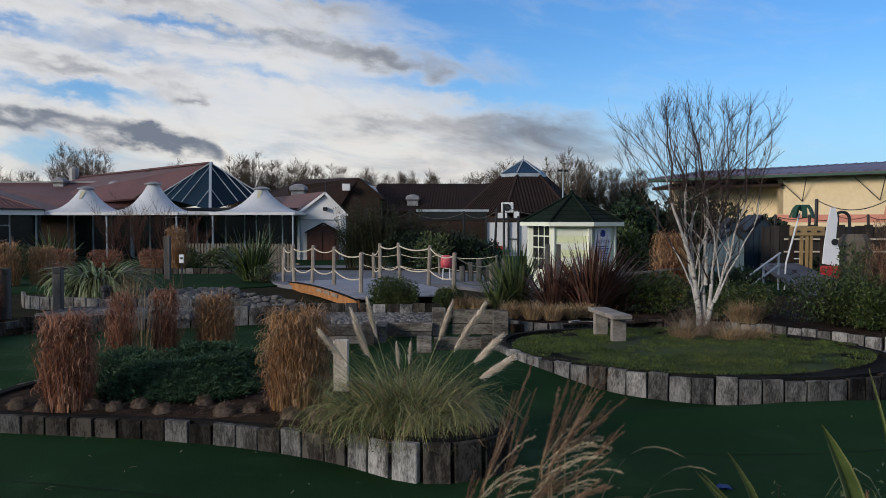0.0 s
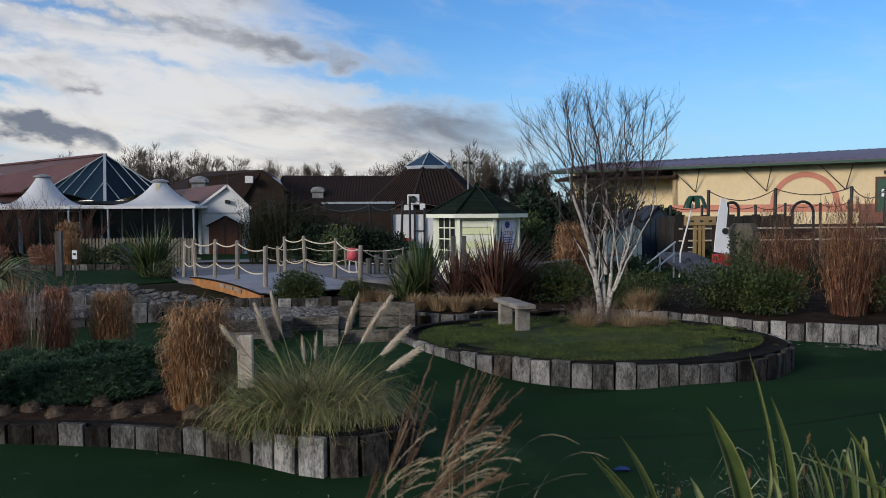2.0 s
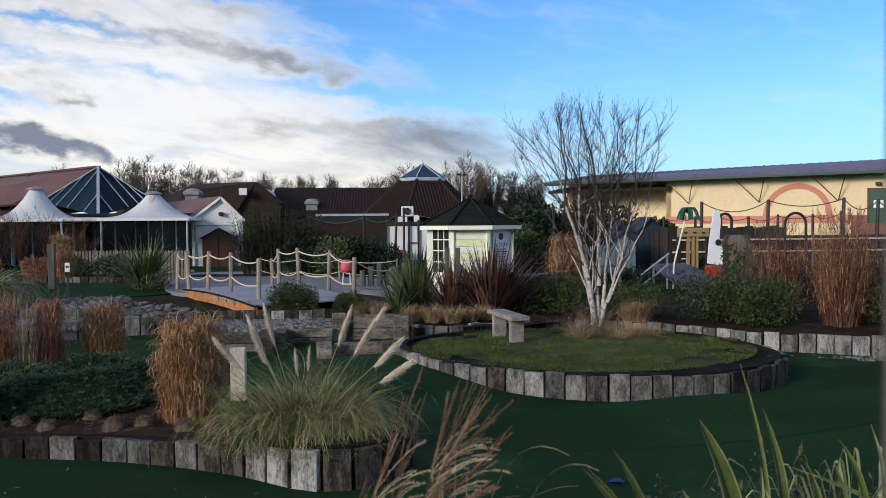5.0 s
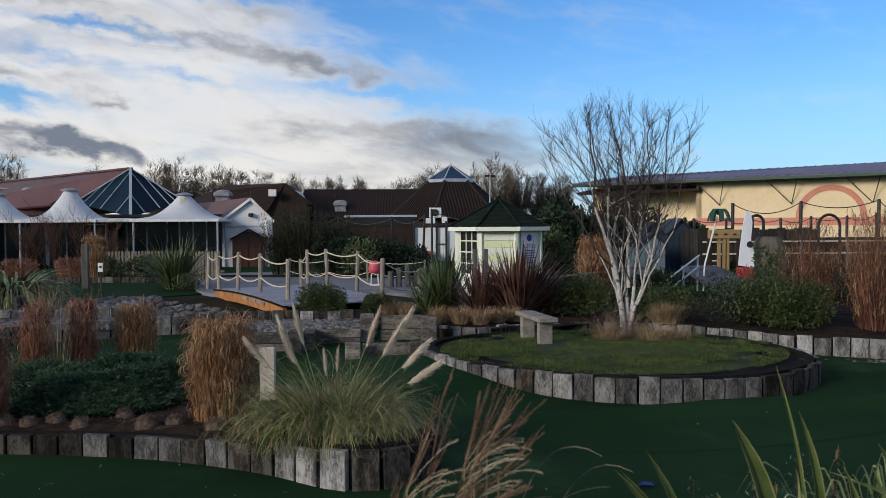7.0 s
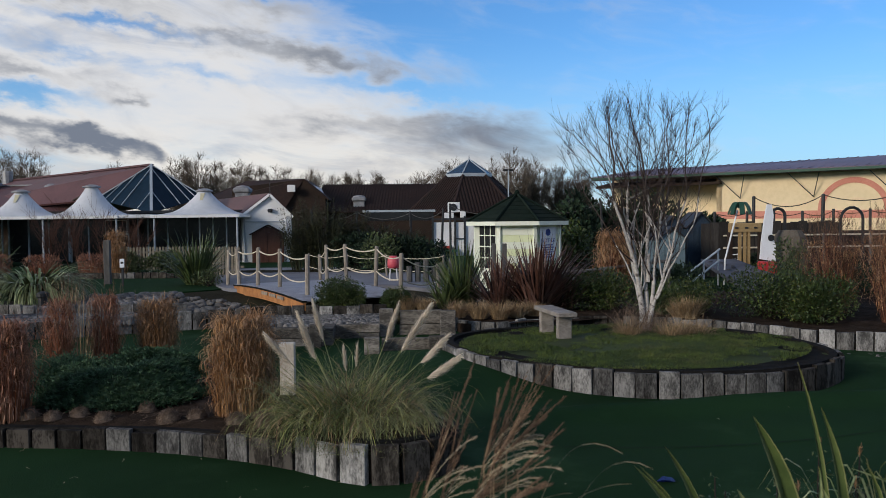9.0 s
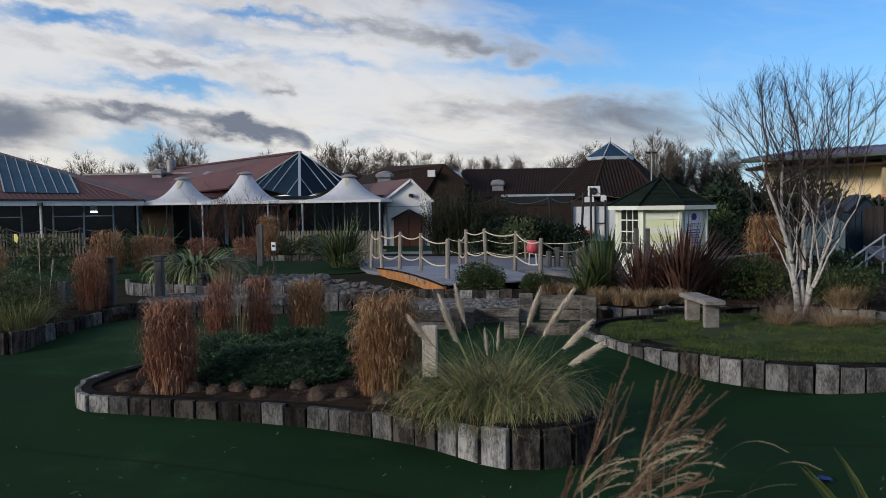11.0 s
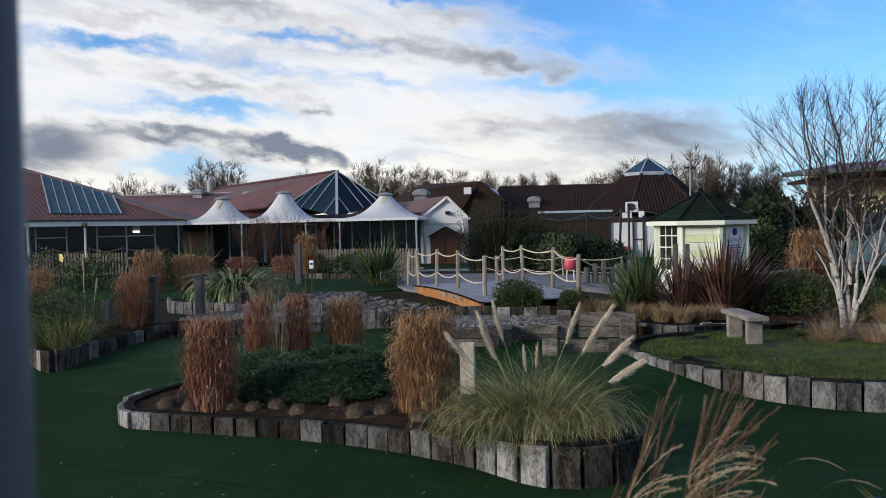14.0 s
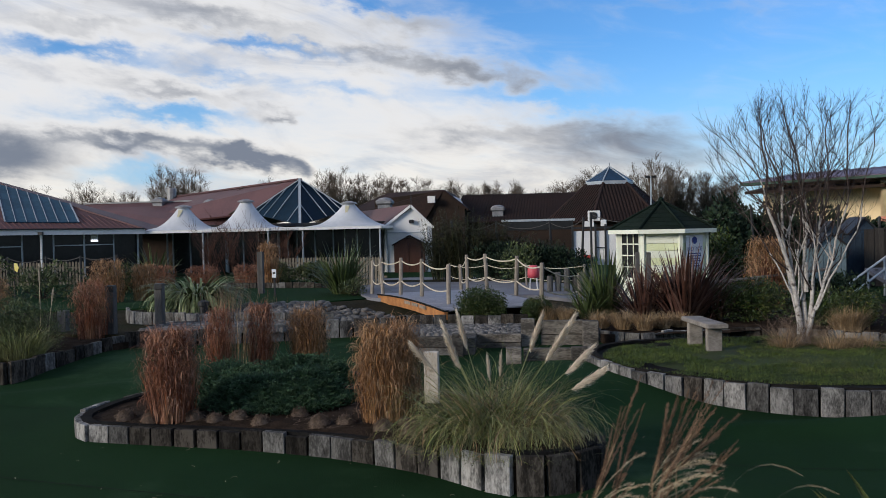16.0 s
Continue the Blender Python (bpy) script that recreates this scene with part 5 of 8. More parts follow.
part("sheet", Shape().box(-0.29, 0.27, -0.006, 0.006, 0, 0.84), SIGN_WHITE, notice)
text_data = bpy.data.curves.new("heading", "FONT")
text_data.body, text_data.size, text_data.align_x = "NOTICE", 0.135, "CENTER"
text_data.materials.append(INK)
heading = new("heading", text_data)
heading.parent, heading.location, heading.rotation_euler = notice, (-0.01, -0.010, 0.46), (radians(90), 0, 0)
for j, w in enumerate((0.40, 0.44, 0.36, 0.42, 0.30, 0.38)):
    part("text_line", Shape().box(-w / 2, w / 2 - 0.02, -0.011, -0.007, 0.38 - 0.06 * j, 0.405 - 0.06 * j), INK, notice)
emblem = part("emblem", Shape().lathe([(0.09, 0), (0.09, 0.004), (0.05, 0.006)], 12), INK, notice, at=(-0.01, -0.008, 0.71))
emblem.rotation_euler = (radians(90), 0, 0)


# ---- leisure hall ----
hall = thing("leisure_hall", (17.84, 44, 0.3), "large cream-clad hall with mauve roof and painted arch", "building")
HD, HN = Vector((0.7704, -0.6376, 0)), Vector((-0.6376, -0.7704, 0))
hp = lambda s, z, out=0.0: HD * s + HN * out + Vector((0, 0, z - 0.3))
part("wall", Shape().panel([hp(0, 0.3), hp(24, 0.3), hp(24, 4.5), hp(0, 4.5)], 0.4), HALL_YELLOW, hall)
part("recessed_wall", Shape().panel([hp(-7, 0.3, -2), hp(0, 0.3, -2), hp(0, 4.75, -2), hp(-7, 4.7, -2)], 0.4), HALL_YELLOW, hall)
part("end_wall", Shape().panel([hp(0, 0.3, -3.0), hp(0, 0.3, 0), hp(0, 4.4, 0), hp(0, 4.4, -3.0)], 0.3), HALL_YELLOW, hall)
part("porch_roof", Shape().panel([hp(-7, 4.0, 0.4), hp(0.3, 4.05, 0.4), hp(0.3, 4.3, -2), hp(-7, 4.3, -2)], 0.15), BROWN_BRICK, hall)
part("roof", Shape().panel([hp(-7, 4.5, 0.9), hp(24, 4.62, 0.9), hp(24, 5.75, -7), hp(-7, 5.3, -7)], 0.1), HALL_ROOF, hall)
sh = Shape()
ribbed(sh, hp(-7, 4.52, 0.9), hp(24, 4.64, 0.9), hp(24, 5.75, -6.7), hp(-7, 5.30, -6.7), 60, 0.03)
part("roof_seaming", sh, HALL_ROOF, hall)
part("fascia", Shape().beam(hp(-7, 4.40, 0.92), hp(24, 4.52, 0.92), 0.1, 0.13), GREEN_PAINT, hall, "dark green fascia")
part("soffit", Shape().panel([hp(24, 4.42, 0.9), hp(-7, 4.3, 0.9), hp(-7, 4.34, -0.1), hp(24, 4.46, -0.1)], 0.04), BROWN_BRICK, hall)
for s0 in (0.2, 3.87, 7.62, 11.6, 15.6, 19.6):
    for off, bot in ((0.0, 1.08), (1.46, 1.08)):
        part("strut", Shape().beam(hp(s0 + off, 4.33, 0.7), hp(s0 + bot, 3.12, 0.06), 0.035, 0.035), DARK_METAL, hall)
part("band", Shape().panel([hp(0, 2.02, 0.03), hp(24, 2.02, 0.03), hp(24, 2.42, 0.03), hp(0, 2.42, 0.03)], 0.02), HALL_PINK, hall, "salmon painted band")
part("dado", Shape().panel([hp(9.3, 0.3, 0.05), hp(24, 0.3, 0.05), hp(24, 2.39, 0.05), hp(9.3, 2.39, 0.05)], 0.03), HALL_DADO, hall, "red brick lower wall")
sh = Shape()
n = 28
ring = []
for i in range(n + 1):
    a = math.pi * i / n
    for r in (1.66, 1.38):
        ring.append(tuple(hp(6.8 - math.cos(a) * r, 2.4 + math.sin(a) * r, 0.035)))
sh.add(ring, [(2 * i, 2 * i + 1, 2 * i + 3, 2 * i + 2) for i in range(n)])
part("painted_arch", sh, HALL_PINK, hall, "salmon painted half ring")
hd = part("door", Shape().panel([hp(10.0, 2.0, 0.07), hp(11.0, 2.0, 0.07), hp(11.0, 3.72, 0.07), hp(10.0, 3.72, 0.07)], 0.06), DOOR_BROWN, hall, "green panelled door in a brown frame")
part("leaf", Shape().panel([hp(10.12, 2.0, 0.10), hp(10.88, 2.0, 0.10), hp(10.88, 3.6, 0.10), hp(10.12, 3.6, 0.10)], 0.04), GREEN_PAINT, hd)
for i in range(2):
    for j in range(2):
        part("pane", Shape().panel([hp(10.28 + 0.24 * i, 2.75 + 0.2 * j, 0.115), hp(10.48 + 0.24 * i, 2.75 + 0.2 * j, 0.115), hp(10.48 + 0.24 * i, 2.92 + 0.2 * j, 0.115), hp(10.28 + 0.24 * i, 2.92 + 0.2 * j, 0.115)], 0.01), SIGN_WHITE, hd)
part("bulkhead_lamp", Shape().box(-0.14, 0.14, -0.1, 0.1, -0.08, 0.08, 0.02), DARK_METAL, hall, at=tuple(hp(10.5, 3.92, 0.12)), turn=-39.6)


# ---- planting ----
def blade(sh, rnd, root, az, length, lean, droop, width, segs=4, twist=0.6, floor=-9.0, swirl=0.0):
    """One arching leaf: a narrow ribbon that bends over under its own weight."""
    d = Vector((math.cos(az), math.sin(az), 0))
    p, ang = Vector(root), lean
    pts, ws = [tuple(p)], [width * 0.7]
    for i in range(segs):
        ang += droop / segs * (0.5 + i / segs * 1.2)
        if swirl:
            d = Vector((math.cos(az + swirl * (i / segs) ** 2), math.sin(az + swirl * (i / segs) ** 2), 0))
        p = p + (d * math.sin(ang) + Vector((0, 0, math.cos(ang)))) * (length / segs)
        if p.z < floor:
            p.z = floor + rnd.uniform(0, 0.03)
            ang = min(ang, 1.57)
        pts.append(tuple(p))
        ws.append(width * (1 - ((i + 1) / segs) ** 2 * 0.92))
    sa = az + math.pi / 2 + rnd.uniform(-twist, twist)
    sh.ribbon(pts, ws, (math.cos(sa), math.sin(sa), rnd.uniform(-0.2, 0.2)))
    return p


def tuft(rnd, count, radius, length, lean, droop, width, segs=4, spread=1.0):
    sh = Shape()
    for _ in range(count):
        r, a = radius * math.sqrt(rnd.random()), rnd.uniform(0, 2 * math.pi)
        az = a + rnd.uniform(-0.9, 0.9)
        blade(sh, rnd, (r * math.cos(a), r * math.sin(a), 0), az, length * rnd.uniform(0.55, 1.0), abs(rnd.gauss(lean, lean * 0.4)) * (0.4 + 0.6 * r / radius), droop * rnd.uniform(0.3, 1.2), width * rnd.uniform(0.6, 1.2), segs)
    return sh


def feather(sh, rnd, base, tip, width, hairs, droop=0.3):
    """A seed plume: many short hairs along a stalk."""
    base, tip = Vector(base), Vector(tip)
    axis = tip - base
    for i in range(hairs):
        t = rnd.random()
        p = base.lerp(tip, t)
        w = width * math.sin(math.pi * min(t * 0.85 + 0.12, 1.0)) ** 0.7
        side = Vector((rnd.gauss(0, 1), rnd.gauss(0, 1), rnd.gauss(0, 0.4))).normalized()
        q = p + side * w * rnd.uniform(0.4, 1.0) + axis.normalized() * rnd.uniform(0.7, 2.4) * width - Vector((0, 0, droop * width * rnd.random()))
        sh.ribbon([tuple(p), tuple(p.lerp(q, 0.55)), tuple(q)], [0.002, width * 0.07 + 0.002, 0.001], side.cross(axis) + Vector((1e-3, 0, 0)))


def upright_grass(x, y, z, radius, height, mat, seed, name="ornamental_grass", label="dense upright clump of rust-brown winter grass", count=520, group="rust grasses", width=0.012, heads=0):
    rnd = random.Random(seed)
    g = thing(name, (x, y, z), label, "grass", group)
    sh = Shape()
    for _ in range(count):
        k, a = math.sqrt(rnd.random()), rnd.uniform(0, 2 * math.pi)
        r = radius * (0.62 if heads else 0.74) * k
        blade(sh, rnd, (r * math.cos(a), r * math.sin(a), -0.04 * rnd.random()), a + rnd.uniform(-0.6, 0.6), height * ((1.0 - 0.1 * k * k) * rnd.uniform(0.75, 1.06) if heads else (1.0 - 0.36 * k * k) * rnd.uniform(0.6, 1.0)), (0.22 if heads else 0.09) * k + rnd.gauss(0, 0.085), rnd.uniform(-0.3, 0.5), width * rnd.uniform(0.4, 0.9), 4, swirl=rnd.gauss(0, 0.6))
    part("stem_mass", sh, mat, g)
    sh = Shape()
    for _ in range(int(count * (1.6 if heads else 3.4))):
        a, h = rnd.uniform(0, 2 * math.pi), height * (rnd.uniform(0.10, 0.72) if heads else rnd.random() ** 0.65 * 0.93)
        r = radius * (0.76 + (0.5 if heads else 0.22) * h / height - 1.2 * max(h / height - 0.66, 0.0)) * rnd.random() ** 0.4
        blade(sh, rnd, (r * math.cos(a), r * math.sin(a), h), a + rnd.gauss(0, 1.4), height * rnd.uniform(0.09, 0.30), rnd.uniform(-0.2, 0.9), rnd.uniform(1.0, 6.0), width * rnd.uniform(0.4, 1.0), 6, swirl=rnd.gauss(0, 1.0))
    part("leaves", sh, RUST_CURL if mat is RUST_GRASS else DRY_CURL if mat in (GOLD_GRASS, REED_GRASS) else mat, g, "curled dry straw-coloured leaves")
    if heads:
        sh = Shape()
        for _ in range(heads):
            r, a = radius * math.sqrt(rnd.random()), rnd.uniform(0, 2 * math.pi)
            b = Vector((r * math.cos(a), r * math.sin(a), height * rnd.uniform(0.72, 0.92)))
            feather(sh, rnd, b, b + Vector((rnd.uniform(-0.10, 0.10), rnd.uniform(-0.10, 0.10), 0.2)), 0.03, 26)
        part("seed_heads", sh, SEED_HEAD, g, "faded feathery seed heads")
    return g


def leafy(x, y, z, rx, ry, rz, mat, seed, name="shrub", label="dark evergreen shrub", count=2600, leaf=0.05, group="", category="shrub", lumps=9, twigs=True, turn=0.0):
    """A shrub of many small leaves gathered on uneven lobes round a few stems."""
    rnd = random.Random(seed)
    g = thing(name, (x, y, z), label, category, group, turn)
    lobes = []
    for i in range(lumps):
        a, k = rnd.uniform(0, 2 * math.pi), rnd.uniform(0.1, 0.65)
        lobes.append((Vector((math.cos(a) * rx * k, math.sin(a) * ry * k, rz * rnd.uniform(0.25, 0.78))), rnd.uniform(0.22, 0.5)))
    sh = Shape()
    for i in range(count):
        c, s = lobes[i % lumps]
        v = Vector((rnd.gauss(0, 1), rnd.gauss(0, 1), rnd.gauss(0.15, 1))).normalized()
        k = rnd.uniform(0.72, 1.08) + 0.2 * bumpy(v.x * 2 + i % lumps, v.y * 2 + v.z, 1.7)
        p = c + Vector((v.x * rx, v.y * ry, v.z * rz)) * (s * k)
        if p.z < 0.01:
            p.z = rnd.uniform(0.0, 0.25) * rz
        t = (v + Vector((rnd.gauss(0, 0.7), rnd.gauss(0, 0.7), rnd.gauss(0.3, 0.6)))).normalized()
        side = t.cross(Vector((rnd.gauss(0, 1), rnd.gauss(0, 1), rnd.gauss(0, 1))))
        q = p + t * leaf * rnd.uniform(0.7, 1.3)
        sh.ribbon([tuple(p), tuple(p.lerp(q, 0.5)), tuple(q)], [leaf * 0.12, leaf * 0.5, leaf * 0.05], side + Vector((1e-4, 0, 0)))
    part("leaves", sh, mat, g)
    if mat is EVERGREEN:
        yl = Shape()
        for f in sh.f[::2][:: 8]:
            q = [Vector(sh.v[k]) for k in f]
            c = (q[0] + q[1] + q[2] + q[3]) / 4
            yl.ribbon([tuple(c + Vector((0, 0, 0.01))), tuple(c + Vector((rnd.gauss(0, leaf * 0.5), rnd.gauss(0, leaf * 0.5), leaf * 0.7)))], [leaf * 0.4, leaf * 0.15], (rnd.gauss(0, 1), rnd.gauss(0, 1), 0.3))
        part("young_leaves", yl, YOUNG_LEAF, g, "yellow-green young leaves")
    if twigs:
        st = Shape()
        for c, s in lobes:
            st.tube([(0.1 * c.x, 0.1 * c.y, 0), (0.6 * c.x, 0.6 * c.y, c.z * 0.6), tuple(c)], [0.02, 0.013, 0.006], 4)
        part("stem_mass", st, TWIG, g)
    return g


def flax(x, y, z, count, length, mat, seed, label, width=0.05, lean=0.45, droop=0.6, name="flax_plant", group="flax plants", edge=None, radius=0.18):
    """Sword-leaved flax: stiff folded blades from one base."""
    rnd = random.Random(seed)
    g = thing(name, (x, y, z), label, "flax", group)
    for i in range(4):
        sh = Shape()
        for _ in range(count // 4):
            if droop > 3:  # leaves that arch right over
                a = rnd.uniform(0, 2 * math.pi)
                blade(sh, rnd, (radius * 0.5 * math.cos(a), radius * 0.5 * math.sin(a), 0), a + rnd.uniform(-0.4, 0.4), length * rnd.uniform(0.6, 1.1), rnd.uniform(0.02, 0.5), rnd.uniform(1.6, 3.2), width * rnd.uniform(0.6, 1.1), 9, 0.3, floor=0.02)
                continue
            r, a = radius * math.sqrt(rnd.random()), rnd.uniform(0, 2 * math.pi)
            blade(sh, rnd, (r * math.cos(a), r * math.sin(a), 0), a + rnd.uniform(-0.5, 0.5), length * rnd.uniform(0.5, 1.05), abs(rnd.gauss(lean, 0.28)), droop * rnd.uniform(0.0, 1.3), width * rnd.uniform(0.6, 1.1), 6, 0.3)
        part("leaf_fan", sh, edge if edge and i % 2 else mat, g)
    return g


# raised planting bed
upright_grass(-3.99, 8.72, 0.18, 0.30, 1.04, RUST_GRASS, 11, count=760)
upright_grass(-4.30, 11.0, 0.22, 0.20, 1.00, RUST_GRASS, 12, count=330)
upright_grass(-3.84, 11.35, 0.24, 0.20, 1.02, RUST_GRASS, 13, count=330)
upright_grass(-3.27, 11.75, 0.24, 0.31, 0.90, GOLD_GRASS, 14, count=620, label="rounded clump of golden-brown winter grass")
upright_grass(-1.52, 8.55, 0.20, 0.36, 1.08, GOLD_GRASS, 15, count=950, label="tall clump of golden-brown winter grass", width=0.013)


def juniper(cx, cy, z, rx, ry, h, seed):
    """A low spreading conifer: flat sprays of scale foliage over a mound."""
    rnd = random.Random(seed)
    g = thing("juniper", (cx, cy, z), "low spreading dark green juniper", "conifer", "junipers")
    sh = Shape()
    for _ in range(5200):
        a, r = rnd.uniform(0, 2 * math.pi), math.sqrt(rnd.random())
        x, y = r * math.cos(a) * rx, r * math.sin(a) * ry
        top = h * (1 - r ** 2.5) * (0.72 + 0.5 * bumpy(x + cx, y + cy, 2.1, seed)) + 0.02
        p = Vector((x, y, max(0.01, top * rnd.uniform(0.55, 1.0))))
        az = a + rnd.uniform(-0.9, 0.9)
        d = Vector((math.cos(az), math.sin(az), rnd.uniform(0.0, 0.9))).normalized()
        n = rnd.randint(3, 5)
        for k in range(n):
            e = (d + Vector((rnd.gauss(0, 0.45), rnd.gauss(0, 0.45), rnd.gauss(0, 0.35)))).normalized()
            q = p + e * rnd.uniform(0.025, 0.065)
            sh.ribbon([tuple(p), tuple(p.lerp(q, 0.6)), tuple(q)], [0.005, 0.011, 0.002], e.cross(Vector((rnd.gauss(0, 1), rnd.gauss(0, 1), 1))) + Vector((1e-4, 0, 0)))
    tips = Shape()
    for _ in range(2600):
        a, r = rnd.uniform(0, 2 * math.pi), math.sqrt(rnd.random())
        x, y = r * math.cos(a) * rx, r * math.sin(a) * ry
        if bumpy(x + cx, y + cy, 3.4, seed + 3.0) < -0.15:
            continue
        p = Vector((x, y, h * (1 - r ** 2.5) * (0.72 + 0.5 * bumpy(x + cx, y + cy, 2.1, seed)) + 0.02))
        d = Vector((math.cos(a), math.sin(a), rnd.uniform(0.4, 1.4))).normalized()
        for k in range(4):
            e = (d + Vector((rnd.gauss(0, 0.5), rnd.gauss(0, 0.5), rnd.gauss(0, 0.3)))).normalized()
            q = p + e * rnd.uniform(0.02, 0.055)
            tips.ribbon([tuple(p), tuple(p.lerp(q, 0.6)), tuple(q)], [0.004, 0.010, 0.003], e.cross(Vector((rnd.gauss(0, 1), rnd.gauss(0, 1), 1))) + Vector((1e-4, 0, 0)))
    for _ in range(300):
        a, r = rnd.uniform(0, 2 * math.pi), rnd.uniform(0.1, 0.98) ** 0.6
        x, y = r * math.cos(a) * rx, r * math.sin(a) * ry
        p = Vector((x, y, h * (1 - r ** 2.5) * (0.66 + 0.5 * bumpy(x + cx, y + cy, 2.1, seed)) + 0.01))
        d = Vector((math.cos(a + rnd.gauss(0, 0.6)), math.sin(a + rnd.gauss(0, 0.6)), rnd.uniform(0.1, 0.7))).normalized()
        long = rnd.uniform(0.10, 0.22)
        for k in range(22):
            u = (k + 1) / 22
            o = p + d * (long * u) + Vector((0, 0, 0.05 * u * (1 - u)))
            e = (d + Vector((rnd.gauss(0, 0.7), rnd.gauss(0, 0.7), rnd.gauss(0.1, 0.35)))).normalized()
            q = o + e * rnd.uniform(0.02, 0.045) * (1.2 - 0.6 * u)
            (tips if u > 0.45 else sh).ribbon([tuple(o), tuple(o.lerp(q, 0.6)), tuple(q)], [0.004, 0.009, 0.003], e.cross(Vector((rnd.gauss(0, 1), rnd.gauss(0, 1), 1))) + Vector((1e-4, 0, 0)))
    part("foliage", sh, JUNIPER, g)
    part("young_leaves", tips, JUNIPER_TIP, g, "paler green growing tips")
    core = Shape()
    n, m = 22, 7
    vs = []
    for j in range(m + 1):
        k = j / m
        for i in range(n):
            a = 2 * math.pi * i / n
            r = k * 0.93
            x, y = r * math.cos(a) * rx, r * math.sin(a) * ry
            vs.append((x, y, max(0.0, h * (1 - r ** 2.5) * (0.62 + 0.45 * bumpy(x + cx, y + cy, 2.1, seed)))))
    core.add(vs, [(j * n + i, (j + 1) * n + i, (j + 1) * n + (i + 1) % n, j * n + (i + 1) % n) for j in range(m) for i in range(n)])
    part("branch_mat", core, JUNIPER, g, flat=False)
    return g


juniper(-3.05, 9.55, 0.2, 0.95, 0.75, 0.42, 21)
juniper(-3.9, 10.2, 0.2, 0.6, 0.7, 0.40, 22)
juniper(-3.1, 10.75, 0.2, 0.75, 0.65, 0.42, 23)

for i, (x, y) in enumerate(((-4.55, 8.75), (-4.2, 8.62), (-3.74, 8.70), (-3.46, 8.60), (-3.24, 8.72), (-2.92, 8.52), (-2.23, 8.36), (-1.97, 8.42), (-1.50, 8.05), (-1.30, 8.15), (-2.6, 8.9), (-0.75, 7.75), (-1.15, 7.75))):
    rnd = random.Random(40 + i)
    g = thing("dry_tuft", (x, y, bed_height(x, y, 0.2) - 0.01), "small rounded withered brown tussock in mulch", "plant", "withered tufts")
    sh = Shape()
    size = rnd.uniform(0.65, 0.98)
    for _ in range(1500):
        v = Vector((rnd.gauss(0, 1), rnd.gauss(0, 1), abs(rnd.gauss(0, 0.9)))).normalized()
        p = Vector((v.x * 0.115, v.y * 0.115, v.z * 0.135)) * size * rnd.uniform(0.8, 1.0)
        t = (v.cross(Vector((rnd.gauss(0, 1), rnd.gauss(0, 1), rnd.gauss(0, 1)))) + v * rnd.uniform(0, 0.5)).normalized()
        q = p + t * rnd.uniform(0.02, 0.06)
        sh.ribbon([tuple(p), tuple(p.lerp(q, 0.5) + v * 0.008), (q.x, q.y, max(q.z, 0.004))], [0.003, 0.005, 0.002], v.cross(t) + Vector((0.001, 0, 0)))
    part("leaf_clump", Shape().lathe([(0.095 * size, 0), (0.10 * size, 0.04 * size), (0.075 * size, 0.09 * size), (0.03 * size, 0.115 * size)], 10), FUZZ, g, flat=False)
    part("leaves", sh, FUZZ, g)

rnd = random.Random(71)
sh = Shape()
while len(sh.f) < 900:
    x, y = rnd.uniform(-5.0, 0.2), rnd.uniform(7.1, 11.6)
    if inside(BED, x, y) and inside(BED, x, y - 0.25) and inside(BED, x + 0.2, y):
        a, L, z = rnd.uniform(0, 6.28), rnd.uniform(0.03, 0.22) * rnd.random() ** 0.5, bed_height(x, y, 0.25) + 0.012
        sh.ribbon([(x, y, z), (x + math.cos(a) * L * 0.5, y + math.sin(a) * L * 0.5, z + rnd.uniform(0.005, 0.03)), (x + math.cos(a + 0.5) * L, y + math.sin(a + 0.5) * L, z)], [0.004, 0.007, 0.003], (-math.sin(a), math.cos(a), 0.4))
setting("mulch_litter", sh, FUZZ, "fallen twigs and straw lying on the mulch", "litter", kind="stuff")

# pampas grass
rnd = random.Random(5)
pampas = thing("pampas_grass", (-0.36, 7.52, 0.25), "large arching clump of grey-green pampas grass with pale plumes", "pampas grass")
for k in range(7):
    sh = Shape()
    for _ in range(560):
        r, a = math.sqrt(rnd.random()), rnd.uniform(0, 2 * math.pi)
        x, y = 0.50 * r * math.cos(a), 0.34 * r * math.sin(a) + 0.05
        az = a + rnd.gauss(0, 1.5)
        blade(sh, rnd, (x, y, 0), az, rnd.uniform(0.7, 1.28) * (1.12 - 0.25 * r), abs(rnd.gauss(0.0, 0.28)) + 0.25 * r, rnd.uniform(0.6, 3.2) + 3.5 * rnd.random() ** 2, rnd.uniform(0.003, 0.0085), 12, 1.5, floor=0.03, swirl=rnd.gauss(0, 2.4))
    part("leaf_clump", sh, TAN_GRASS if k == 6 else PAMPAS, pampas, "dead straw-coloured leaves" if k == 6 else "")
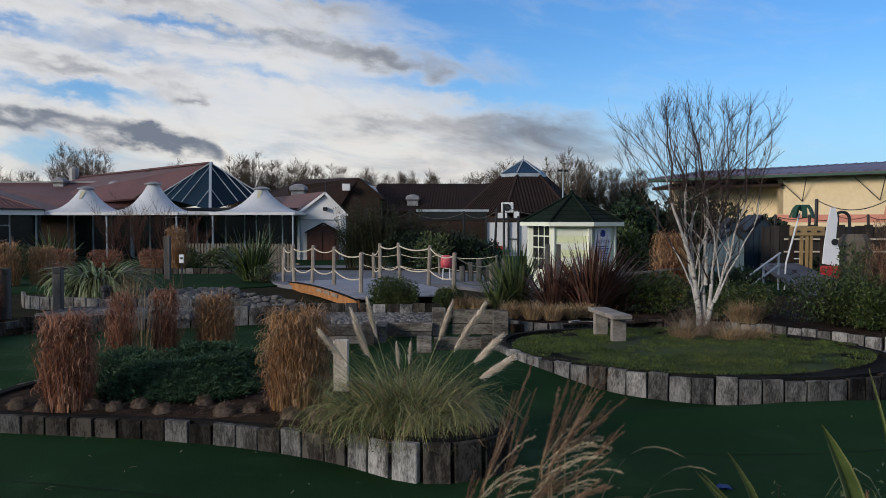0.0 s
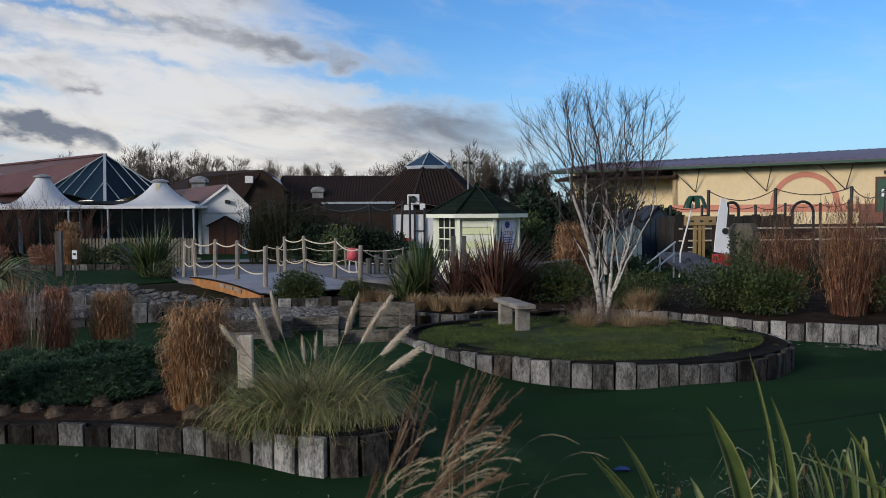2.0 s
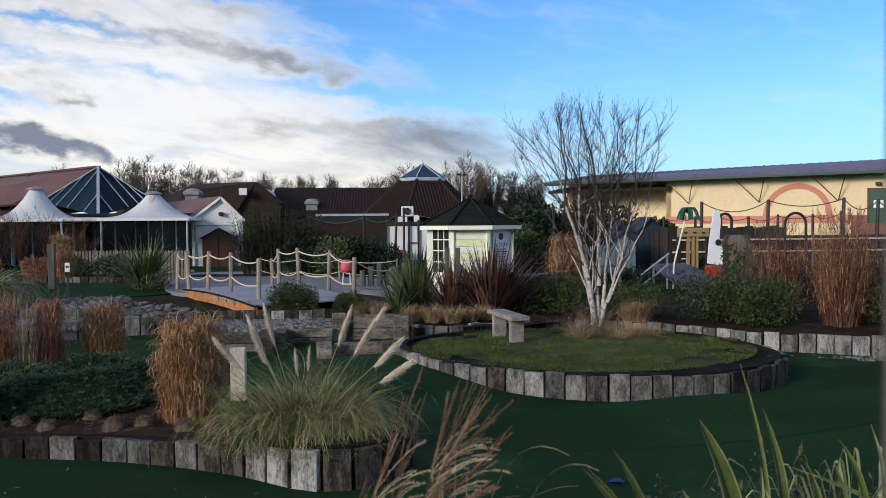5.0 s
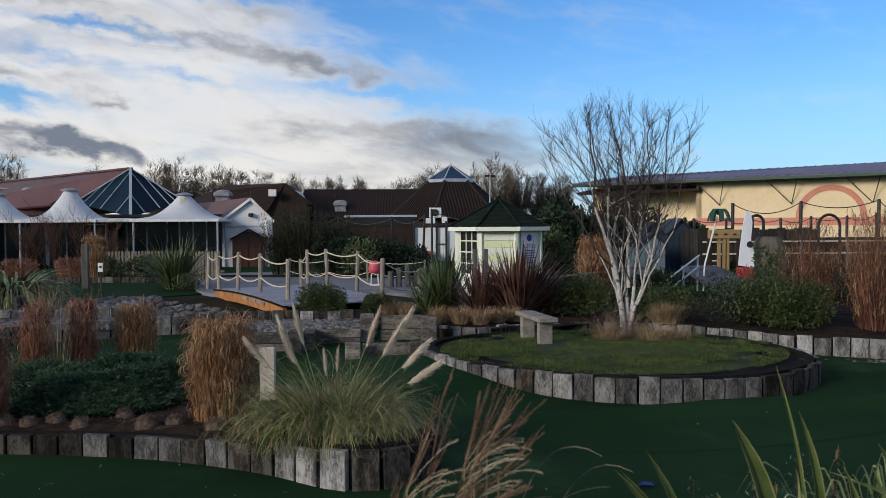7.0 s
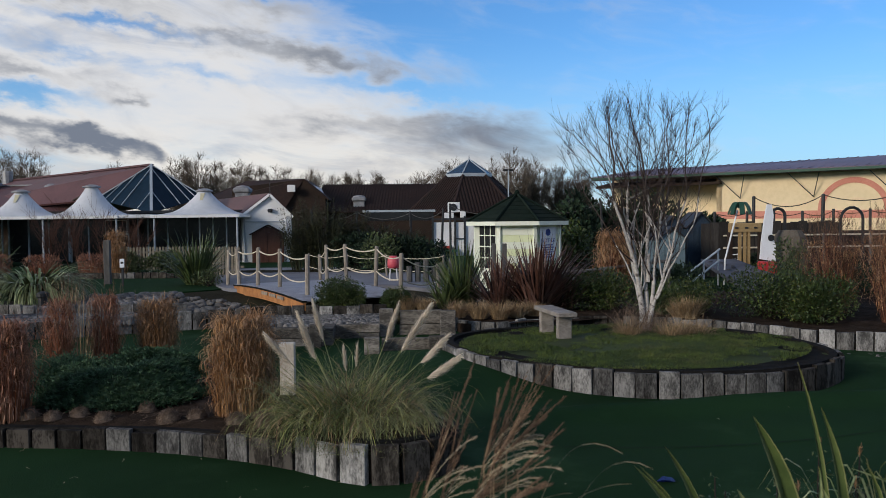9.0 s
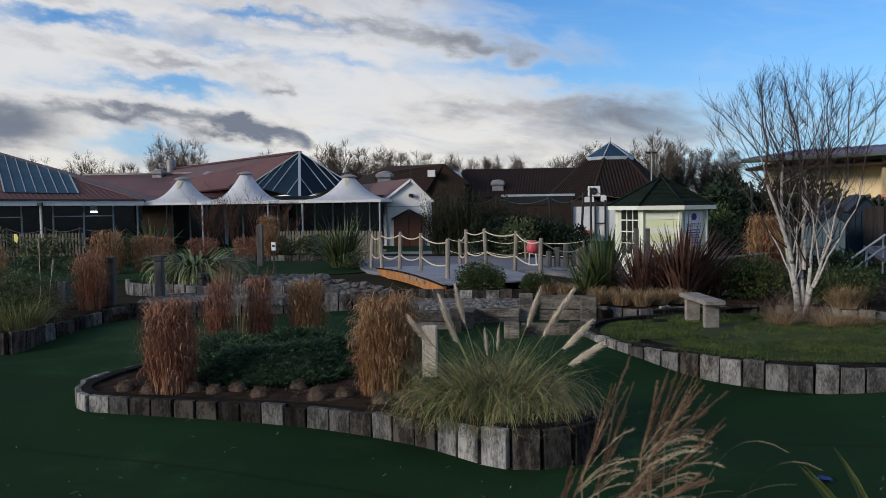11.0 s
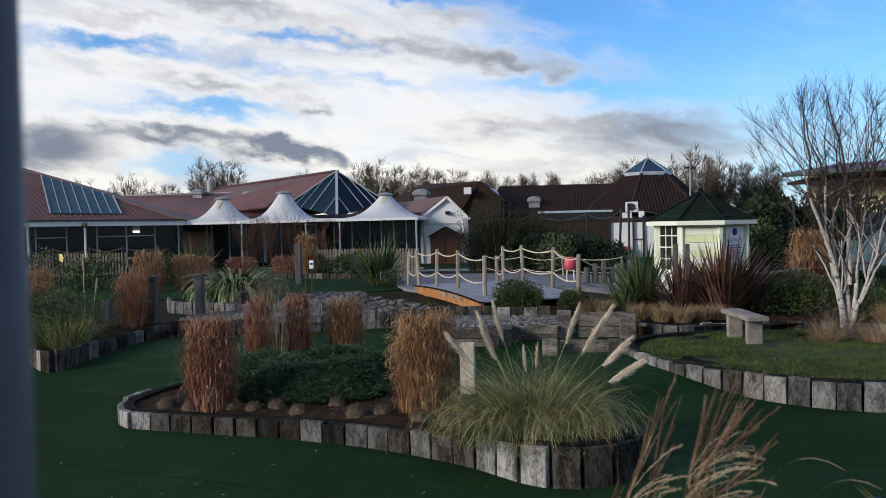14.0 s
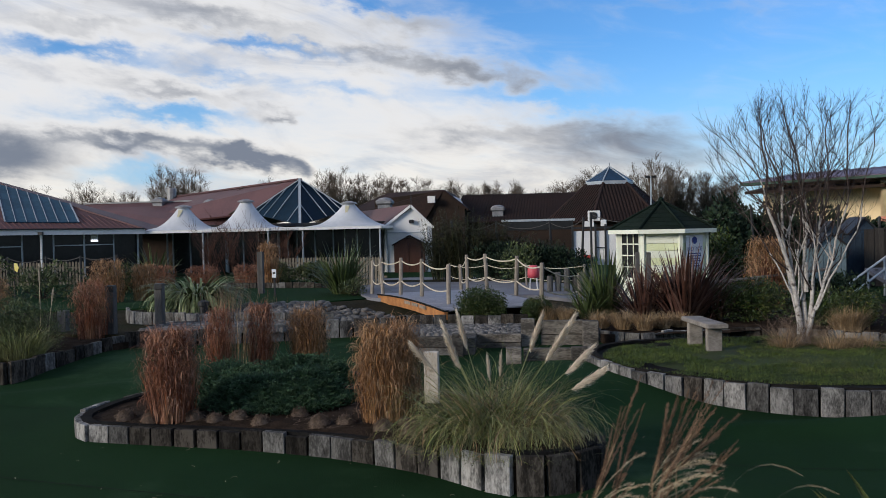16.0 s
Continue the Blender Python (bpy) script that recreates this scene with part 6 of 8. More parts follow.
for dx, dy, zt, bx in ((-0.32, 0.0, 1.16, -0.1), (-0.74, 0.05, 0.88, -0.2), (-0.48, 0.2, 1.05, -0.15), (-0.42, -0.1, 0.98, -0.12), (0.42, 0.05, 1.12, 0.1), (0.72, 0.1, 1.13, 0.15), (0.62, -0.05, 1.02, 0.12), (0.85, -0.05, 0.86, 0.2), (0.93, -0.2, 0.70, 0.2), (-0.06, -0.05, 0.78, 0.0), (0.06, 0.0, 0.80, 0.02)):
    tip, foot = Vector((dx, dy, zt)), Vector((bx * 0.5, dy * 0.3, 0.1))
    d = (tip - foot).normalized()
    small = abs(dx) < 0.1
    start = tip - d * (0.17 if small else 0.28)
    st = part("flower_stem", Shape().tube([foot, foot.lerp(start, 0.5) + Vector((0, 0, 0.03)), start, start.lerp(tip, 0.7)], [0.005, 0.005, 0.004, 0.002], 5), PAMPAS, pampas)
    sh = Shape()
    feather(sh, rnd, start - d * 0.03, tip, 0.050 if not small else 0.036, 900 if not small else 320, droop=1.3)
    part("plume", sh, PLUME, st, "pale feathery plume")


# ---- birch ----
def shoots(sh, rnd, start, d, length, r, depth, spread=0.5, up=0.35, least=0.0):
    """A twig with its side twigs; least: the thinnest that a twig gets."""
    segs = 4 if depth > 0 else 2
    p, pts = Vector(start), [tuple(start)]
    d = Vector(d).normalized()
    kids = []
    for i in range(segs):
        d = (d + Vector((rnd.gauss(0, 0.10), rnd.gauss(0, 0.10), up * 0.22 + rnd.gauss(0, 0.06)))).normalized()
        p = p + d * (length / segs)
        pts.append(tuple(p))
        kids.append((p.copy(), d.copy()))
    sh.tube(pts, [max(r * (1 - 0.7 * i / segs), least) for i in range(segs + 1)], 5 if r > 0.012 else 3, cap=False)
    if depth <= 0:
        return
    for p, d in kids:
        for _ in range(rnd.choice((1, 2)) if depth > 1 else rnd.choice((1, 2, 2))):
            az = rnd.uniform(0, 2 * math.pi)
            side = Vector((math.cos(az), math.sin(az), 0.15))
            shoots(sh, rnd, p, d * (1 - spread) + side * spread, length * rnd.uniform(0.42, 0.68), r * 0.55, depth - 1, spread, up, least)


birch = thing("birch_tree", (4.17, 13.2, 0.30), "multi-stemmed white-barked birch, bare in winter", "tree")
rnd = random.Random(77)
S = 13.2 / 1457 / 2.16
bp = lambda u, v, dy=0.0: Vector(((u - 388) * S, dy, (1000 - v) * S))
STEMS = [
    ([bp(384, 1015), bp(378, 930), bp(366, 850), bp(345, 760, -0.04), bp(315, 650, -0.08), bp(282, 560, -0.1), bp(256, 450, -0.12), bp(258, 350, -0.12), bp(246, 250, -0.1), bp(238, 150, -0.1)], 0.046, 0.008),
    ([bp(390, 1015, 0.03), bp(398, 920, 0.04), bp(395, 800, 0.06), bp(400, 650, 0.08), bp(408, 540, 0.1), bp(400, 420, 0.12), bp(386, 300, 0.1), bp(345, 200, 0.1), bp(332, 110, 0.1)], 0.041, 0.008),
    ([bp(396, 1010, -0.02), bp(410, 900, -0.05), bp(416, 800, -0.08), bp(430, 640, -0.1), bp(455, 500, -0.1), bp(468, 400, -0.12), bp(466, 300, -0.12), bp(470, 180, -0.12)], 0.038, 0.007),
    ([bp(405, 930, -0.08), bp(418, 870, -0.12), bp(446, 790, -0.18), bp(476, 690, -0.2), bp(504, 560, -0.2), bp(530, 450, -0.22), bp(528, 320, -0.25), bp(532, 170, -0.25)], 0.027, 0.006),
    ([bp(372, 870, 0.08), bp(350, 740, 0.15), bp(338, 620, 0.2), bp(337, 480, 0.25), bp(320, 370, 0.25), bp(286, 270, 0.25), bp(262, 190, 0.25)], 0.036, 0.008),
    ([bp(256, 450, -0.12), bp(230, 385, -0.2), bp(190, 330, -0.25), bp(140, 285, -0.3), bp(80, 225, -0.3)], 0.012, 0.004),
    ([bp(424, 865, -0.14), bp(470, 750, -0.26), bp(528, 625, -0.32), bp(562, 540, -0.35), bp(580, 400, -0.35), bp(610, 280, -0.35), bp(612, 200, -0.35)], 0.017, 0.005),
    ([bp(385, 900, 0.1), bp(372, 760, 0.2), bp(362, 640, 0.28), bp(376, 520, 0.35), bp(384, 400, 0.35), bp(392, 260, 0.35)], 0.030, 0.007),
]
# thinner leaders that fan out evenly between the main stems to a rounded crown
for k in range(21):
    a = -0.86 + 1.72 * (k + 0.5) / 21
    foot = STEMS[k % 5][0][2 + k % 2]
    end = Vector((1.22 * math.sin(a * 1.3) - 0.12, rnd.uniform(-0.7, 0.7), 2.35 + 1.30 * math.cos(a * 1.25) * rnd.uniform(0.82, 1.0)))
    knee = foot.lerp(end, 0.5) + Vector((0.10 * math.sin(a), 0, -0.12 + rnd.uniform(-0.1, 0.1)))
    knee.x = foot.x + 0.38 * (end.x - foot.x)
    STEMS.append(([foot, foot.lerp(knee, 0.5), knee, knee.lerp(end, 0.5) + Vector((0.04 * math.sin(a), 0, -0.03)), end], 0.014, 0.0035))
for pts, r0, r1 in STEMS:
    pts = [p + Vector((noise.noise(p * 2.1), noise.noise(p * 2.1 + Vector((5, 0, 0))), 0)) * 0.055 * ramp(p.z, 0.3, 1.0) for p in rounded(pts, 0.14, False)]
    cut = int(len(pts) * (0.6 if r0 > 0.015 else 0.3))
    sh = Shape()
    rr = [(r0 + (r1 - r0) * (i / (len(pts) - 1)) ** 0.8) * (1 + 0.75 * math.exp(-max(pts[i].z, 0) / 0.3)) * (1 + 0.1 * math.sin(i * 2.3)) for i in range(len(pts))]
    sh.tube(pts[:cut + 1], rr[:cut + 1], 9, cap=False)
    st = part("stem", sh, BIRCH, birch, "white peeling bark", flat=False)
    sh = Shape()
    sh.tube(pts[cut:], rr[cut:], 7, cap=False)
    part("upper_stem", sh, BIRCH_LIMB, st, flat=False)
    sh, dots = Shape(), Shape()
    lead = (pts[-1] - pts[-2]).normalized()
    for i in range(int(len(pts) * 0.27), len(pts)):
        t = i / len(pts)
        d = (pts[min(i + 1, len(pts) - 1)] - pts[i - 1]).normalized()
        # a side branch that leaves the stem at a slant and turns up, with its own twigs
        if rnd.random() < (0.6 if r0 > 0.015 else 0.42):
            az = rnd.uniform(0, 2 * math.pi)
            q, e = pts[i].copy(), (d * 0.75 + Vector((math.cos(az), math.sin(az) * 0.8, 0.05)) * 0.62).normalized()
            long = rnd.uniform(0.45, 0.95) * (1.15 - 0.6 * t)
            line = [q.copy()]
            for k in range(7):
                e = (e + Vector((rnd.gauss(0, 0.09), rnd.gauss(0, 0.09), 0.05 + rnd.gauss(0, 0.05)))).normalized()
                if q.z > 3.6:
                    break
                q = q + e * (long / 7)
                line.append(q.copy())
                if rnd.random() < 0.4:
                    continue
                shoots(sh, rnd, q, e * 0.75 + Vector((rnd.gauss(0, 0.38), rnd.gauss(0, 0.38), 0.1)), rnd.uniform(0.10, 0.30), 0.0027, rnd.choice((0, 0, 0, 1)), 0.35, 0.25, 0.0014)
                if k > 3 and rnd.random() < 0.35:
                    dots.ribbon([tuple(q), tuple(q + Vector((0.012, 0, 0.016)))], [0.012, 0.009], (1, 0.4, 0.2))
            sh.tube(line, [max((rr[i] * 0.42 + 0.0015) * (1 - 0.8 * k / len(line)), 0.0018) for k in range(len(line))], 5, cap=False)
        for _ in range(2):
            az = rnd.uniform(0, 2 * math.pi)
            shoots(sh, rnd, pts[i], d * 0.6 + Vector((math.cos(az), math.sin(az), 0.1)) * 0.5, rnd.uniform(0.14, 0.40), 0.0030, rnd.choice((0, 0, 1)), 0.36, 0.3, 0.0014)
    for k in range(4):
        az = rnd.uniform(0, 2 * math.pi)
        shoots(sh, rnd, pts[-1], lead + Vector((math.cos(az), math.sin(az), 0)) * 0.35, rnd.uniform(0.20, 0.42), 0.0036, rnd.choice((0, 1)), 0.3, 0.4, 0.0014)
    part("twig_spray", sh, TWIG, st, "fine dark twigs")
    part("leaves", dots, TWIG, st, "last withered leaves and buds")
stub = part("cut_stub", Shape().tube([bp(396, 800, -0.05), bp(397, 690, -0.06)], [0.032, 0.028], 8), BIRCH, birch)
g = thing("birch_suckers", (4.0, 13.0, 0.33), "tangle of thin brown twigs at the birch foot", "twigs")
sh = Shape()
for _ in range(90):
    a, r = rnd.uniform(0, 6.28), 0.45 * math.sqrt(rnd.random())
    shoots(sh, rnd, (r * math.cos(a), r * math.sin(a) * 0.5, 0), (rnd.gauss(0, 0.5), rnd.gauss(0, 0.5), 1), rnd.uniform(0.15, 0.42), 0.004, 1, 0.5, 0.1)
part("twig_spray", sh, FUZZ, g)
for i, (x, y, s) in enumerate(((3.75, 12.75, 0.3), (4.6, 12.7, 0.35), (4.9, 12.75, 0.28), (4.35, 12.6, 0.25))):
    g = thing("dry_grass", (x, y, 0.33), "sprawling tuft of dead tan grass on lawn", "grass", "dead grass tufts")
    part("leaves", tuft(random.Random(60 + i), 260, 0.16, s * 1.4, 0.8, 1.2, 0.007, 4), TAN_GRASS, g)

# lawn blades on the island, as one mass
rnd = random.Random(9)
sh = Shape()
isl = [(x, y) for x, y in ISLAND]
while len(sh.f) < 110000:
    x, y = rnd.uniform(0.9, 6.2), rnd.uniform(9.7, 14.1)
    if not inside(isl, x, y):
        continue
    cx, cy = 3.55, 11.95
    k = 1.0 - min(1.0, math.hypot((x - cx) / 2.7, (y - cy) / 2.25))
    if k < 0.055 or bumpy(x, y, 1.3, 4.0) + 0.3 * bumpy(x, y, 5.0, 1.0) < -0.22:
        continue
    blade(sh, rnd, (x, y, 0.325 + 0.02 * ramp(k, 0, 0.6)), rnd.uniform(0, 6.28), rnd.uniform(0.015, 0.042) * (1.2 + bumpy(x, y, 2.2, 8.0)), rnd.uniform(0.2, 1.2), rnd.uniform(0, 0.8), 0.007, 2)
LAWN_BLADE = material("lawn_blade", (0.033, 0.058, 0.010), (0.095, 0.128, 0.025), (0.14, 0.125, 0.050), rough=0.7, coarse=2.2, fine=9, bump=0, island=0.4)
setting("lawn_grass", sh, LAWN_BLADE, "short rough winter grass on the raised lawn", "grass", kind="stuff")

# ---- bench ----
bench = thing("bench", (2.60, 12.85, 0.32), "simple weathered timber bench on sleeper legs", "bench", turn=98)
part("seat", Shape().box(-0.60, 0.58, -0.155, 0.155, 0.37, 0.44, 0.012), BENCH_WOOD, bench)
for x in (-0.42, 0.40):
    part("leg", Shape().box(x - 0.05, x + 0.05, -0.11, 0.11, -0.03, 0.37, 0.01), BENCH_WOOD, bench)

# ---- shrub bed behind the lawn ----
flax(1.55, 17.4, 0.35, 190, 1.45, FLAX_GREEN, 31, "upright green flax with sword-shaped leaves", width=0.06, lean=0.38, droop=0.35)
flax(1.15, 17.0, 0.35, 90, 1.0, FLAX_GREEN, 32, "smaller green flax leaning over the edging", width=0.05, lean=0.6, droop=0.6)
flax(2.95, 16.3, 0.35, 360, 1.6, FLAX_BRONZE, 33, "large bronze-leaved flax with arching tips", width=0.06, lean=0.40, droop=0.55, radius=0.3)
flax(2.2, 16.4, 0.35, 190, 1.25, FLAX_BRONZE, 34, "bronze-leaved flax with stiff spiky leaves", width=0.055, lean=0.45, droop=0.35)
flax(3.6, 16.5, 0.35, 100, 1.15, FLAX_BRONZE, 35, "bronze-leaved flax with arching tips", width=0.055, lean=0.6, droop=0.9)
for i, (x, y, s) in enumerate(((1.25, 15.3, 0.42), (1.65, 15.1, 0.45), (2.0, 14.95, 0.42), (2.35, 15.2, 0.4), (0.36, 16.7, 0.42), (5.45, 14.6, 0.55), (5.3, 14.7, 0.45), (0.7, 16.6, 0.35), (2.7, 15.4, 0.35))):
    g = thing("tan_grass", (x, y, 0.35), "soft mound of bleached tan grass", "grass", "tan grasses")
    part("leaves", tuft(random.Random(80 + i), 420, 0.14, s, 0.45, 0.9, 0.009, 4), TAN_GRASS, g)
for i, (x, y, rx, ry, rz, m, lab) in enumerate(((4.3, 16.6, 0.9, 0.7, 0.8, EVERGREEN, "dense dark green evergreen shrub"), (5.6, 15.5, 0.8, 0.7, 0.62, EVERGREEN, "dense dark evergreen shrub with small yellow-green leaves"), (6.9, 14.5, 1.05, 0.8, 1.0, EVERGREEN, "broad glossy evergreen shrub"), (7.5, 13.8, 0.65, 0.55, 0.75, EVERGREEN, "rounded glossy evergreen shrub"), (8.4, 16.0, 0.9, 0.8, 0.7, EVERGREEN, "dense dark green evergreen shrub"), (9.8, 13.6, 1.0, 0.8, 0.8, OLIVE, "low rounded olive-green shrub"), (3.3, 17.6, 0.9, 0.7, 0.8, EVERGREEN, "dense dark green evergreen shrub"))):
    leafy(x, y, 0.34, rx * 1.15, ry * 1.1, rz * 0.92, m, 100 + i, label=lab, count=7000, leaf=0.048, group="evergreen shrubs", lumps=30)
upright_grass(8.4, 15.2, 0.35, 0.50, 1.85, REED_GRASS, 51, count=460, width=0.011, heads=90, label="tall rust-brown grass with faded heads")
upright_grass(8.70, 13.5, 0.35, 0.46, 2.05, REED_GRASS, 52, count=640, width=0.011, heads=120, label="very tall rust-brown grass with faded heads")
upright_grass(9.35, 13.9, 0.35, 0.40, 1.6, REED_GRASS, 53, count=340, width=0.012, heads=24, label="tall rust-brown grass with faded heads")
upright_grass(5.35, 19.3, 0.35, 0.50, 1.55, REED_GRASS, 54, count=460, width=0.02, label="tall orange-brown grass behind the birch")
leafy(8.75, 17.5, 0.35, 0.5, 0.5, 1.25, OLIVE, 130, label="thin half-bare olive shrub", count=1500, leaf=0.06, lumps=8)

# ---- middle terrace planting ----
leafy(-1.0, 17.0, 0.36, 0.64, 0.5, 0.54, EVERGREEN, 140, label="neat dark green box-like shrub by the bridge", count=11000, leaf=0.038, lumps=26)
leafy(0.1, 16.75, 0.36, 0.40, 0.32, 0.42, EVERGREEN, 141, label="small dark green shrub on the terrace", count=5500, leaf=0.036, lumps=16)
flax(-8.05, 19.2, 0.34, 900, 1.5, FLAX_GREEN, 36, "big mounded variegated flax with drooping leaves", width=0.07, lean=0.36, droop=3.6, radius=0.5, edge=FLAX_PALE)
flax(-5.65, 24.4, 0.36, 260, 1.75, FLAX_GREEN, 37, "tall green flax beside the bridge end", width=0.06, lean=0.34, droop=1.1, radius=0.3)
leafy(-5.1, 23.6, 0.36, 0.6, 0.5, 0.5, OLIVE, 142, label="low brownish shrub at the flax foot", count=1100, leaf=0.05)
flax(-14.2, 30.0, 0.35, 120, 1.7, FLAX_GREEN, 38, "dark green flax in front of the clubhouse", width=0.08, lean=0.5, droop=0.9)
# left corner bed
leafy(-8.75, 13.3, 0.28, 0.85, 0.7, 0.8, OLIVE, 150, label="sprawling olive-green shrub in corner bed", count=8000, leaf=0.036, lumps=16)
leafy(-9.9, 13.9, 0.28, 0.9, 0.7, 0.78, EVERGREEN, 151, label="dark evergreen shrub in corner bed", count=7000, leaf=0.038, lumps=15)
g = thing("weedy_grass", (-8.35, 12.6, 0.28), "loose grey-green grass spilling over the edging", "grass")
part("leaves", tuft(random.Random(152), 900, 0.4, 0.75, 0.5, 1.2, 0.008, 5), PAMPAS, g)
upright_grass(-8.45, 15.1, 0.3, 0.36, 1.12, RUST_GRASS, 153, count=420, label="rust-red grass beside a grey post")
upright_grass(-10.6, 15.2, 0.3, 0.4, 1.2, GOLD_GRASS, 154, count=420, label="golden winter grass in corner bed")
rnd = random.Random(155)
for x, y, h, tilt in ((-8.75, 13.9, 1.45, 0.0), (-8.52, 13.7, 1.02, 0.14)):
    g = thing("plume_stalk", (x, y, 0.29), "single pale grass plume on a long stalk", "grass plume", "lone plumes")
    part("stalk", Shape().tube([(0, 0, 0), (tilt * 0.6, 0, h * 0.6), (tilt, 0, h)], [0.009, 0.007, 0.004], 5), PALE_GRASS, g)
    sh = Shape()
    feather(sh, rnd, (tilt * 0.8, 0, h * 0.78), (tilt * 1.05, 0, h), 0.035, 260)
    part("plume", sh, PLUME, g)
# grasses with pale heads in front of the variegated flax and the middle rust grasses
for i, (x, y, z, h, n) in enumerate(((-6.7, 17.6, 0.35, 0.8, 70), (-4.15, 11.3, 0.24, 1.25, 60))):
    rnd = random.Random(160 + i)
    g = thing("feather_grass", (x, y, z), "thin grass with greyish feathery heads", "grass", "feather grasses")
    sh, hd2 = Shape(), Shape()
    for _ in range(n):
        a, r = rnd.uniform(0, 6.28), 0.35 * math.sqrt(rnd.random())
        tip = blade(sh, rnd, (r * math.cos(a), r * math.sin(a), 0), a, h * rnd.uniform(0.7, 1.0), rnd.uniform(0.0, 0.3), rnd.uniform(0, 0.3), 0.007, 4)
        if rnd.random() < 0.5:
            feather(hd2, rnd, tip - Vector((0, 0, 0.15)), tip, 0.018, 26)
    part("stem_mass", sh, TAN_GRASS, g)
    part("seed_heads", hd2, SEED_HEAD, g)

# ---- planting before the clubhouse ----
for i, (x, y, rx, rz, m, lab) in enumerate(((-15.1, 24.2, 1.6, 1.15, OLIVE, "long low olive hedge mound"), (-17.5, 24.6, 1.5, 1.1, EVERGREEN, "dark evergreen shrub mound"), (-13.4, 26.0, 0.9, 0.9, EVERGREEN, "dark evergreen shrub mound"), (-19.5, 25.5, 1.6, 1.2, EVERGREEN, "dark evergreen shrub mound"), (-9.6, 30.5, 1.1, 0.80, OLIVE, "low brown-green border plants"), (-8.0, 30.5, 0.95, 0.75, OLIVE, "low brown-green border plants"), (-6.6, 29.8, 0.8, 0.6, EVERGREEN, "dark low border shrub by the turf"))):
    leafy(x, y, 0.35, rx, rx * 0.7, rz, m, 170 + i, label=lab, count=2000, leaf=0.09, group="border shrubs", lumps=9)
for i, (x, y, r, h, m) in enumerate(((-12.0, 22.4, 0.55, 1.25, GOLD_GRASS), (-11.2, 23.0, 0.4, 1.1, GOLD_GRASS), (-13.2, 28.2, 0.7, 0.85, RUST_GRASS), (-11.8, 28.8, 0.7, 0.8, RUST_GRASS), (-9.0, 27.8, 0.35, 1.6, GOLD_GRASS), (-10.2, 29.0, 0.6, 0.8, RUST_GRASS))):
    upright_grass(x, y, 0.36, r, h, m, 180 + i, count=300, width=0.022, label="tall winter grass in the clubhouse border", group="border grasses")
for i, (x, y, h) in enumerate(((-14.6, 37.0, 2.1), (-13.6, 36.8, 2.2), (-12.3, 37.1, 2.2), (-11.2, 37.0, 1.9))):
    rnd = random.Random(190 + i)
    g = thing("bare_shrub", (x, y, 0.2), "thin bare reddish shrub before dark windows", "shrub", "bare shrubs")
    sh = Shape()
    for _ in range(7):
        shoots(sh, rnd, (rnd.uniform(-0.3, 0.3), rnd.uniform(-0.2, 0.2), 0), (rnd.gauss(0, 0.18), rnd.gauss(0, 0.15), 1), h * rnd.uniform(0.6, 0.85), 0.02, 2, 0.4, 0.4)
    part("twig_spray", sh, RED_SHRUB, g)


def picket(x0, y0, x1, y1, z, h, label, gap=0.13, mat=None):
    a, b = Vector((x0, y0, z)), Vector((x1, y1, z))
    L = (b - a).length
    g = thing("picket_fence", (x0, y0, z), label, "fence", "picket fences", turn=math.degrees(math.atan2(y1 - y0, x1 - x0)))
    sh = Shape().box(-0.04, 0.04, -0.012, 0.012, 0, h - 0.05)
    sh.add([(-0.04, -0.012, h - 0.05), (0.04, -0.012, h - 0.05), (0.04, 0.012, h - 0.05), (-0.04, 0.012, h - 0.05), (0, -0.012, h), (0, 0.012, h)], [(0, 1, 4), (2, 3, 5), (1, 2, 5, 4), (3, 0, 4, 5)])
    me = sh.mesh("picket", mat or PICKET)
    for i in range(int(L / gap)):
        part("picket", me, None, g, at=(i * gap, 0, 0))
    for zz in (h * 0.3, h * 0.75):
        part("rail", Shape().beam((0, 0.03, zz), (L, 0.03, zz), 0.03, 0.07), mat or PICKET, g)
    return g


picket(-11.3, 34.2, -7.4, 34.2, 0.25, 0.95, "pale picket fence before the clubhouse windows")
picket(-23.5, 30.6, -17.6, 31.4, 0.3, 1.0, "pale picket fence before the glazed wing")
picket(-6.05, 28.2, -4.9, 28.0, 0.36, 1.0, "short pale picket panel at the path side", 0.11)

rope_rail([(-23.6, 29.9, 0.3), (-21.9, 30.0, 0.3), (-20.2, 30.2, 0.3), (-18.7, 30.2, 0.3), (-17.3, 30.3, 0.3), (-15.9, 30.4, 0.3)], "rope_fence", 1.25, "thin dark posts with slack ropes before the glazed wing", 14, (0.96,), DARK_METAL, GREY_WOOD, 0.045, 0.14, "rope fences")

# ---- posts and small signs ----
for x, y, h in ((-8.18, 15.35, 1.0), (-7.54, 16.1, 0.98)):
    p = thing("timber_post", (x, y, 0.28), "square grey timber post with a dark cap", "post", "square posts")
    part("post", Shape().box(-0.08, 0.08, -0.08, 0.08, 0, h, 0.01), GREY_WOOD, p)
    part("lamp_cap", Shape().box(-0.06, 0.10, -0.10, -0.08, h - 0.12, h - 0.01, 0.004), DARK_METAL, p, "black fitting")
p = thing("timber_post", (-9.5, 15.9, 0.3), "stubby grey timber post at the bed edge", "post", "square posts")
part("post", Shape().box(-0.09, 0.09, -0.09, 0.09, 0, 0.45, 0.01), GREY_WOOD, p)
p = thing("sign_post", (-8.37, 25, 0.35), "broad pale grey timber post by the turf", "post")
part("post", Shape().box(-0.09, 0.09, -0.08, 0.08, 0, 1.32, 0.01), GREY_WOOD, p)
p = thing("hole_sign", (-7.62, 24, 0.36), "small white hole sign on a short stake", "sign")
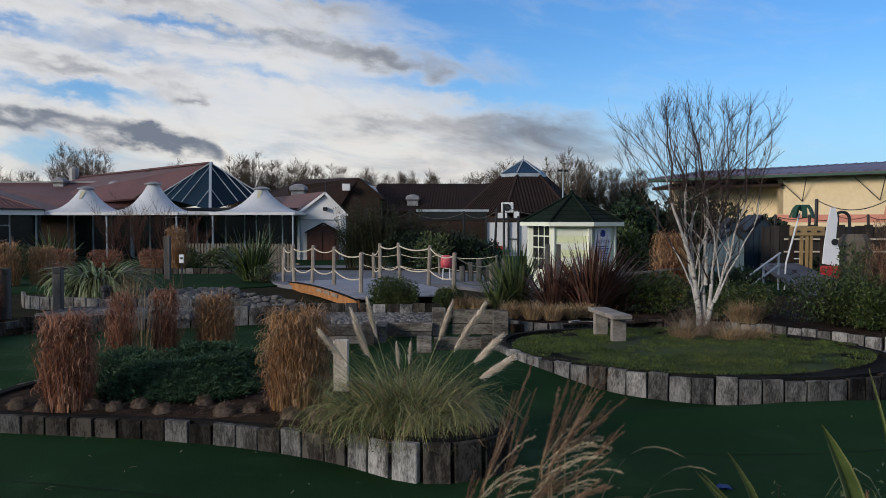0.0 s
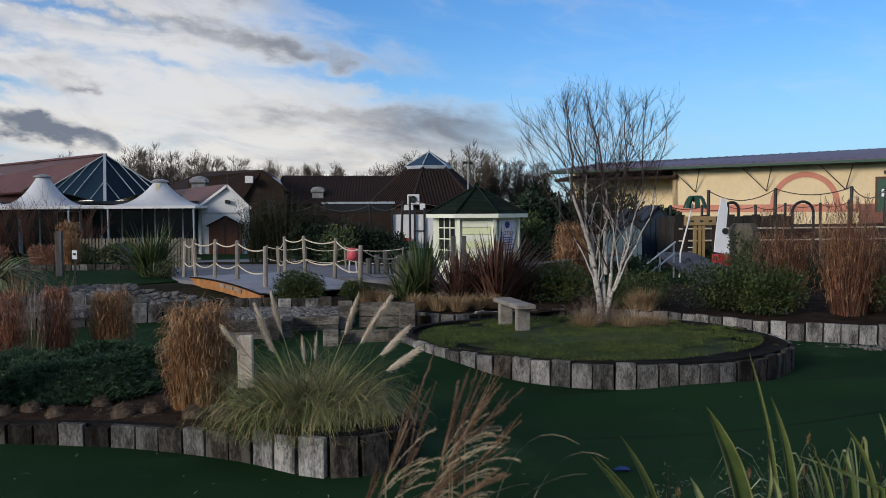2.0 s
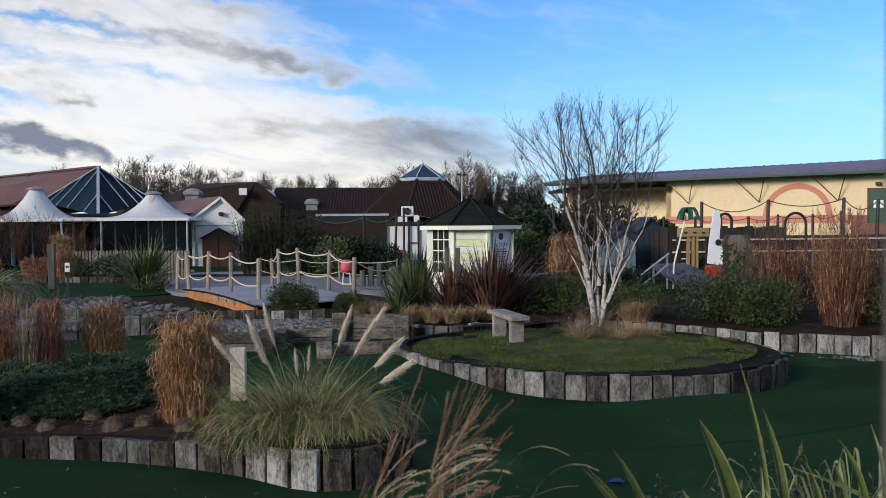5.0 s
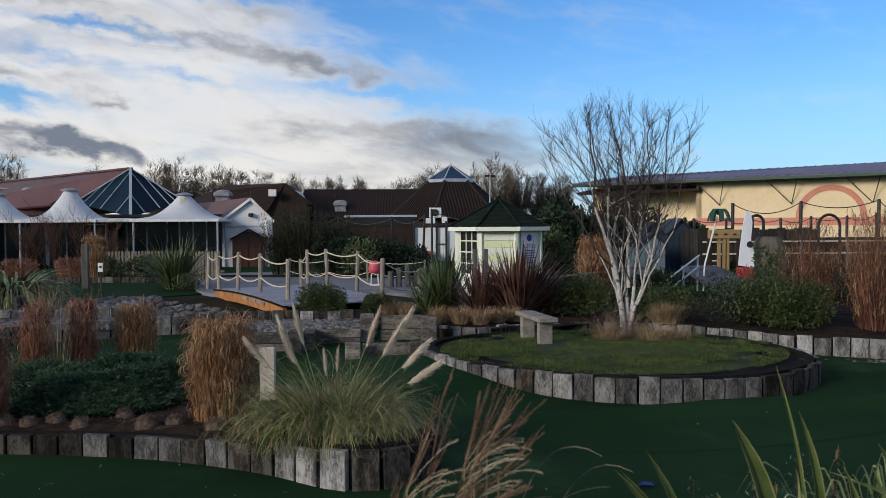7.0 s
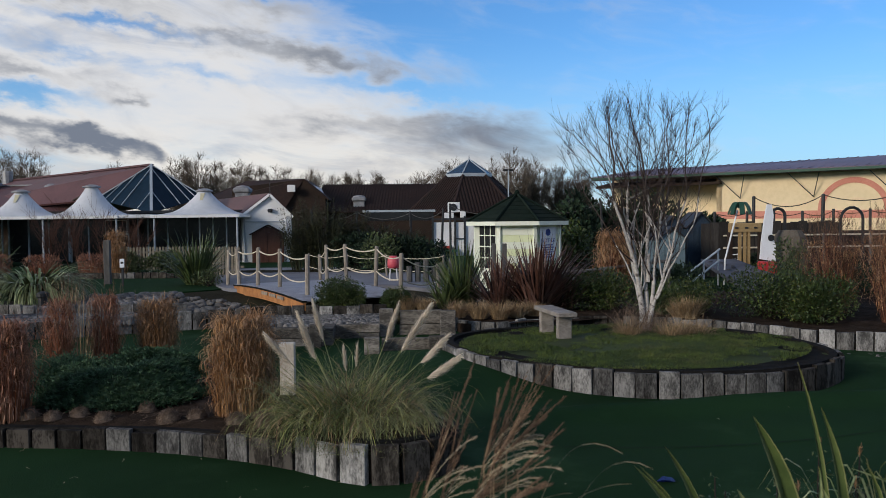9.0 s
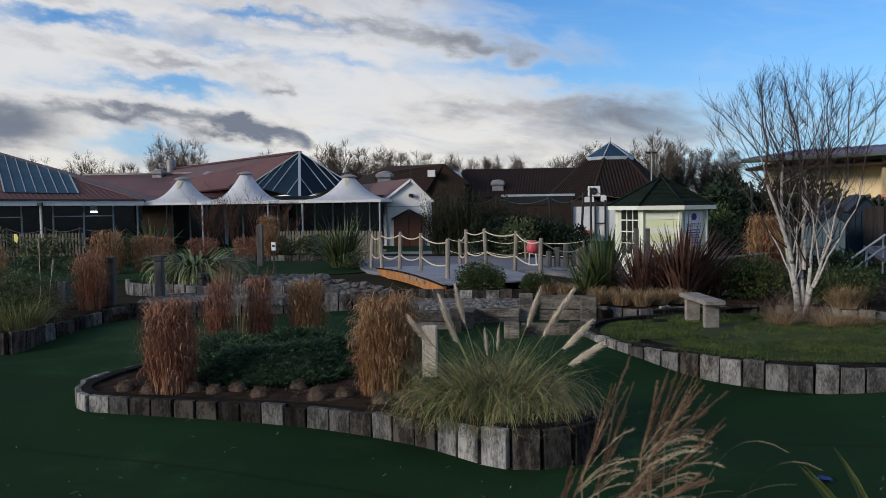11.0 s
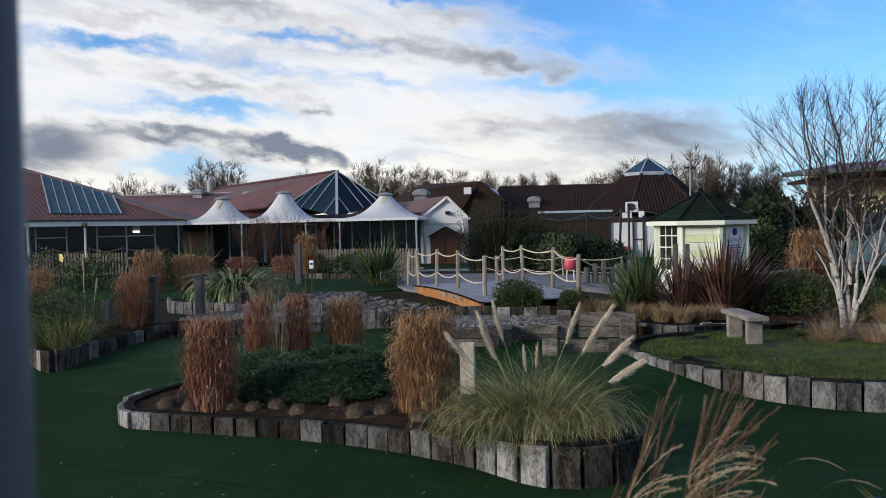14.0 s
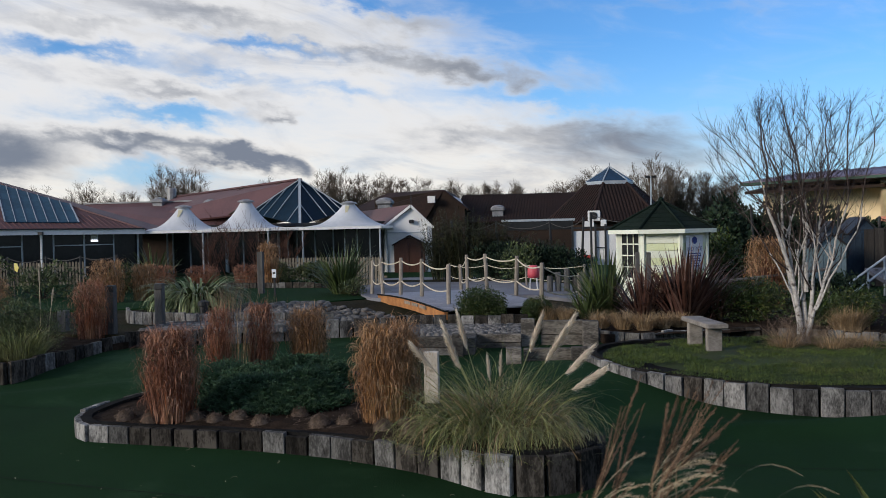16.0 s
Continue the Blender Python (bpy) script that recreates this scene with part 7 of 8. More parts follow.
part("stake", Shape().box(-0.025, 0.025, -0.02, 0.02, 0, 0.62), DARK_METAL, p)
part("plate", Shape().box(-0.065, 0.065, -0.035, -0.022, 0.55, 0.80, 0.004), SIGN_WHITE, p)
part("text_line", Shape().box(-0.04, 0.04, -0.038, -0.0355, 0.66, 0.72), DARK_METAL, p)
p = thing("golf_flag", (-15.9, 24.0, 0.36), "small yellow golf flag on a thin stick", "flag")
part("stick", Shape().tube([(0, 0, 0), (0, 0, 1.15)], 0.012, 6), DARK_METAL, p)
FLAG = material("yellow_cloth", (0.72, 0.60, 0.16), (0.80, 0.70, 0.26), rough=0.8, coarse=8, fine=60, bump=0.1)
part("cloth", Shape().panel([(0, 0, 0.92), (0.12, -0.03, 0.85), (0.17, -0.02, 1.0), (0.10, 0, 1.12), (0, 0, 1.14)], 0.006), FLAG, p)
bollard = thing("turf_light", (-7.35, 17.9, 0.34), "low dark green garden light", "garden light")
part("body", Shape().lathe([(0.09, 0), (0.09, 0.28), (0.12, 0.30), (0.12, 0.38), (0.04, 0.42)], 12), DARK_METAL, bollard)
seat = thing("red_chair", (0.1, 24.0, 0.42), "bright red moulded plastic chair beyond the bridge", "chair")
part("back", Shape().lathe([(0.16, 0.36), (0.18, 0.46), (0.165, 0.64), (0.10, 0.72)], 12), RED_LIGHT, seat, flat=False)
for sx, sy in ((-0.11, -0.11), (0.11, -0.11), (-0.11, 0.11), (0.11, 0.11)):
    part("leg", Shape().tube([(sx, sy, 0), (sx * 0.8, sy * 0.8, 0.4)], 0.02, 6), WHITE_PAINT, seat)
for i in range(6):
    p = thing("short_log", (0.55 + 0.24 * i, 23.4 + 0.1 * (i % 2), 0.36), "short upright grey log", "log", "log row")
    part("log", Shape().tube([(0, 0, 0), (0, 0, 0.5 + 0.1 * (i % 3))], [0.09, 0.085], 8), GREY_WOOD, p)

# ---- rocks ----
rnd = random.Random(15)
ROCKS = []
for k in range(7):
    sh = Shape()
    n, m = 9, 5
    vs = []
    for j in range(m + 1):
        th = math.pi * j / m
        for i in range(n):
            ph = 2 * math.pi * i / n
            v = Vector((math.sin(th) * math.cos(ph), math.sin(th) * math.sin(ph), math.cos(th)))
            r = 1 + 0.45 * noise.noise(v * 1.3 + Vector((k * 9.1, 0, 0)))
            vs.append((v.x * r, v.y * r * 0.8, v.z * r * 0.6))
    sh.add(vs, [(j * n + i, (j + 1) * n + i, (j + 1) * n + (i + 1) % n, j * n + (i + 1) % n) for j in range(m) for i in range(n)])
    ROCKS.append(sh.mesh("rock", STONE, flat=False))
bank = thing("rock_bank", (0, 0, 0), "bank of grey boulders beside the footbridge", "rocks", kind="stuff")
for i in range(640):
    x, y = rnd.uniform(-5.9, -1.9), rnd.uniform(16.6, 20.6)
    if (Vector((x + 2.0, y - 20.2, 0))).dot(SIDE) > -1.5:
        continue
    if y > 20.8 - 0.62 * (x + 5.0) * (1.0 if x > -5.0 else 0) - 0.15:
        continue
    o = part("rock", ROCKS[i % 7], None, bank, at=(x, y, 0.34 - 0.15 * math.exp(-((x + 3.6) / 1.5) ** 2 - ((y - 18.9) / 1.7) ** 2) + rnd.uniform(-0.03, 0.06)), turn=rnd.uniform(0, 360))
    s = rnd.uniform(0.045, 0.12) * (1.35 if rnd.random() < 0.1 else 1.0)
    o.scale = (s * rnd.uniform(0.8, 1.4), s, s * rnd.uniform(0.7, 1.1))


def pebbles(name, x0, x1, y0, y1, z, count, seed, label, size=0.03):
    rnd = random.Random(seed)
    sh = Shape()
    for _ in range(count):
        x, y, s = rnd.uniform(x0, x1), rnd.uniform(y0, y1), size * rnd.uniform(0.6, 1.5)
        a = rnd.uniform(0, 6.28)
        ring = [(x + math.cos(a + k * 1.047) * s * rnd.uniform(0.8, 1.2), y + math.sin(a + k * 1.047) * s * rnd.uniform(0.7, 1.1), z + s * 0.15) for k in range(6)]
        top = [(px * 0.5 + x * 0.5, py * 0.5 + y * 0.5, z + s * 0.9) for px, py, _ in ring]
        low = [(px, py, z - s * 0.4) for px, py, _ in ring]
        sh.add(low + ring + top, [(k, (k + 1) % 6, 6 + (k + 1) % 6, 6 + k) for k in range(6)] + [(6 + k, 6 + (k + 1) % 6, 12 + (k + 1) % 6, 12 + k) for k in range(6)] + [(12, 13, 14, 15, 16, 17)])
    return setting(name, sh, PEBBLE, label, "pebbles", kind="stuff", flat=False)


pebbles("pebble_strip", -2.4, -0.2, 14.5, 15.9, 0.34, 2200, 1, "grey pebbles on a terrace step", 0.045)
pebbles("pebble_strip", -7.6, -4.7, 15.25, 16.55, 0.36, 2800, 2, "grey pebbles below the upper edging", 0.055)
pebbles("rock_scatter", -8.2, -5.2, 17.3, 20.9, 0.36, 620, 9, "loose grey stones round the flax", 0.09)
foot = rounded([(x, y, 0) for x, y in BACK_EDGE[6:]], 0.05, False)
for k in range(0, len(foot) - 12, 12):
    p = foot[k]
    pebbles("pebble_strip", p.x - 0.1, p.x + 0.55, p.y - 0.48, p.y - 0.12, 0.03, 110, 30 + k, "grey pebbles along the foot of the edging", 0.025)
raised_surface("pebble_step", [(-2.5, 14.35), (-0.2, 14.4), (-0.2, 15.95), (-2.5, 16.0)], lambda x, y, k: 0.33, STONE, "grey gravel step between the timber walls", "gravel")

# ---- blue scrap on the turf ----
scrap = thing("blue_scrap", (2.27, 6.6, 0.0), "crumpled scrap of blue plastic on the turf", "litter")
part("sheet", Shape().add([(-0.08, 0, 0.02), (-0.02, -0.04, 0.035), (0.07, -0.02, 0.022), (0.06, 0.05, 0.03), (-0.02, 0.04, 0.045), (-0.08, 0, 0.012), (0.07, -0.02, 0.012), (0.06, 0.05, 0.012)], [(0, 1, 4), (1, 2, 3, 4), (5, 7, 6), (0, 4, 3, 7, 5)]), BLUE_CLOTH, scrap)


# ---- background trees and hedges ----
def bare_tree(x, y, h, spread, seed, label="bare winter tree on the skyline", name="bare_tree"):
    """A leafless tree: forked limbs that rise and divide into a rounded crown of fine twigs, spread wide to each side."""
    rnd = random.Random(seed)
    t = thing(name, (x, y, 0.0), label, "tree", "skyline trees")
    fork = h * 0.28
    part("trunk", Shape().tube([(0, 0, 0), (rnd.uniform(-0.1, 0.1), 0, fork * 0.6), (0, 0, fork)], [h * 0.022, h * 0.019, h * 0.016], 7), BARE_TREE, t)
    sh, hz = Shape(), Shape()
    middle = h * 0.62
    for k in range(64):
        v = Vector((rnd.gauss(0, 1), rnd.gauss(0, 1), rnd.gauss(0.25, 0.8))).normalized()
        reach = rnd.uniform(0.45, 0.85)
        end = Vector((v.x * spread * reach, v.y * spread * reach, middle + v.z * (h - middle) * reach))
        start = Vector((0, 0, fork * rnd.uniform(0.7, 1.5)))
        bend = Vector((end.x * 0.75, end.y * 0.75, start.z + (end.z - start.z) * 0.45))
        line = [start * (1 - u) ** 2 + bend * (2 * u * (1 - u)) + end * u * u for u in (0, 0.25, 0.5, 0.75, 1)]
        sh.tube(line, [h * 0.0055, h * 0.004, h * 0.003, h * 0.002, 0.008], 3, cap=False)
        for p in line[1:]:
            for _ in range(11):
                d = Vector((v.x * 0.6 + rnd.gauss(0, 0.5), v.y * 0.6 + rnd.gauss(0, 0.5), 0.8 + rnd.gauss(0, 0.4))).normalized()
                q = p + d * rnd.uniform(0.3, 1.0) * (h / 8)
                m = p.lerp(q, 0.5) + Vector((rnd.gauss(0, 0.05), 0, rnd.gauss(0, 0.05)))
                hz.ribbon([tuple(p), tuple(m), tuple(q)], [0.022, 0.016, 0.008], (1, rnd.gauss(0, 0.6), rnd.gauss(0, 0.3)))
                for _ in range(2):
                    e = (d + Vector((rnd.gauss(0, 0.5), rnd.gauss(0, 0.5), 0.2))).normalized()
                    hz.ribbon([tuple(m), tuple(m + e * rnd.uniform(0.25, 0.6))], [0.015, 0.008], (1, rnd.gauss(0, 0.6), 0))
    top = max(v[2] for v in hz.v)
    hz.v = [(a, b, c * h / top) for a, b, c in hz.v]
    sh.v = [(a, b, c * h / top) for a, b, c in sh.v]
    part("crown", sh, BARE_TREE, t)
    part("twig_haze", hz, BARE_TREE, t)
    return t


TREE_ROWS = [  # bearing (x per unit of depth), depth, height, half width
    (-0.62, 76, 7.6, 2.6), (-0.585, 80, 6.8, 2.2), (-0.553, 76, 8.1, 2.5), (-0.52, 80, 6.6, 2.0), (-0.50, 78, 7.1, 1.7), (-0.455, 76, 9.5, 1.8), (-0.422, 77, 9.2, 1.8), (-0.39, 84, 6.6, 1.8),
    (-0.328, 84, 8.6, 2.2), (-0.252, 76, 8.4, 1.8), (-0.228, 77, 8.7, 1.8), (-0.205, 78, 8.1, 1.5), (-0.178, 78, 8.1, 1.6), (-0.158, 80, 8.0, 1.5), (-0.132, 80, 7.7, 1.6), (-0.112, 82, 7.0, 1.4), (-0.09, 80, 7.4, 1.2), (-0.067, 82, 7.0, 1.0),
    (0.01, 82, 6.2, 1.5), (0.038, 80, 7.0, 1.5), (0.058, 80, 7.2, 1.2), (0.074, 78, 8.2, 1.5), (0.10, 78, 7.4, 1.4), (0.125, 74, 7.9, 1.6), (0.152, 72, 8.7, 2.1), (0.18, 74, 8.0, 1.8), (0.207, 76, 7.3, 1.6), (0.232, 76, 7.1, 1.5)]
for i, (b, d, h, w) in enumerate(TREE_ROWS):
    bare_tree(b * d, d, h, w, 300 + i)
for i, (b, h) in enumerate(((-0.050, 7.8), (-0.037, 7.9), (-0.016, 8.0), (-0.010, 7.6))):
    bare_tree(b * 92, 92, h, 0.55, 340 + i, "slim upright bare poplar on the skyline")

for i, (x, y, rx, ry, rz, m, lab, c, lf) in enumerate((
        (-1.2, 30.5, 0.8, 0.7, 1.3, CONIFER, "dark ragged evergreen bush", 3600, 0.09), (0.7, 29, 1.0, 0.8, 1.25, CONIFER, "dark clipped evergreen bush", 3000, 0.12),
        (1.6, 30, 0.8, 0.7, 1.15, CONIFER, "dark clipped evergreen bush", 2200, 0.12), (-0.3, 28.5, 0.6, 0.6, 1.3, OLIVE, "twiggy brown-green shrub by the path", 1500, 0.12),
        (6.0, 27.0, 1.1, 1.0, 2.35, CONIFER, "tall dark conifer behind the kiosk", 4600, 0.18), (7.8, 28.5, 1.4, 1.1, 2.4, CONIFER, "tall dark conifer behind the kiosk", 4600, 0.18), (5.3, 23.5, 0.6, 0.6, 1.6, EVERGREEN, "dark laurel beside the kiosk", 2600, 0.11),
        (6.1, 21.8, 0.8, 0.7, 1.1, EVERGREEN, "dark laurel beside the kiosk", 2800, 0.10), (7.0, 30.5, 1.3, 1.1, 2.75, CONIFER, "dark pine with ragged top", 3400, 0.2),
        (11.5, 36, 2.0, 1.3, 2.3, CONIFER, "dark evergreen mass before the hall", 3600, 0.22), (14.0, 37, 2.0, 1.3, 1.8, CONIFER, "dark evergreen mass before the hall", 3200, 0.22))):
    leafy(x, y, 0.2, rx * 1.2, ry * 1.2, rz, m, 400 + i, label=lab, count=c, leaf=lf, group="screen shrubs", lumps=13)
for i, x in enumerate((-58, -46, -39, -33, -20, -14, -8, -1, 5, 12, 18, 24)):
    leafy(x, 88, -0.05, 6.5, 3, 2.5 if i != 3 else 2.3, BARE_TREE, 430 + i, name="far_hedge", label="brown twiggy hedge far behind the roofs", count=2600, leaf=0.5, group="far hedges", category="hedge", lumps=14, twigs=False)

BAMBOO = material("dark_bamboo_leaf", (0.016, 0.020, 0.008), (0.045, 0.046, 0.018), rough=0.7, coarse=1, fine=8, bump=0, island=0.5)
for i, (x, y, r, h) in enumerate(((-3.3, 31.2, 0.75, 2.5), (-2.4, 31, 0.85, 2.9), (-1.5, 31.4, 0.7, 2.4), (-0.5, 31.5, 0.6, 1.9), (0.6, 31.2, 0.6, 1.6))):
    rnd = random.Random(470 + i)
    g = thing("bamboo_clump", (x, y, 0.2), "dark feathery bamboo clump by the path", "bamboo", "bamboo clumps")
    st, lv = Shape(), Shape()
    for _ in range(70):
        a, k = rnd.uniform(0, 6.28), math.sqrt(rnd.random())
        top = Vector((math.cos(a) * r * k * 1.25, math.sin(a) * r * k, h * rnd.uniform(0.6, 1.0)))
        foot = Vector((math.cos(a) * r * k * 0.5, math.sin(a) * r * k * 0.5, 0))
        st.tube([foot, foot.lerp(top, 0.6) + Vector((0, 0, 0.1)), top], [0.014, 0.010, 0.004], 3, cap=False)
        for _ in range(60):
            p = foot.lerp(top, rnd.uniform(0.25, 1.0)) + Vector((rnd.gauss(0, 0.1), rnd.gauss(0, 0.1), rnd.gauss(0, 0.05)))
            blade(lv, rnd, tuple(p), rnd.uniform(0, 6.28), rnd.uniform(0.1, 0.22), rnd.uniform(0.5, 1.3), rnd.uniform(0.5, 1.5), 0.03, 2)
    part("cane_mass", st, BAMBOO, g)
    part("foliage", lv, BAMBOO, g)

# dark swagged ropes on tall posts between the gardens
rope_rail([(-3.0, 32.6, 0.3, 2.3), (-1.2, 32.5, 0.3, 2.25), (0.9, 32.4, 0.3, 2.2), (2.0, 32.4, 0.3, 2.3)], "rope_fence", label="thin dark posts with slack grey ropes", lean_seed=8, ropes=(0.97,), mat=DARK_METAL, rope_mat=GREY_WOOD, r=0.05, sag=0.25, group="rope fences")
rope_rail([(2.0, 27.0, 0.3, 2.4), (4.6, 27.0, 0.3, 2.45), (7.0, 26.5, 0.3, 2.45), (9.2, 26, 0.3, 2.4)], "rope_fence", label="thin dark posts with slack dark ropes", lean_seed=9, ropes=(0.97,), mat=DARK_METAL, rope_mat=GREY_WOOD, r=0.04, sag=0.3, group="rope fences")

# ---- pirate play area ----
rope_rail([(13.57, 30, 0.3, 2.62), (15.69, 29, 0.3, 2.66), (18.05, 28, 0.3, 2.7), (18.95, 27.4, 0.3, 2.62), (19.75, 26.8, 0.3, 2.62), (21.6, 26, 0.3, 2.6)], "rope_fence", label="dark timber posts with heavy tarred swag ropes", lean_seed=10, ropes=(0.985,), mat=DARK_METAL, rope_mat=DARK_ROPE, r=0.065, sag=0.3, group="rope fences")
rope_rail([(11.3, 28, 0.3, 2.05), (12.4, 28, 0.3, 2.05), (13.4, 27.8, 0.3, 2.05), (14.3, 27.6, 0.3, 2.05), (15.2, 27.4, 0.3, 2.1), (16.3, 27, 0.3, 2.1), (17.3, 26.8, 0.3, 2.2)], "rope_fence", label="row of dark stakes with thin red-brown ropes", lean_seed=12, ropes=(0.97,), mat=DARK_METAL, rope_mat=RED_SHRUB, r=0.05, sag=0.12, group="rope fences")
walk_deck = thing("raised_walkway", (15.5, 27.5, 0.3), "dark raised timber walkway with plank sides", "walkway")
part("side_panel", Shape().box(-4.6, 5.5, -0.1, 0.1, 0, 1.35), DARK_WOOD, walk_deck, "weathered brown plank side")
for zz in (0.55, 0.95):
    part("rail", Shape().beam((-4.6, -1.2, zz + 0.3), (5.5, -1.2, zz + 0.3), 0.04, 0.05), ROPE, walk_deck, "pale rope rail")
for i in range(7):
    part("post", Shape().tube([(-4.4 + 1.6 * i, -1.2, 0), (-4.4 + 1.6 * i, -1.2, 1.3)], 0.05, 7), GREY_WOOD, walk_deck)
for cx, y, w, top in ((11.62, 24, 0.22, 2.5), (14.5, 25, 0.36, 2.52)):
    hoop = thing("hoop_arch", (cx, y, 0.2), "dark metal hoop arch over the walkway", "arch", "hoop arches")
    part("hoop", Shape().tube([(-w, 0, 0), (-w, 0, top - 0.3 - w)] + [(-w * math.cos(a), 0, top - 0.3 - w + w * math.sin(a)) for a in np.linspace(0.3, 2.84, 8)] + [(w, 0, top - 0.3 - w), (w, 0, 0)], 0.045, 6), DARK_METAL, hoop)
palm = thing("plastic_palm", (9.14, 22.0, 0.3), "green plastic palm on a leaning white pole", "play palm")
part("pole", Shape().tube([(0, 0, 0), (0.03, 0, 0.7), (0.55, 0.4, 2.05)], 0.024, 7), WHITE_PAINT, palm)
for i in range(7):
    a = i * 0.9
    sh = Shape()
    pts = [Vector((0.62 + math.cos(a) * 0.31 * t, 0.4 + math.sin(a) * 0.31 * t, 2.12 + 0.22 * math.sin(t * 2.6) - 0.30 * t * t)) for t in np.linspace(0, 1, 5)]
    for lo_p, hi_p in zip(pts, pts[1:]):
        sh.beam(lo_p, hi_p, 0.12, 0.05)
    part("frond", sh, GREEN_PAINT, palm)
gate = thing("yellow_beam_gate", (10.6, 24, 0.2), "yellow board gate with draped timber posts", "play gate")
part("beam", Shape().box(-0.48, 0.50, -0.08, 0.08, 1.50, 1.78, 0.02), YELLOW_WOOD, gate, "yellow painted beam")
for x in (-0.15, 0.0, 0.12):
    part("hanging_plank", Shape().box(x - 0.035, x + 0.035, -0.05, 0.05, 0.55, 1.5), YELLOW_WOOD, gate)
for x in (-0.45, 0.48):
    part("post", Shape().box(x - 0.06, x + 0.06, -0.06, 0.06, 0, 1.5), BROWN_BRICK, gate)
for x in (-0.28, 0.02, 0.3):
    part("bolt", Shape().box(x - 0.05, x + 0.05, -0.10, -0.085, 1.61, 1.66), DARK_METAL, gate)
fin = thing("white_fin_board", (10.3, 22, 0.3), "white upright fin-shaped board on a red base", "play board")
part("fin", Shape().panel([(-0.14, 0, 0.7), (0.30, 0, 0.62), (0.30, 0, 1.05), (0.20, 0, 1.4), (0.24, 0, 1.9), (0.18, 0, 2.2), (0.06, 0, 2.2), (-0.02, 0, 1.8), (-0.10, 0, 1.2)], 0.06), SIGN_WHITE, fin)
eye_hole = part("eye_hole", Shape().lathe([(0.09, 0), (0.09, 0.02)], 12), DARK_METAL, fin, at=(0.16, -0.01, 1.28))
eye_hole.rotation_euler = (radians(90), 0, 0)
part("base", Shape().box(-0.16, 0.26, -0.2, 0.15, 0.0, 0.64, 0.03), RED_PAINT, fin, "red painted base")
part("plinth_boulder", Shape().lathe([(0.55, 0.0), (0.5, 0.8), (0.42, 1.3), (0.3, 1.48)], 9, (0.95, 0.5)), BROWN_POLE, fin, "sandy moulded rock")
ramp_path = thing("play_ramp", (9.5, 22.5, 0.3), "bluish grey ramp leading up to the play area", "ramp")
part("surface", Shape().panel([(-0.9, -3.2, 0.1), (0.75, -3.2, 0.1), (0.7, 1.2, 0.62), (-0.35, 1.2, 0.62)], 0.1), RAMP_GREY, ramp_path)
for k in range(14):
    part("stone_spot", Shape().lathe([(0.07, 0.0), (0.06, 0.02)], 7), DARK_METAL, ramp_path, at=(random.Random(k).uniform(-0.5, 0.5), -2.8 + 0.27 * k, 0.115 + 0.118 * (0.4 + 0.27 * k) + 0.008))
rail = thing("tube_handrail", (7.9, 20.2, 0.3), "leaning white tubular handrail", "handrail")
low_end, high_end = Vector((-0.16, 0.8, 0.39)), Vector((1.12, 1.8, 0.99))
for drop in (0.0, 0.3):
    part("tube", Shape().tube([low_end - Vector((0, 0, drop)), high_end - Vector((0, 0, drop))], 0.028, 7), MULLION, rail)
for t in (0.05, 0.5, 0.95):
    q = low_end.lerp(high_end, t)
    part("upright", Shape().tube([(q.x, q.y, 0), tuple(q)], 0.026, 6), MULLION, rail)


def shed(x, y, w, h, mat, label, d=1.2):
    s = thing("shed", (x, y, 0.3), label, "shed", "sheds")
    part("wall", Shape().panel([(-w / 2, 0, 0), (w / 2, 0, 0), (w / 2, 0, h * 0.78), (0, 0, h), (-w / 2, 0, h * 0.78)], d), mat, s)
    for sx in (-1, 1):
        c = [(sx * (w / 2 + 0.08), -0.1, h * 0.76), (0, -0.1, h + 0.04), (0, d, h + 0.04), (sx * (w / 2 + 0.08), d, h * 0.76)]
        part("roof", Shape().panel(c if sx < 0 else c[::-1], 0.04), DARK_METAL, s)
    for i in range(1, 5):
        part("batten", Shape().box(-w / 2 + w * i / 5 - 0.015, -w / 2 + w * i / 5 + 0.015, -0.02, -0.003, 0.02, h * 0.77), mat, s)
    return s


shed(10.42, 27, 0.9, 2.0, BLUE_PAINT, "narrow slate-blue garden shed")
shed(9.6, 27.4, 0.8, 1.9, BLUE_PAINT, "narrow dark blue garden shed")
shed(8.8, 25.2, 0.85, 1.55, TEAL_PAINT, "low faded teal playhouse")
fence = thing("dark_board_fence", (12.6, 26.4, 0.2), "dark close-boarded fence behind the play area", "fence")
for i in range(16):
    part("board", Shape().box(-2.4 + 0.3 * i, -2.12 + 0.3 * i, -0.02, 0.02, 0, 1.75 + 0.03 * (i % 3)), DARK_WOOD, fence)
chairs = thing("stacked_chairs", (10.95, 25.6, 0.36), "pale metal chair beside the sheds", "chair")
for z in (0.15, 0.3, 0.45, 0.6):
    part("slat", Shape().beam((-0.14, 0, z), (0.14, 0, z), 0.03, 0.03), WHITE_PAINT, chairs)
for x in (-0.15, 0.15):
    part("leg", Shape().tube([(x, 0, -0.2), (x, 0, 0.65)], 0.018, 6), WHITE_PAINT, chairs)
screen_bed = thing("handrail_bar", (4.6, 18.4, 0.35), "weathered horizontal handrail behind the flax", "rail")
part("bar", Shape().tube([(-1.4, 0, 0.55), (0, 0.4, 0.62), (2.2, 1.0, 0.8)], 0.035, 6), GREY_WOOD, screen_bed)
for x, y, z in ((-1.3, 0, 0.55), (0.4, 0.5, 0.64), (2.1, 0.97, 0.78)):
    part("post", Shape().tube([(x, y, 0), (x, y, z)], 0.04, 6), GREY_WOOD, screen_bed)
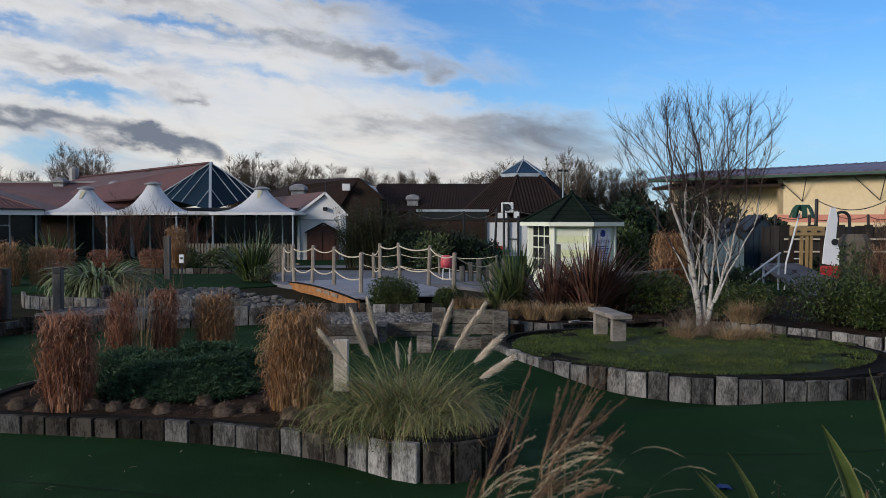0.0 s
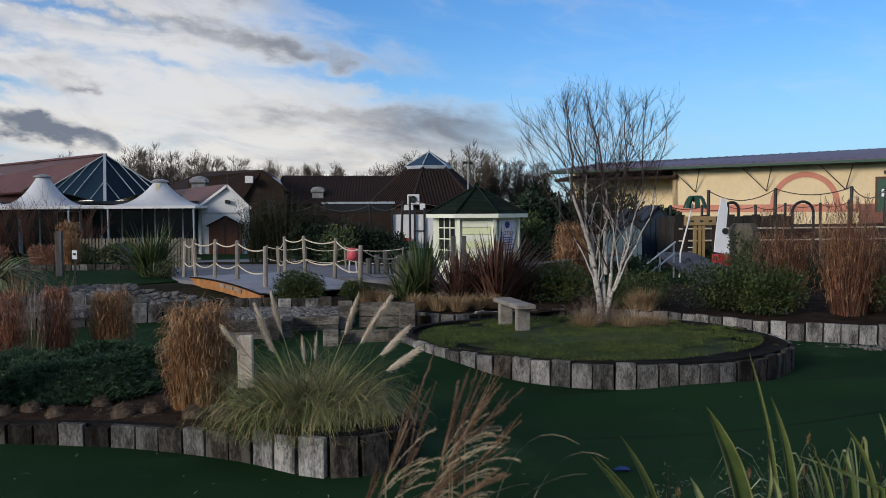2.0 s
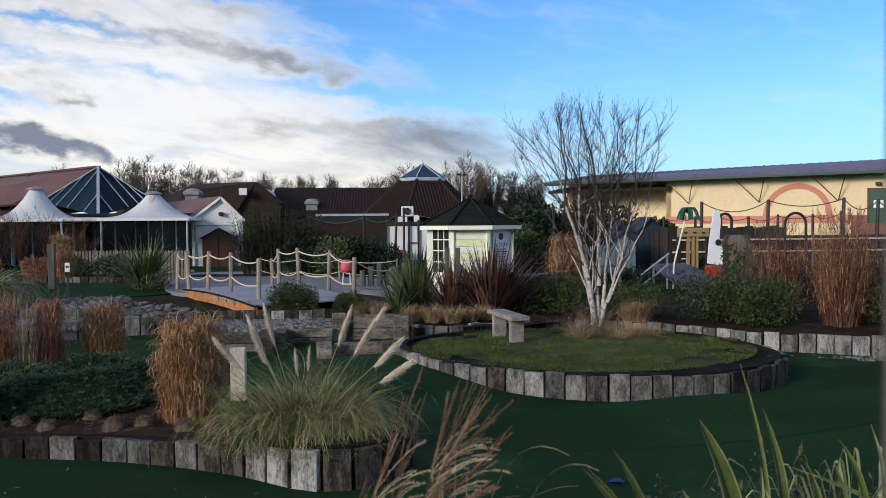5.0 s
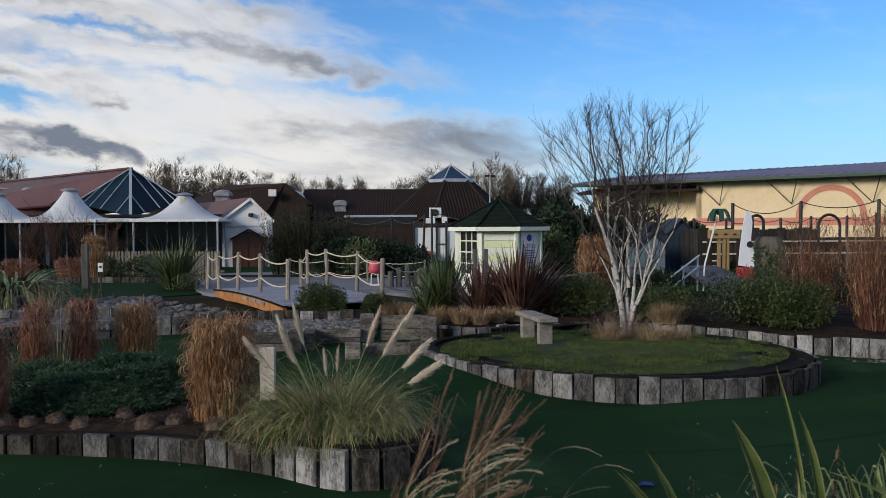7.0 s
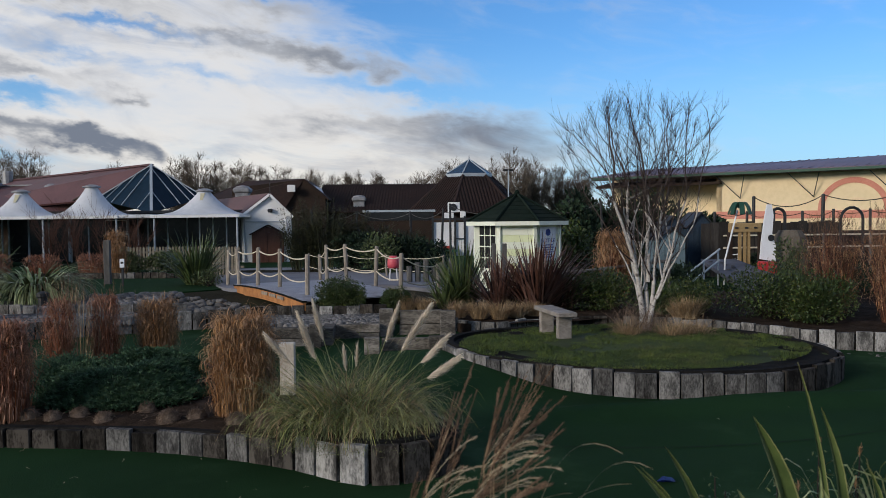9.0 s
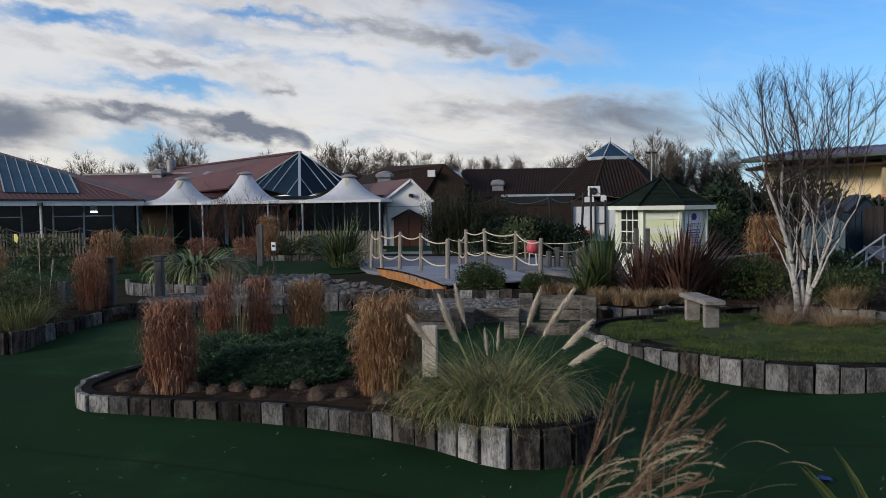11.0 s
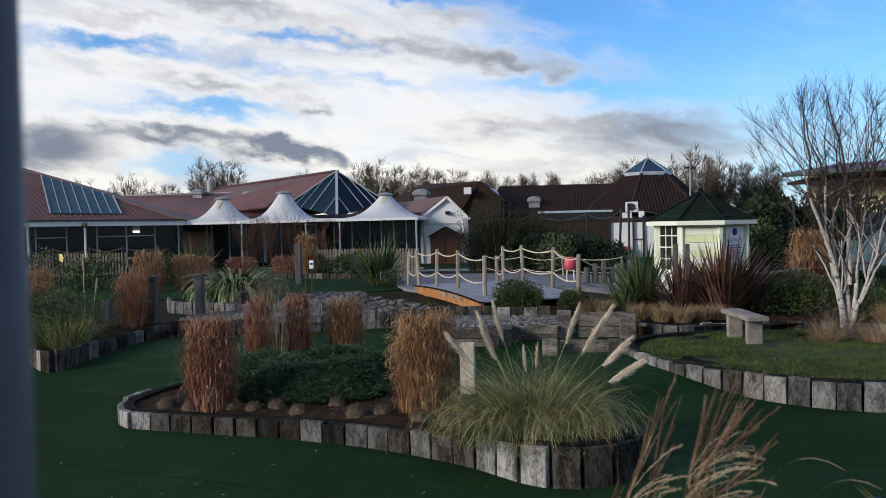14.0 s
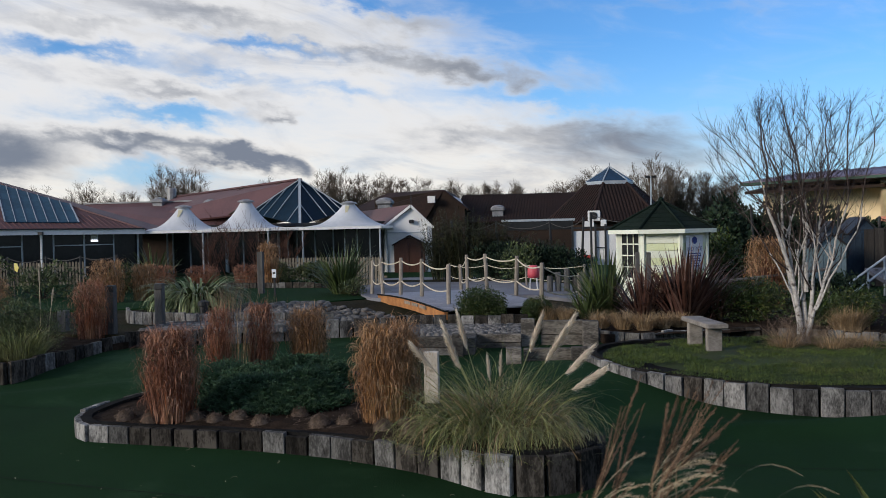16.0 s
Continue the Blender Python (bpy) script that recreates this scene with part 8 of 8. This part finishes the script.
for x, y in ((2.72, 19.4), (2.48, 19.5)):
    p = thing("timber_post", (x, y, 0.35), "short grey post before the kiosk door", "post", "square posts")
    part("post", Shape().box(-0.05, 0.05, -0.05, 0.05, 0, 1.25, 0.008), GREY_WOOD, p)

for i, (x, y, rx, rz) in enumerate(((11.4, 24.9, 0.7, 0.75), (12.6, 24.6, 0.9, 0.8), (14.2, 24.2, 1.0, 0.8), (8.1, 22.6, 0.8, 0.65), (7.2, 20.6, 0.9, 0.6), (11.2, 18.6, 1.3, 0.8), (16.2, 24.0, 1.2, 0.9))):
    leafy(x, y, 0.2, rx, rx * 0.8, rz, CONIFER, 480 + i, label="low dark evergreen filling the play garden", count=1800, leaf=0.08, group="screen shrubs", lumps=10)

# ---- posts that frame the view ----
for x, y, mat, label in ((0.231, 0.233, BROWN_POLE, "close brown timber fence post"), (-0.238, 0.238, GREY_POLE, "close dark grey metal fence post")):
    p = thing("fence_post", (x, y, 0.0), label, "post", "near posts")
    part("post", Shape().tube([(0, 0, -0.05), (0, 0, 3.2)], 0.03, 24), mat, p, flat=False)

# ---- plants close to the camera ----
def bezier(a, b, c, n=7):
    a, b, c = Vector(a), Vector(b), Vector(c)
    return [a * (1 - t) ** 2 + b * (2 * t * (1 - t)) + c * t * t for t in np.linspace(0, 1, n)]


rnd = random.Random(501)
near_grass = thing("silver_grass", (0.15, 1.42, 0.0), "tall dead silver grass with feathery brown heads", "grass")
NG = Vector((0.15, 1.42, 0.0))
HEADS = [((0.07, 1.40, 1.74), (0.135, 1.40, 1.91)), ((0.10, 1.42, 1.73), (0.15, 1.42, 1.87)), ((0.17, 1.40, 1.78), (0.205, 1.40, 1.91)), ((0.18, 1.38, 1.78), (0.265, 1.38, 1.92)), ((0.19, 1.42, 1.78), (0.235, 1.42, 1.91)),
         ((0.21, 1.40, 1.80), (0.295, 1.40, 1.885)), ((0.13, 1.37, 1.69), (0.205, 1.37, 1.79)), ((0.15, 1.44, 1.70), (0.23, 1.44, 1.74)), ((0.23, 1.40, 1.76), (0.30, 1.40, 1.83)), ((0.20, 1.36, 1.72), (0.28, 1.36, 1.77)), ((0.02, 1.40, 1.64), (0.05, 1.40, 1.74))]
for a, b in HEADS:
    a, b = Vector(a) - NG, Vector(b) - NG
    root = Vector((rnd.uniform(-0.1, 0.12), rnd.uniform(-0.1, 0.1), 0))
    stem = part("stem", Shape().tube(bezier(root, Vector((a.x - 0.25 * (b.x - a.x), a.y, a.z * 0.6)), a, 8) + [a.lerp(b, 0.6)], [0.0015] * 7 + [0.0012, 0.0007], 5), TAN_GRASS, near_grass)
    sh, pale = Shape(), Shape()
    axis = b - a
    side0 = Vector((axis.z, 0, -axis.x)).normalized()
    for k in range(17):
        loose = k > 11
        foot = a.lerp(b, rnd.uniform(-0.55, 0.1) if loose else rnd.uniform(-0.4, 0.45))
        out = (rnd.uniform(0.2, 0.5) if loose else rnd.gauss(0.02, 0.05)) * axis.length
        tip = foot + axis * rnd.uniform(0.55, 0.95) + side0 * out + Vector((0, rnd.uniform(-0.03, 0.03), 0))
        if loose:
            tip = foot + axis * rnd.uniform(0.35, 0.6) + side0 * out + Vector((0, rnd.uniform(-0.03, 0.03), 0))
        mid = foot.lerp(tip, 0.55) + axis * (0.16 if loose else 0.03) + side0 * (out * -0.1)
        line = bezier(foot, mid, tip, 6)
        into = pale if loose else sh
        into.tube(line, [0.0005] * 5 + [0.0003], 3, cap=False)
        for _ in range(120):
            t = rnd.uniform(0.05, 1.0)
            p = line[min(int(t * 5), 4)].lerp(line[min(int(t * 5) + 1, 5)], t * 5 % 1.0 if t < 1 else 1)
            d = (tip - foot).normalized() * rnd.uniform(0.8, 1.4) + Vector((rnd.gauss(0, 0.28), rnd.gauss(0, 0.28), rnd.gauss(0, 0.28)))
            q = p + d.normalized() * rnd.uniform(0.004, 0.009)
            into.ribbon([tuple(p), tuple(p.lerp(q, 0.5)), tuple(q)], [0.0003, 0.0010, 0.0002], Vector((rnd.gauss(0, 1), rnd.gauss(0, 1), rnd.gauss(0, 1))))
    part("seed_head", sh, SEED_HEAD, stem, "feathery brown seed head")
    part("side_spikelet", pale, PALE_GRASS, stem, "pale silky side filaments")
for pts in ([(0.24, 1.40, 1.62), (0.33, 1.40, 1.745), (0.43, 1.40, 1.735)], [(0.26, 1.40, 1.68), (0.31, 1.40, 1.86), (0.415, 1.40, 1.79)], [(0.05, 1.38, 1.66), (0.11, 1.38, 1.73), (0.19, 1.38, 1.73)], [(0.19, 1.42, 1.66), (0.28, 1.42, 1.72), (0.33, 1.42, 1.715)], [(0.30, 1.37, 1.64), (0.36, 1.37, 1.83), (0.46, 1.37, 1.77)], [(0.12, 1.40, 1.62), (0.17, 1.40, 1.70), (0.27, 1.40, 1.69)]):
    low, mid, tip = (Vector(p) - NG for p in pts)
    line = bezier(Vector((low.x * 0.3, 0, 0)), low * 0.9, low, 5)[:-1] + bezier(low, mid, tip, 9)
    sh = Shape().ribbon([tuple(p) for p in line], [0.004] * 8 + [0.0035, 0.003, 0.0025, 0.002, 0.0008], (0.3, -0.6, 0.75))
    part("leaf", sh, PALE_GRASS, near_grass)


def sword(parent, base, tip, low, width, mat, edge=None, fold=0.35):
    """A stiff folded sword leaf with pale margins, from the ground up to its tip."""
    root = Vector((low[0] + 0.10, low[1] + 0.02, 0)) - base
    low, tip = Vector(low) - base, Vector(tip) - base
    line = bezier(root, low.lerp(root, 0.35) + Vector((0.03, 0, 0.1)), low, 5)[:-1] + [low.lerp(tip, t) + Vector((0.012, 0, 0)) * math.sin(t * 3.1) for t in (0, 0.2, 0.4, 0.6, 0.8, 0.92, 1.0)]
    ws = [0.8, 0.95, 1.0, 1.0, 1.0, 0.95, 0.85, 0.68, 0.42, 0.2, 0.02]
    side, back = Vector((0.92, 0.2, 0.3)).normalized(), Vector((-0.2, 0.95, 0.1))
    sh, ed = Shape(), Shape()
    mid_v = [p + back * (width * fold * w) for p, w in zip(line, ws)]
    for sg in (-1, 1):
        inner = mid_v
        outer = [p + side * (sg * width * 0.42 * w) for p, w in zip(line, ws)]
        rim = [p + side * (sg * width * 0.5 * w) - back * 0.001 for p, w in zip(line, ws)]
        n = len(line)
        sh.add([tuple(p) for p in inner + outer], [(i, i + 1, n + i + 1, n + i) for i in range(n - 1)])
        ed.add([tuple(p) for p in outer + rim], [(i, i + 1, n + i + 1, n + i) for i in range(n - 1)])
    leaf = part("leaf", sh, mat, parent, flat=False)
    part("margin", ed, edge or mat, leaf, "pale yellow margin")


FL = Vector((1.0, 1.75, 0))
near_flax = thing("variegated_flax", tuple(FL), "close green flax with yellow-edged sword leaves", "flax")
SPEARS = [((0.81, 1.75, 1.76), (0.905, 1.75, 1.53), 0.050), ((0.91, 1.75, 1.88), (0.985, 1.75, 1.51), 0.016), ((0.98, 1.78, 1.77), (1.04, 1.78, 1.51), 0.030), ((1.15, 1.75, 1.70), (1.22, 1.75, 1.55), 0.020), ((1.05, 1.72, 1.66), (1.10, 1.72, 1.49), 0.018),
          ((0.61, 1.75, 1.70), (0.70, 1.75, 1.51), 0.022), ((0.54, 1.75, 1.66), (0.655, 1.75, 1.50), 0.020), ((0.565, 1.80, 1.645), (0.68, 1.80, 1.49), 0.015)]
for tip, low, w in SPEARS:
    sword(near_flax, FL, tip, low, w, FLAX_GREEN, FLAX_EDGE)
SPEARS = [((0.76, 1.72, 1.61), (0.79, 1.72, 1.49), 0.028), ((0.95, 1.72, 1.61), (0.965, 1.72, 1.49), 0.024), ((0.985, 1.80, 1.63), (0.975, 1.80, 1.49), 0.02), ((1.23, 1.75, 1.73), (1.27, 1.75, 1.52), 0.018), ((1.03, 1.75, 1.64), (1.24, 1.75, 1.55), 0.016), ((1.10, 1.70, 1.54), (1.26, 1.70, 1.47), 0.02), ((1.30, 1.78, 1.62), (1.22, 1.78, 1.50), 0.022), ((1.17, 1.80, 1.63), (1.20, 1.80, 1.48), 0.02)]
for tip, low, w in SPEARS:
    sword(near_flax, FL, tip, low, w, FLAX_PALE, FLAX_EDGE)
ivy = thing("flowering_shrub", (0.92, 1.95, 0.0), "low leafy shrub with small faded red flower heads", "shrub")
sh, fl, st = Shape(), Shape(), Shape()
for _ in range(46):
    top = Vector((rnd.uniform(-0.16, 0.45), rnd.uniform(-0.1, 0.1), rnd.uniform(1.32, 1.56)))
    if rnd.random() < 0.12:
        top.z += 0.09
    st.tube(bezier((top.x * 0.4, top.y, 0), (top.x * 0.9, top.y, 0.8), top, 5), [0.003, 0.003, 0.0025, 0.002, 0.0015], 4)
    for _ in range(44):
        p = top - Vector((rnd.uniform(-0.025, 0.025), rnd.uniform(-0.02, 0.02), rnd.uniform(0.0, 0.22)))
        d = Vector((rnd.gauss(0, 1), rnd.gauss(0, 1), rnd.gauss(0.3, 0.6))).normalized()
        q = p + d * rnd.uniform(0.010, 0.022)
        sh.ribbon([tuple(p), tuple(p.lerp(q, 0.5)), tuple(q)], [0.001, 0.006, 0.001], d.cross(Vector((rnd.gauss(0, 1), rnd.gauss(0, 1), 1))))
    if rnd.random() < 0.4:
        feather(fl, rnd, top, top + Vector((0, 0, 0.014)), 0.010, 26)
part("stem_mass", st, TWIG, ivy)
part("foliage", sh, OLIVE, ivy)
part("flower_mass", fl, DRY_CURL, ivy, "faded red-brown flowers")

low_flax = thing("arching_flax", (1.28, 1.78, 0.0), "arching cream-striped flax beside the post", "flax")
rnd = random.Random(520)
for k in range(8):
    sh = Shape()
    for _ in range(10):
        az, reach = rnd.uniform(0, 6.28), rnd.uniform(0.22, 0.48)
        d = Vector((math.cos(az), math.sin(az) * 0.7, 0))
        peak, end = rnd.uniform(1.8, 2.06), rnd.uniform(1.30, 1.54)
        line = bezier(d * 0.05, d * (0.05 + reach * 0.45) + Vector((0, 0, peak)), d * reach + Vector((0, 0, end)), 12)
        w = rnd.uniform(0.004, 0.010)
        sh.ribbon([tuple(p) for p in line], [w] * 7 + [w * 0.95, w * 0.85, w * 0.65, w * 0.4, w * 0.06], (-d.y + rnd.gauss(0, 0.3), d.x, rnd.gauss(0, 0.3)))
    part("leaf_fan", sh, FLAX_EDGE if k % 3 == 0 else FLAX_PALE, low_flax)
